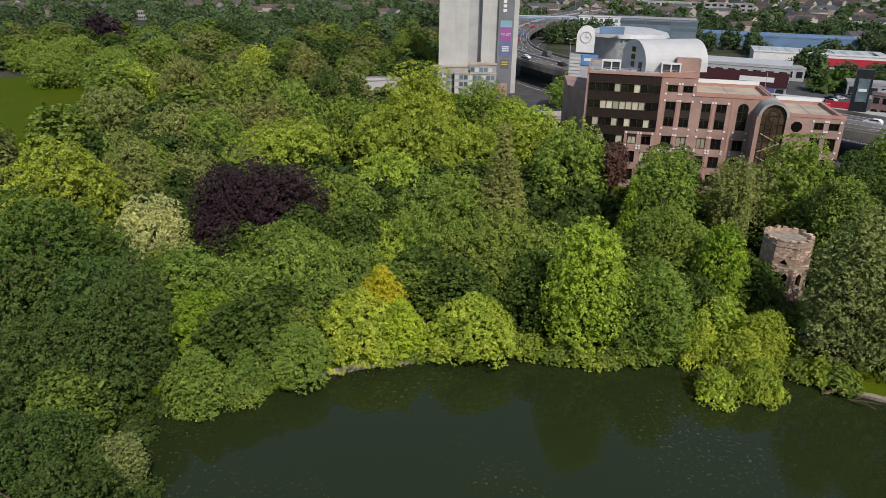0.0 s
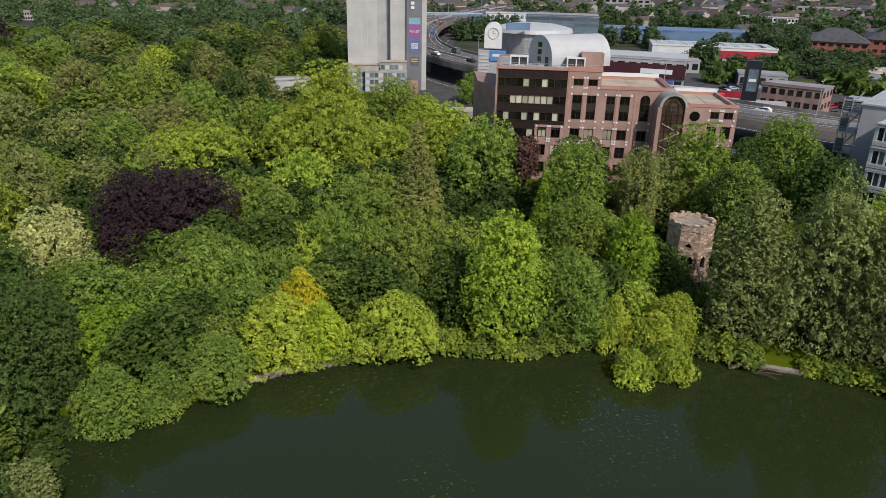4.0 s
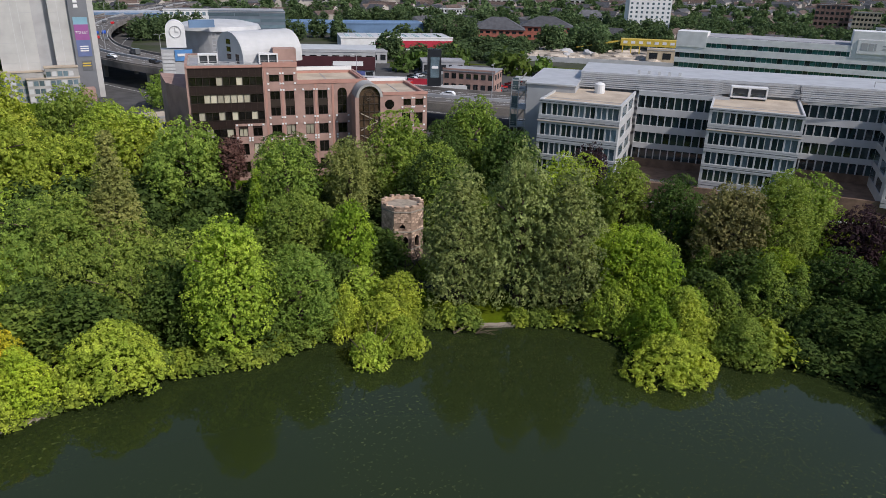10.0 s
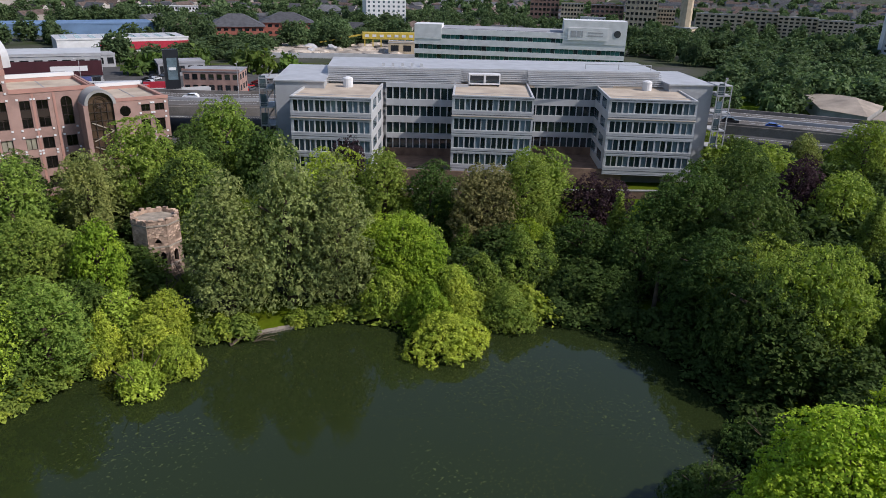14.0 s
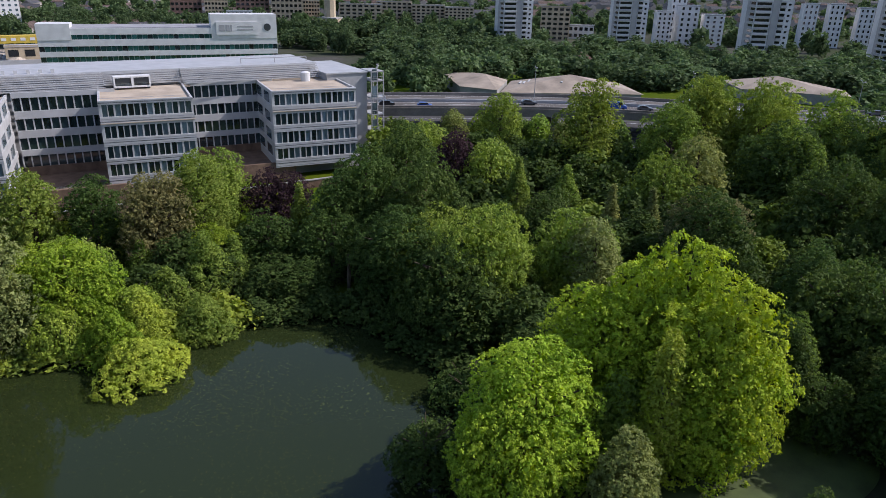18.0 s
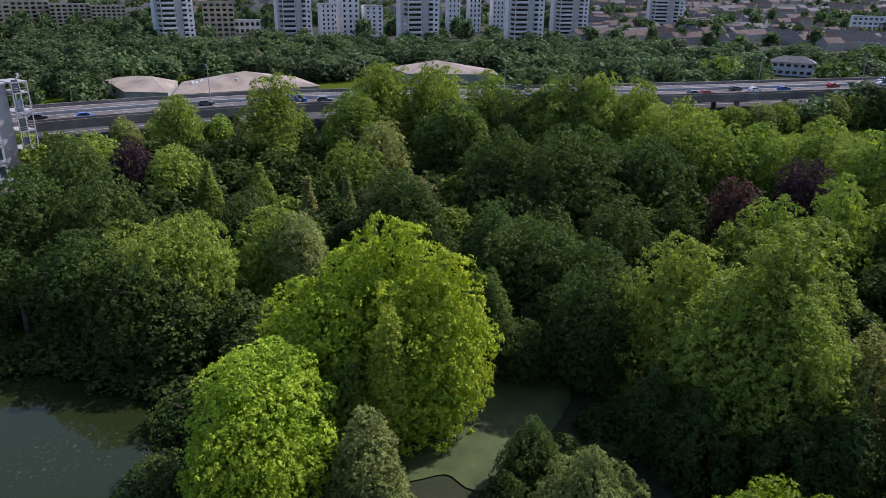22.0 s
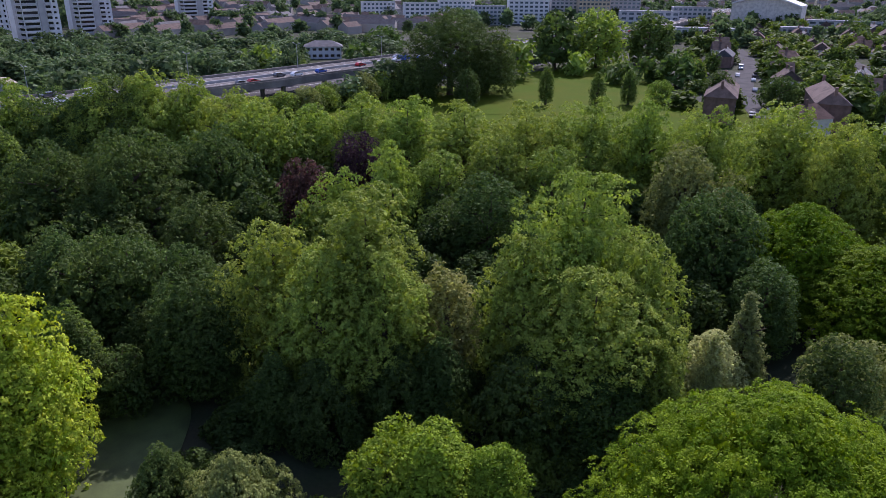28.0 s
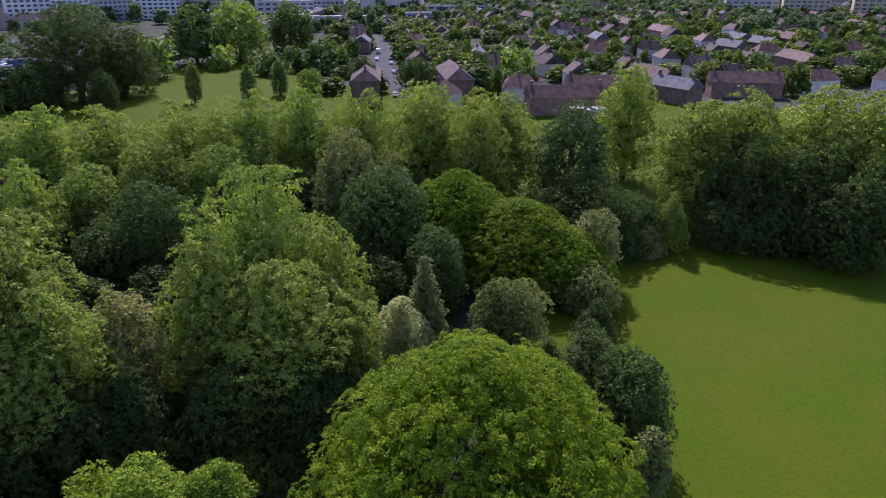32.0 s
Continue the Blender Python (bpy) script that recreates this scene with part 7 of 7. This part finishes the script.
# far houses and woods out to the horizon
def far_town():
    rng = np.random.default_rng(77)
    kinds = [(TILE_BROWN, "far_roofs_red"), (SLATE, "far_roofs_slate"), (BUFF_FAR, "far_walls")]
    lots = {k: [] for k in range(3)}

    def gable(x, y, rot, w, dp, h, r, bag):
        c, s = math.cos(rot), math.sin(rot)
        q = lambda u, v, z: (x + c * u - s * v, y + s * u + c * v, z)
        for sg in (-1, 1):
            bag.append([q(-w / 2, sg * dp / 2, h), q(w / 2, sg * dp / 2, h), q(w / 2, 0, h + r), q(-w / 2, 0, h + r)])
            lots[2].append([q(-w / 2, sg * dp / 2, 0.8), q(w / 2, sg * dp / 2, 0.8), q(w / 2, sg * dp / 2, h), q(-w / 2, sg * dp / 2, h)])
            lots[2].append([q(sg * w / 2, -dp / 2, 0.8), q(sg * w / 2, dp / 2, 0.8), q(sg * w / 2, dp / 2, h), q(sg * w / 2, -dp / 2, h)])
            lots[2].append([q(sg * w / 2, -dp / 2, h), q(sg * w / 2, dp / 2, h), q(sg * w / 2, 0, h + r), q(sg * w / 2, 0, h + r)])

    for az0, az1, d0, d1, n in ((2, 62, 500, 660, 110), (-35, 4, 620, 1700, 420), (4, 30, 640, 1700, 300), (30, 62, 660, 1700, 420), (62, 135, 700, 1700, 620), (112, 140, 500, 720, 90), (135, 200, 640, 1700, 620)):
        for _ in range(n):
            az, d = rng.uniform(az0, az1), d0 + (d1 - d0) * rng.random() ** 1.1
            x, y = polar(az, d)
            if d < 660 and any((x - a) ** 2 + (y - b) ** 2 < (q + 14) ** 2 for a, b, q in FOOT):
                continue
            gable(x, y, rng.choice([0.4, 0.5, 1.9, 2.0]) + rng.normal() * 0.05, rng.uniform(10, 40), 9, rng.uniform(5, 7), 3.2, lots[int(rng.random() < 0.45)])
    for k, (m, nm) in enumerate(kinds):
        me = raw_mesh(nm, np.array(lots[k]).reshape(-1, 3), 4)
        tagged(link_mesh(nm, me, m), ("red-brown tiled roofs of distant terraces", "grey slate roofs of distant terraces", "pale walls of distant terraces")[k], "houses", kind="stuff")


far_town()


def far_woods():
    """Distant tree crowns, too many to count."""
    rng = np.random.default_rng(5)
    belts = ((HAZY_GREEN, 1.25, ((-36, -2, 330, 900, 330), (72, 134, 238, 330, 110), (72, 134, 330, 430, 150), (38, 43, 425, 460, 25)), 150, 1.05),
             (HAZY_GREEN, 0.85, ((-36, 6, 330, 900, 260), (70, 134, 238, 330, 130), (72, 134, 330, 440, 230), (39, 56, 500, 640, 90), (2, 64, 440, 640, 420), (28.7, 37, 350, 425, 48), (37, 43, 420, 450, 25), (60, 80, 390, 520, 120), (25.6, 26.8, 352, 368, 4)), 150, 1.05),
             (HAZY_GREEN, 1.0, ((-36, 200, 800, 1700, 560), (60, 135, 470, 900, 420), (135, 200, 480, 900, 520), (28, 62, 560, 1000, 260), (-36, 28, 600, 1000, 200)), 70, 1.7), (HAZY_GREEN, 1.25, ((-36, 200, 800, 1700, 300), (135, 200, 560, 900, 120)), 70, 1.7))
    for hue, dim, zones, leaves, size in belts:
        items = []
        for az0, az1, d0, d1, n in zones:
            for _ in range(n):
                az, d = rng.uniform(az0, az1), math.sqrt(rng.uniform(d0 ** 2, d1 ** 2))
                x, y = polar(az, d)
                if 98.5 < az < 107 and d < 322 or 70 < az < 134 and d < 300 and (math.hypot(x - 266, y - 15) < 46 or math.hypot(x - 292, y + 62) < 40):
                    continue
                if 126.5 < az < 131 and 250 < d < 395 or 33.3 < az < 40.6 and 430 < d < 505 or -34 < az < -20 and 200 < d < 335 or min(math.hypot(x - q.x, y - q.y) for q, _s in ROADWAY[::3]) < 22:
                    continue
                if 0 < az < 66 and any((x - a) ** 2 + (y - b) ** 2 < q * q for a, b, q in FOOT):
                    continue
                low = 0.85 if 70 < az < 135 and 300 < d < 480 else 0.6 if 28 < az < 38 and d < 430 else 1.0
                wide = 1.1 if 70 < az < 135 and d < 480 else 1.0
                items.append((x, y, 0.9, rng.uniform(0.6, 1.15) * wide, rng.uniform(0.5, 0.95) * low))
        crown_cloud("far_woods", "distant summer woods and garden trees", tuple(c * dim for c in hue), items, size, 5 if size < 1.5 else 4)


far_woods()


def park_belt():
    """The park's wooded far side, seen over the nearer crowns."""
    rng = np.random.default_rng(41)
    bags = {G2: [], G3: [], G4: []}
    for _ in range(250):
        az, d = rng.uniform(-37, -1.5), math.sqrt(rng.uniform(158 ** 2, 430 ** 2))
        x, y = polar(az, d)
        if az < -26.5 and 185 < d < 335 or any((x - a) ** 2 + (y - b) ** 2 < (0.75 * r) ** 2 for a, b, r in SPOTS):
            continue
        bags[(G2, G3, G4)[rng.integers(3)]].append((x, y, 0.9, rng.uniform(0.85, 1.5), rng.uniform(0.55, 0.95)))
    for hue, items in bags.items():
        crown_cloud("park_trees", HUE[hue] + " crowns of the park beyond the lake", hue, items, 0.6, 8)


park_belt()


# ---- more trees: belt beyond the park, and undergrowth between the big crowns ----
for az, d, h, r, k, c in ((138.6, 262, 30, 17, "broad", G3), (141.5, 268, 24, 12, "broad", G3), (143.5, 305, 17, 9, "broad", G2), (146.8, 340, 26, 13, "broad", G3), (150.0, 352, 27, 14, "broad", G2), (153.8, 372, 25, 14, "broad", G3),
                          (140.0, 238, 13, 4.5, "column", G3), (146.3, 246, 13, 2.9, "column", G5), (150.3, 243, 12, 2.9, "column", G5), (152.7, 252, 12, 3.2, "column", G5), (155.0, 262, 8, 5, "broad", G2), (159.2, 247, 14, 5.4, "column", G3), (163.4, 262, 12, 7, "broad", G3),
                          (156.0, 300, 14, 8, "broad", G3), (152.0, 300, 9, 6, "broad", G3), (154.0, 310, 10, 6, "broad", G3), (142.0, 320, 10, 7, "broad", G3), (136.0, 255, 14, 9, "broad", G3), (134.5, 262, 12, 8, "broad", G3), (148.5, 322, 10, 6, "broad", G2),
                          (126, 300, 10, 8, "broad", G3), (131.5, 330, 12, 9, "broad", G3), (124, 330, 12, 9, "broad", G2), (133.5, 400, 14, 10, "broad", G3), (168.0, 285, 12, 7, "broad", G3), (171.5, 290, 13, 8, "broad", G2), (10.0, 238, 12, 8, "broad", G2), (12.0, 232, 10, 7, "broad", G3), (27.6, 318, 9, 6, "broad", G3), (29.2, 330, 8, 6, "broad", G5), (31.8, 335, 9, 6, "broad", G3), (35.4, 322, 10, 6, "broad", G3), (36.8, 315, 9, 6, "broad", G5), (38.6, 318, 8, 5, "broad", G5)):
    tree(k, c, *polar(az, d), h, r, "back" if d < 270 else "far")

rng = random.Random(61)
for k in range(36):
    y = 58 - 7.2 * k + rng.uniform(-2, 2)
    tree("broad", (G2, G5, G2, G4)[k % 4], 184 + rng.uniform(-4, 3) - (12 if y > 40 else 0), y, rng.uniform(6.5, 10.0), rng.uniform(3.6, 5.4), "rear")

CLEAR = [(48.5, 93.1, 7), (47, 84, 6), (45, 77, 5)]          # round the ruin, and before it


def undergrowth():
    rng = random.Random(8)
    dark, light, deep = [], [], []
    for az0, az1, d1, h0, h1 in ((-34, -26.5, 140, 6, 9), (-26.5, -8, 175, 6, 10), (-8, 12, 165, 6, 10), (12, 33, 132, 5, 8), (33, 72, 112, 5, 8), (72, 100, 175, 6, 10), (100, 135, 165, 7, 12), (135, 164, 130, 7, 11), (164, 176, 62, 5, 7)):
        d = 40.0
        while d < d1:
            az = az0 + rng.uniform(0, 4)
            while az < az1:
                x, y = polar(az + rng.uniform(-1, 1), d + rng.uniform(-3, 3))
                az += math.degrees(8.5 / d)
                if in_lake(x, y, 3.5) or near_any(x, y, [(c[0], c[1]) for c in CLEAR], 6.5):
                    continue
                if az > 92 and d < 68 or math.hypot(x - 60, y + 22) < 13 or any((x - a) ** 2 + (y - b) ** 2 < (0.55 * r) ** 2 for a, b, r in SPOTS):
                    continue
                if az > 160 and x < 6:
                    continue
                item = (x, y, 0.9, rng.uniform(3.6, 5.2) / 6, rng.uniform(h0, h1) / 15)
                (light if rng.random() < 0.15 else deep if az < 45 and d < 112 else dark).append(item)
            d += 8.0
    # G3 bags: shade between the crowns is put into the leaf colour
    crown_cloud("undergrowth", "shade-darkened green undergrowth and young trees between crowns", G3, [i for i in dark if math.hypot(i[0], i[1]) > 112], 0.7, 7)
    crown_cloud("undergrowth", "deep green bushes and saplings behind the shore", G5, deep, 0.36, 8)
    crown_cloud("undergrowth", "shade-darkened green bushes and saplings near the lake", G3, [i for i in dark if math.hypot(i[0], i[1]) <= 112], 0.4, 8)
    crown_cloud("undergrowth", "mid-green undergrowth and young trees between crowns", G2, [i for i in light if math.hypot(i[0], i[1]) > 112], 0.9, 7)
    crown_cloud("undergrowth", "mid-green bushes and saplings near the lake", G2, [i for i in light if math.hypot(i[0], i[1]) <= 112], 0.4, 8)


undergrowth()


def near_thicket():
    """Low shrubs that close the floor between the nearest trees."""
    rng = random.Random(23)
    items = ([], [])
    for _ in range(170):
        az, d = rng.uniform(94, 166), math.sqrt(rng.uniform(34 ** 2, 76 ** 2))
        x, y = polar(az, d)
        c, s = math.cos(radians(49)), math.sin(radians(49))
        u, v = c * (x - 60.5) - s * (y + 21), s * (x - 60.5) + c * (y + 21)
        if ((u + 2.0) / 16.5) ** 2 + (v / 8.2) ** 2 < 1 or in_lake(x, y, 2) or az > 158 and d > 45 and x < 20:
            continue
        items[rng.random() < 0.35].append((x, y, 0.95, rng.uniform(2.2, 3.8) / 4.5, rng.uniform(2.0, 5.0) / 6))
    crown_cloud("undergrowth", "dark green brambles and holly below the trees", G3, items[0], 0.3, 8, "bush")
    crown_cloud("undergrowth", "mid-green brambles and saplings below the trees", G2, items[1], 0.3, 8, "bush")


near_thicket()


def bank_shrubs():
    """Low growth hanging over the water's edge, broken by a few bare stone stretches."""
    rng = random.Random(14)
    n = 92
    bags = ([], [], [])
    for i in range(n):
        th = -math.pi + math.tau * i / n
        r = shore_radius(th)
        x, y = LAKE_MID[0] + (r + 0.6) * math.cos(th), LAKE_MID[1] + (r + 0.6) * math.sin(th)
        if y < 4 and x < 60 or math.hypot(x + 11, y - 71) < 4 or math.hypot(x - 49, y - 67.4) < 3:
            continue
        big = 1.5 if x > 60 else 1.0
        # right and left shores take the dark bag: shade painted as leaf colour
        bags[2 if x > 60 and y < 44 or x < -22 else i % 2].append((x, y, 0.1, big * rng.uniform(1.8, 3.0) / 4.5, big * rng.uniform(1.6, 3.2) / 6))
    crown_cloud("bank_growth", "green brambles and reeds hanging over the bank", G2, bags[0], 0.42, 8, "bush")
    crown_cloud("bank_growth", "yellow-green brambles and reeds hanging over the bank", G1, bags[1], 0.42, 8, "bush")
    crown_cloud("bank_growth", "bushes overhanging the bank, shade painted into their dark leaves", G3, bags[2], 0.42, 8, "bush")


bank_shrubs()


def stone_edges():
    rng = random.Random(4)
    for cx, cy in ((-11, 71.0), (-8, 72.2), (49, 67.4)):
        th = math.atan2(cy - LAKE_MID[1], cx - LAKE_MID[0])
        rt = empty("stone_edging", pose(0, 0, 0), "pale worn stone edging along the lake", "kerb", "lake edging")
        for k in range(-6, 7):
            t = th + k * 0.014
            r = shore_radius(t) - 0.25
            ob = slab(rt, "stone", STONE_EDGE, -0.45, -0.35, -0.3, 0.45, 0.35, 0.32 + rng.uniform(-0.05, 0.05))
            ob.matrix_basis = pose(LAKE_MID[0] + r * math.cos(t), LAKE_MID[1] + r * math.sin(t), 0, 0, 0, math.degrees(t) + 90) @ ob.matrix_basis


stone_edges()

# the small weed-covered pond
ALGAE = mat("pond_weed", (0.070, 0.095, 0.026), 0.6, 0.2, 0.4, 0.05, 6)
bm = bmesh.new()
ring = []
for i in range(48):
    t = math.tau * i / 48
    r = 1 + 0.14 * math.sin(3 * t + 1) + 0.08 * math.sin(5 * t)
    u, v = 14.0 * r * math.cos(t), 6.2 * r * math.sin(t)
    c, s = math.cos(radians(-49)), math.sin(radians(-49))
    ring.append(bm.verts.new((58.8 + c * u - s * v, -19.6 + s * u + c * v, 1.26)))
bm.faces.new(ring)
tagged(link("pond_water", bm, ALGAE), "small pond covered with pale green weed", "water", kind="structure")


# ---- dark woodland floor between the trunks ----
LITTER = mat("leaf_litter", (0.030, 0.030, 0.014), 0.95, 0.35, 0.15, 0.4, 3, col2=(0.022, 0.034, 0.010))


def woodland_floor():
    bm = bmesh.new()
    grid = {}
    step = 5.0

    def vert(i, j):
        if (i, j) not in grid:
            x, y = i * step + 1.5 * noise.noise((i * 0.7, j * 0.7, 1)), j * step + 1.5 * noise.noise((i * 0.7, j * 0.7, 9))
            grid[i, j] = bm.verts.new((x, y, 1.14 + 0.05 * noise.noise((i * 0.4, j * 0.4, 4))))
        return grid[i, j]

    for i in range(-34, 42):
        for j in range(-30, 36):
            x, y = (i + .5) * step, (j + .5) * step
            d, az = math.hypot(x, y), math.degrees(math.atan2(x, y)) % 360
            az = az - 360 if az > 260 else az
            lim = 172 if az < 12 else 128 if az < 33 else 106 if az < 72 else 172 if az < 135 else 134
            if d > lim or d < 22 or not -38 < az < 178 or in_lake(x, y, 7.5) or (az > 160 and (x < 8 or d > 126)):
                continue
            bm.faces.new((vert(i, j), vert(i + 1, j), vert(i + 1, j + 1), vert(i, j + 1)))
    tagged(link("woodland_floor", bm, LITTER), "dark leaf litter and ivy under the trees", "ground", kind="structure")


woodland_floor()


# ---- floating leaves on the lake ----
def lily_pads():
    rng = np.random.default_rng(12)
    PAD = mat("floating_leaves", (0.085, 0.085, 0.022), 0.95, 0.25, 2, 0.0, spec=0.03)
    v = []
    for cx, cy, sx, sy, n in ((50, 48, 12, 9, 500), (47, 58, 12, 7, 350), (58, 34, 9, 10, 900), (48, 26, 9, 7, 500), (64, 42, 8, 6, 500), (24, 58, 14, 6, 60), (42, 66, 8, 3, 200)):
        for _ in range(n):
            x, y = cx + rng.normal() * sx * 0.55, cy + rng.normal() * sy * 0.55
            if not in_lake(float(x), float(y), -1.5):
                continue
            r, t = rng.uniform(0.03, 0.085), rng.uniform(0, 6.28)
            for k in range(4):
                a = t + k * math.pi / 2
                v.append((x + r * math.cos(a), y + r * (1.0 if k % 2 else 0.7) * math.sin(a), 0.012))
    tagged(link_mesh("lily_pads", raw_mesh("lily_pads", np.array(v), 4), PAD), "scattered small floating leaves on the water", "water plants", kind="stuff")


lily_pads()


# ---- lamp posts along the motorway ----
def lamp_posts():
    proto = None
    for i in range(6, len(ROADWAY) - 6, 7):
        p, s = ROADWAY[i]
        m = pose(p.x, p.y, 9.8, 0, 0, math.degrees(math.atan2(s.y, s.x)))
        if proto is None:
            proto = empty("street_lamp", m, "grey steel street lamp with two arms on the motorway", "street lamp", "motorway lamps")
            bm = bmesh.new()
            tube(bm, [(0, 0, 0), (0, 0, 9)], [0.12, 0.07], 6)
            part("pole", bm, GREY_METAL, proto)
            for q in (-1, 1):
                bm = bmesh.new()
                tube(bm, [(0, 0, 9), (q * 1.6, 0, 9.4)], [0.06, 0.05], 5)
                arm = part("arm", bm, GREY_METAL, proto)
                part("lamp_head", boxes((q * 1.5 - 0.1 * 1, -0.14, 9.33, q * 2.2, 0.14, 9.48)), OFF_WHITE, arm)
        else:
            copy_thing(proto, m)


lamp_posts()


# ---- fallen branches at the water's edge, and a bare dead stem ----
def branches():
    rng = random.Random(6)
    for x, y, hd in ((45.5, 66.8, -20), (43, 68, 30), (62, 55.5, 140)):
        rt = empty("fallen_branch", pose(x, y, 0.1, 0, 0, hd), "bare grey fallen branch lying in the water", "branch", "fallen branches")
        for k in range(5):
            bm = bmesh.new()
            a, l = rng.uniform(-0.7, 0.7), rng.uniform(1.5, 3.5)
            tube(bm, [(0, 0, 0), (l * .5 * math.cos(a), l * .5 * math.sin(a), 0.35 + rng.random() * 0.3), (l * math.cos(a), l * math.sin(a), rng.random() * 0.7)], [0.09, 0.06, 0.02], 5)
            part("limb", bm, BARK, rt)
    for x, y, h in ((86.2, 32.2, 5.9),):
        rt = empty("dead_stem", pose(x, y, 0.9), "pale bare dead tree stem above the shrubs", "tree stump")
        bm = bmesh.new()
        tube(bm, [(0, 0, -0.2), (0.1, 0, h * 0.6), (0.3, 0.1, h)], [0.35, 0.28, 0.12], 7)
        part("stem", bm, BARK, rt)
        bm = bmesh.new()
        tube(bm, [(0.1, 0, h * 0.6), (-1.2, -0.4, h * 0.85)], [0.14, 0.05], 5)
        part("stub", bm, BARK, rt)


branches()
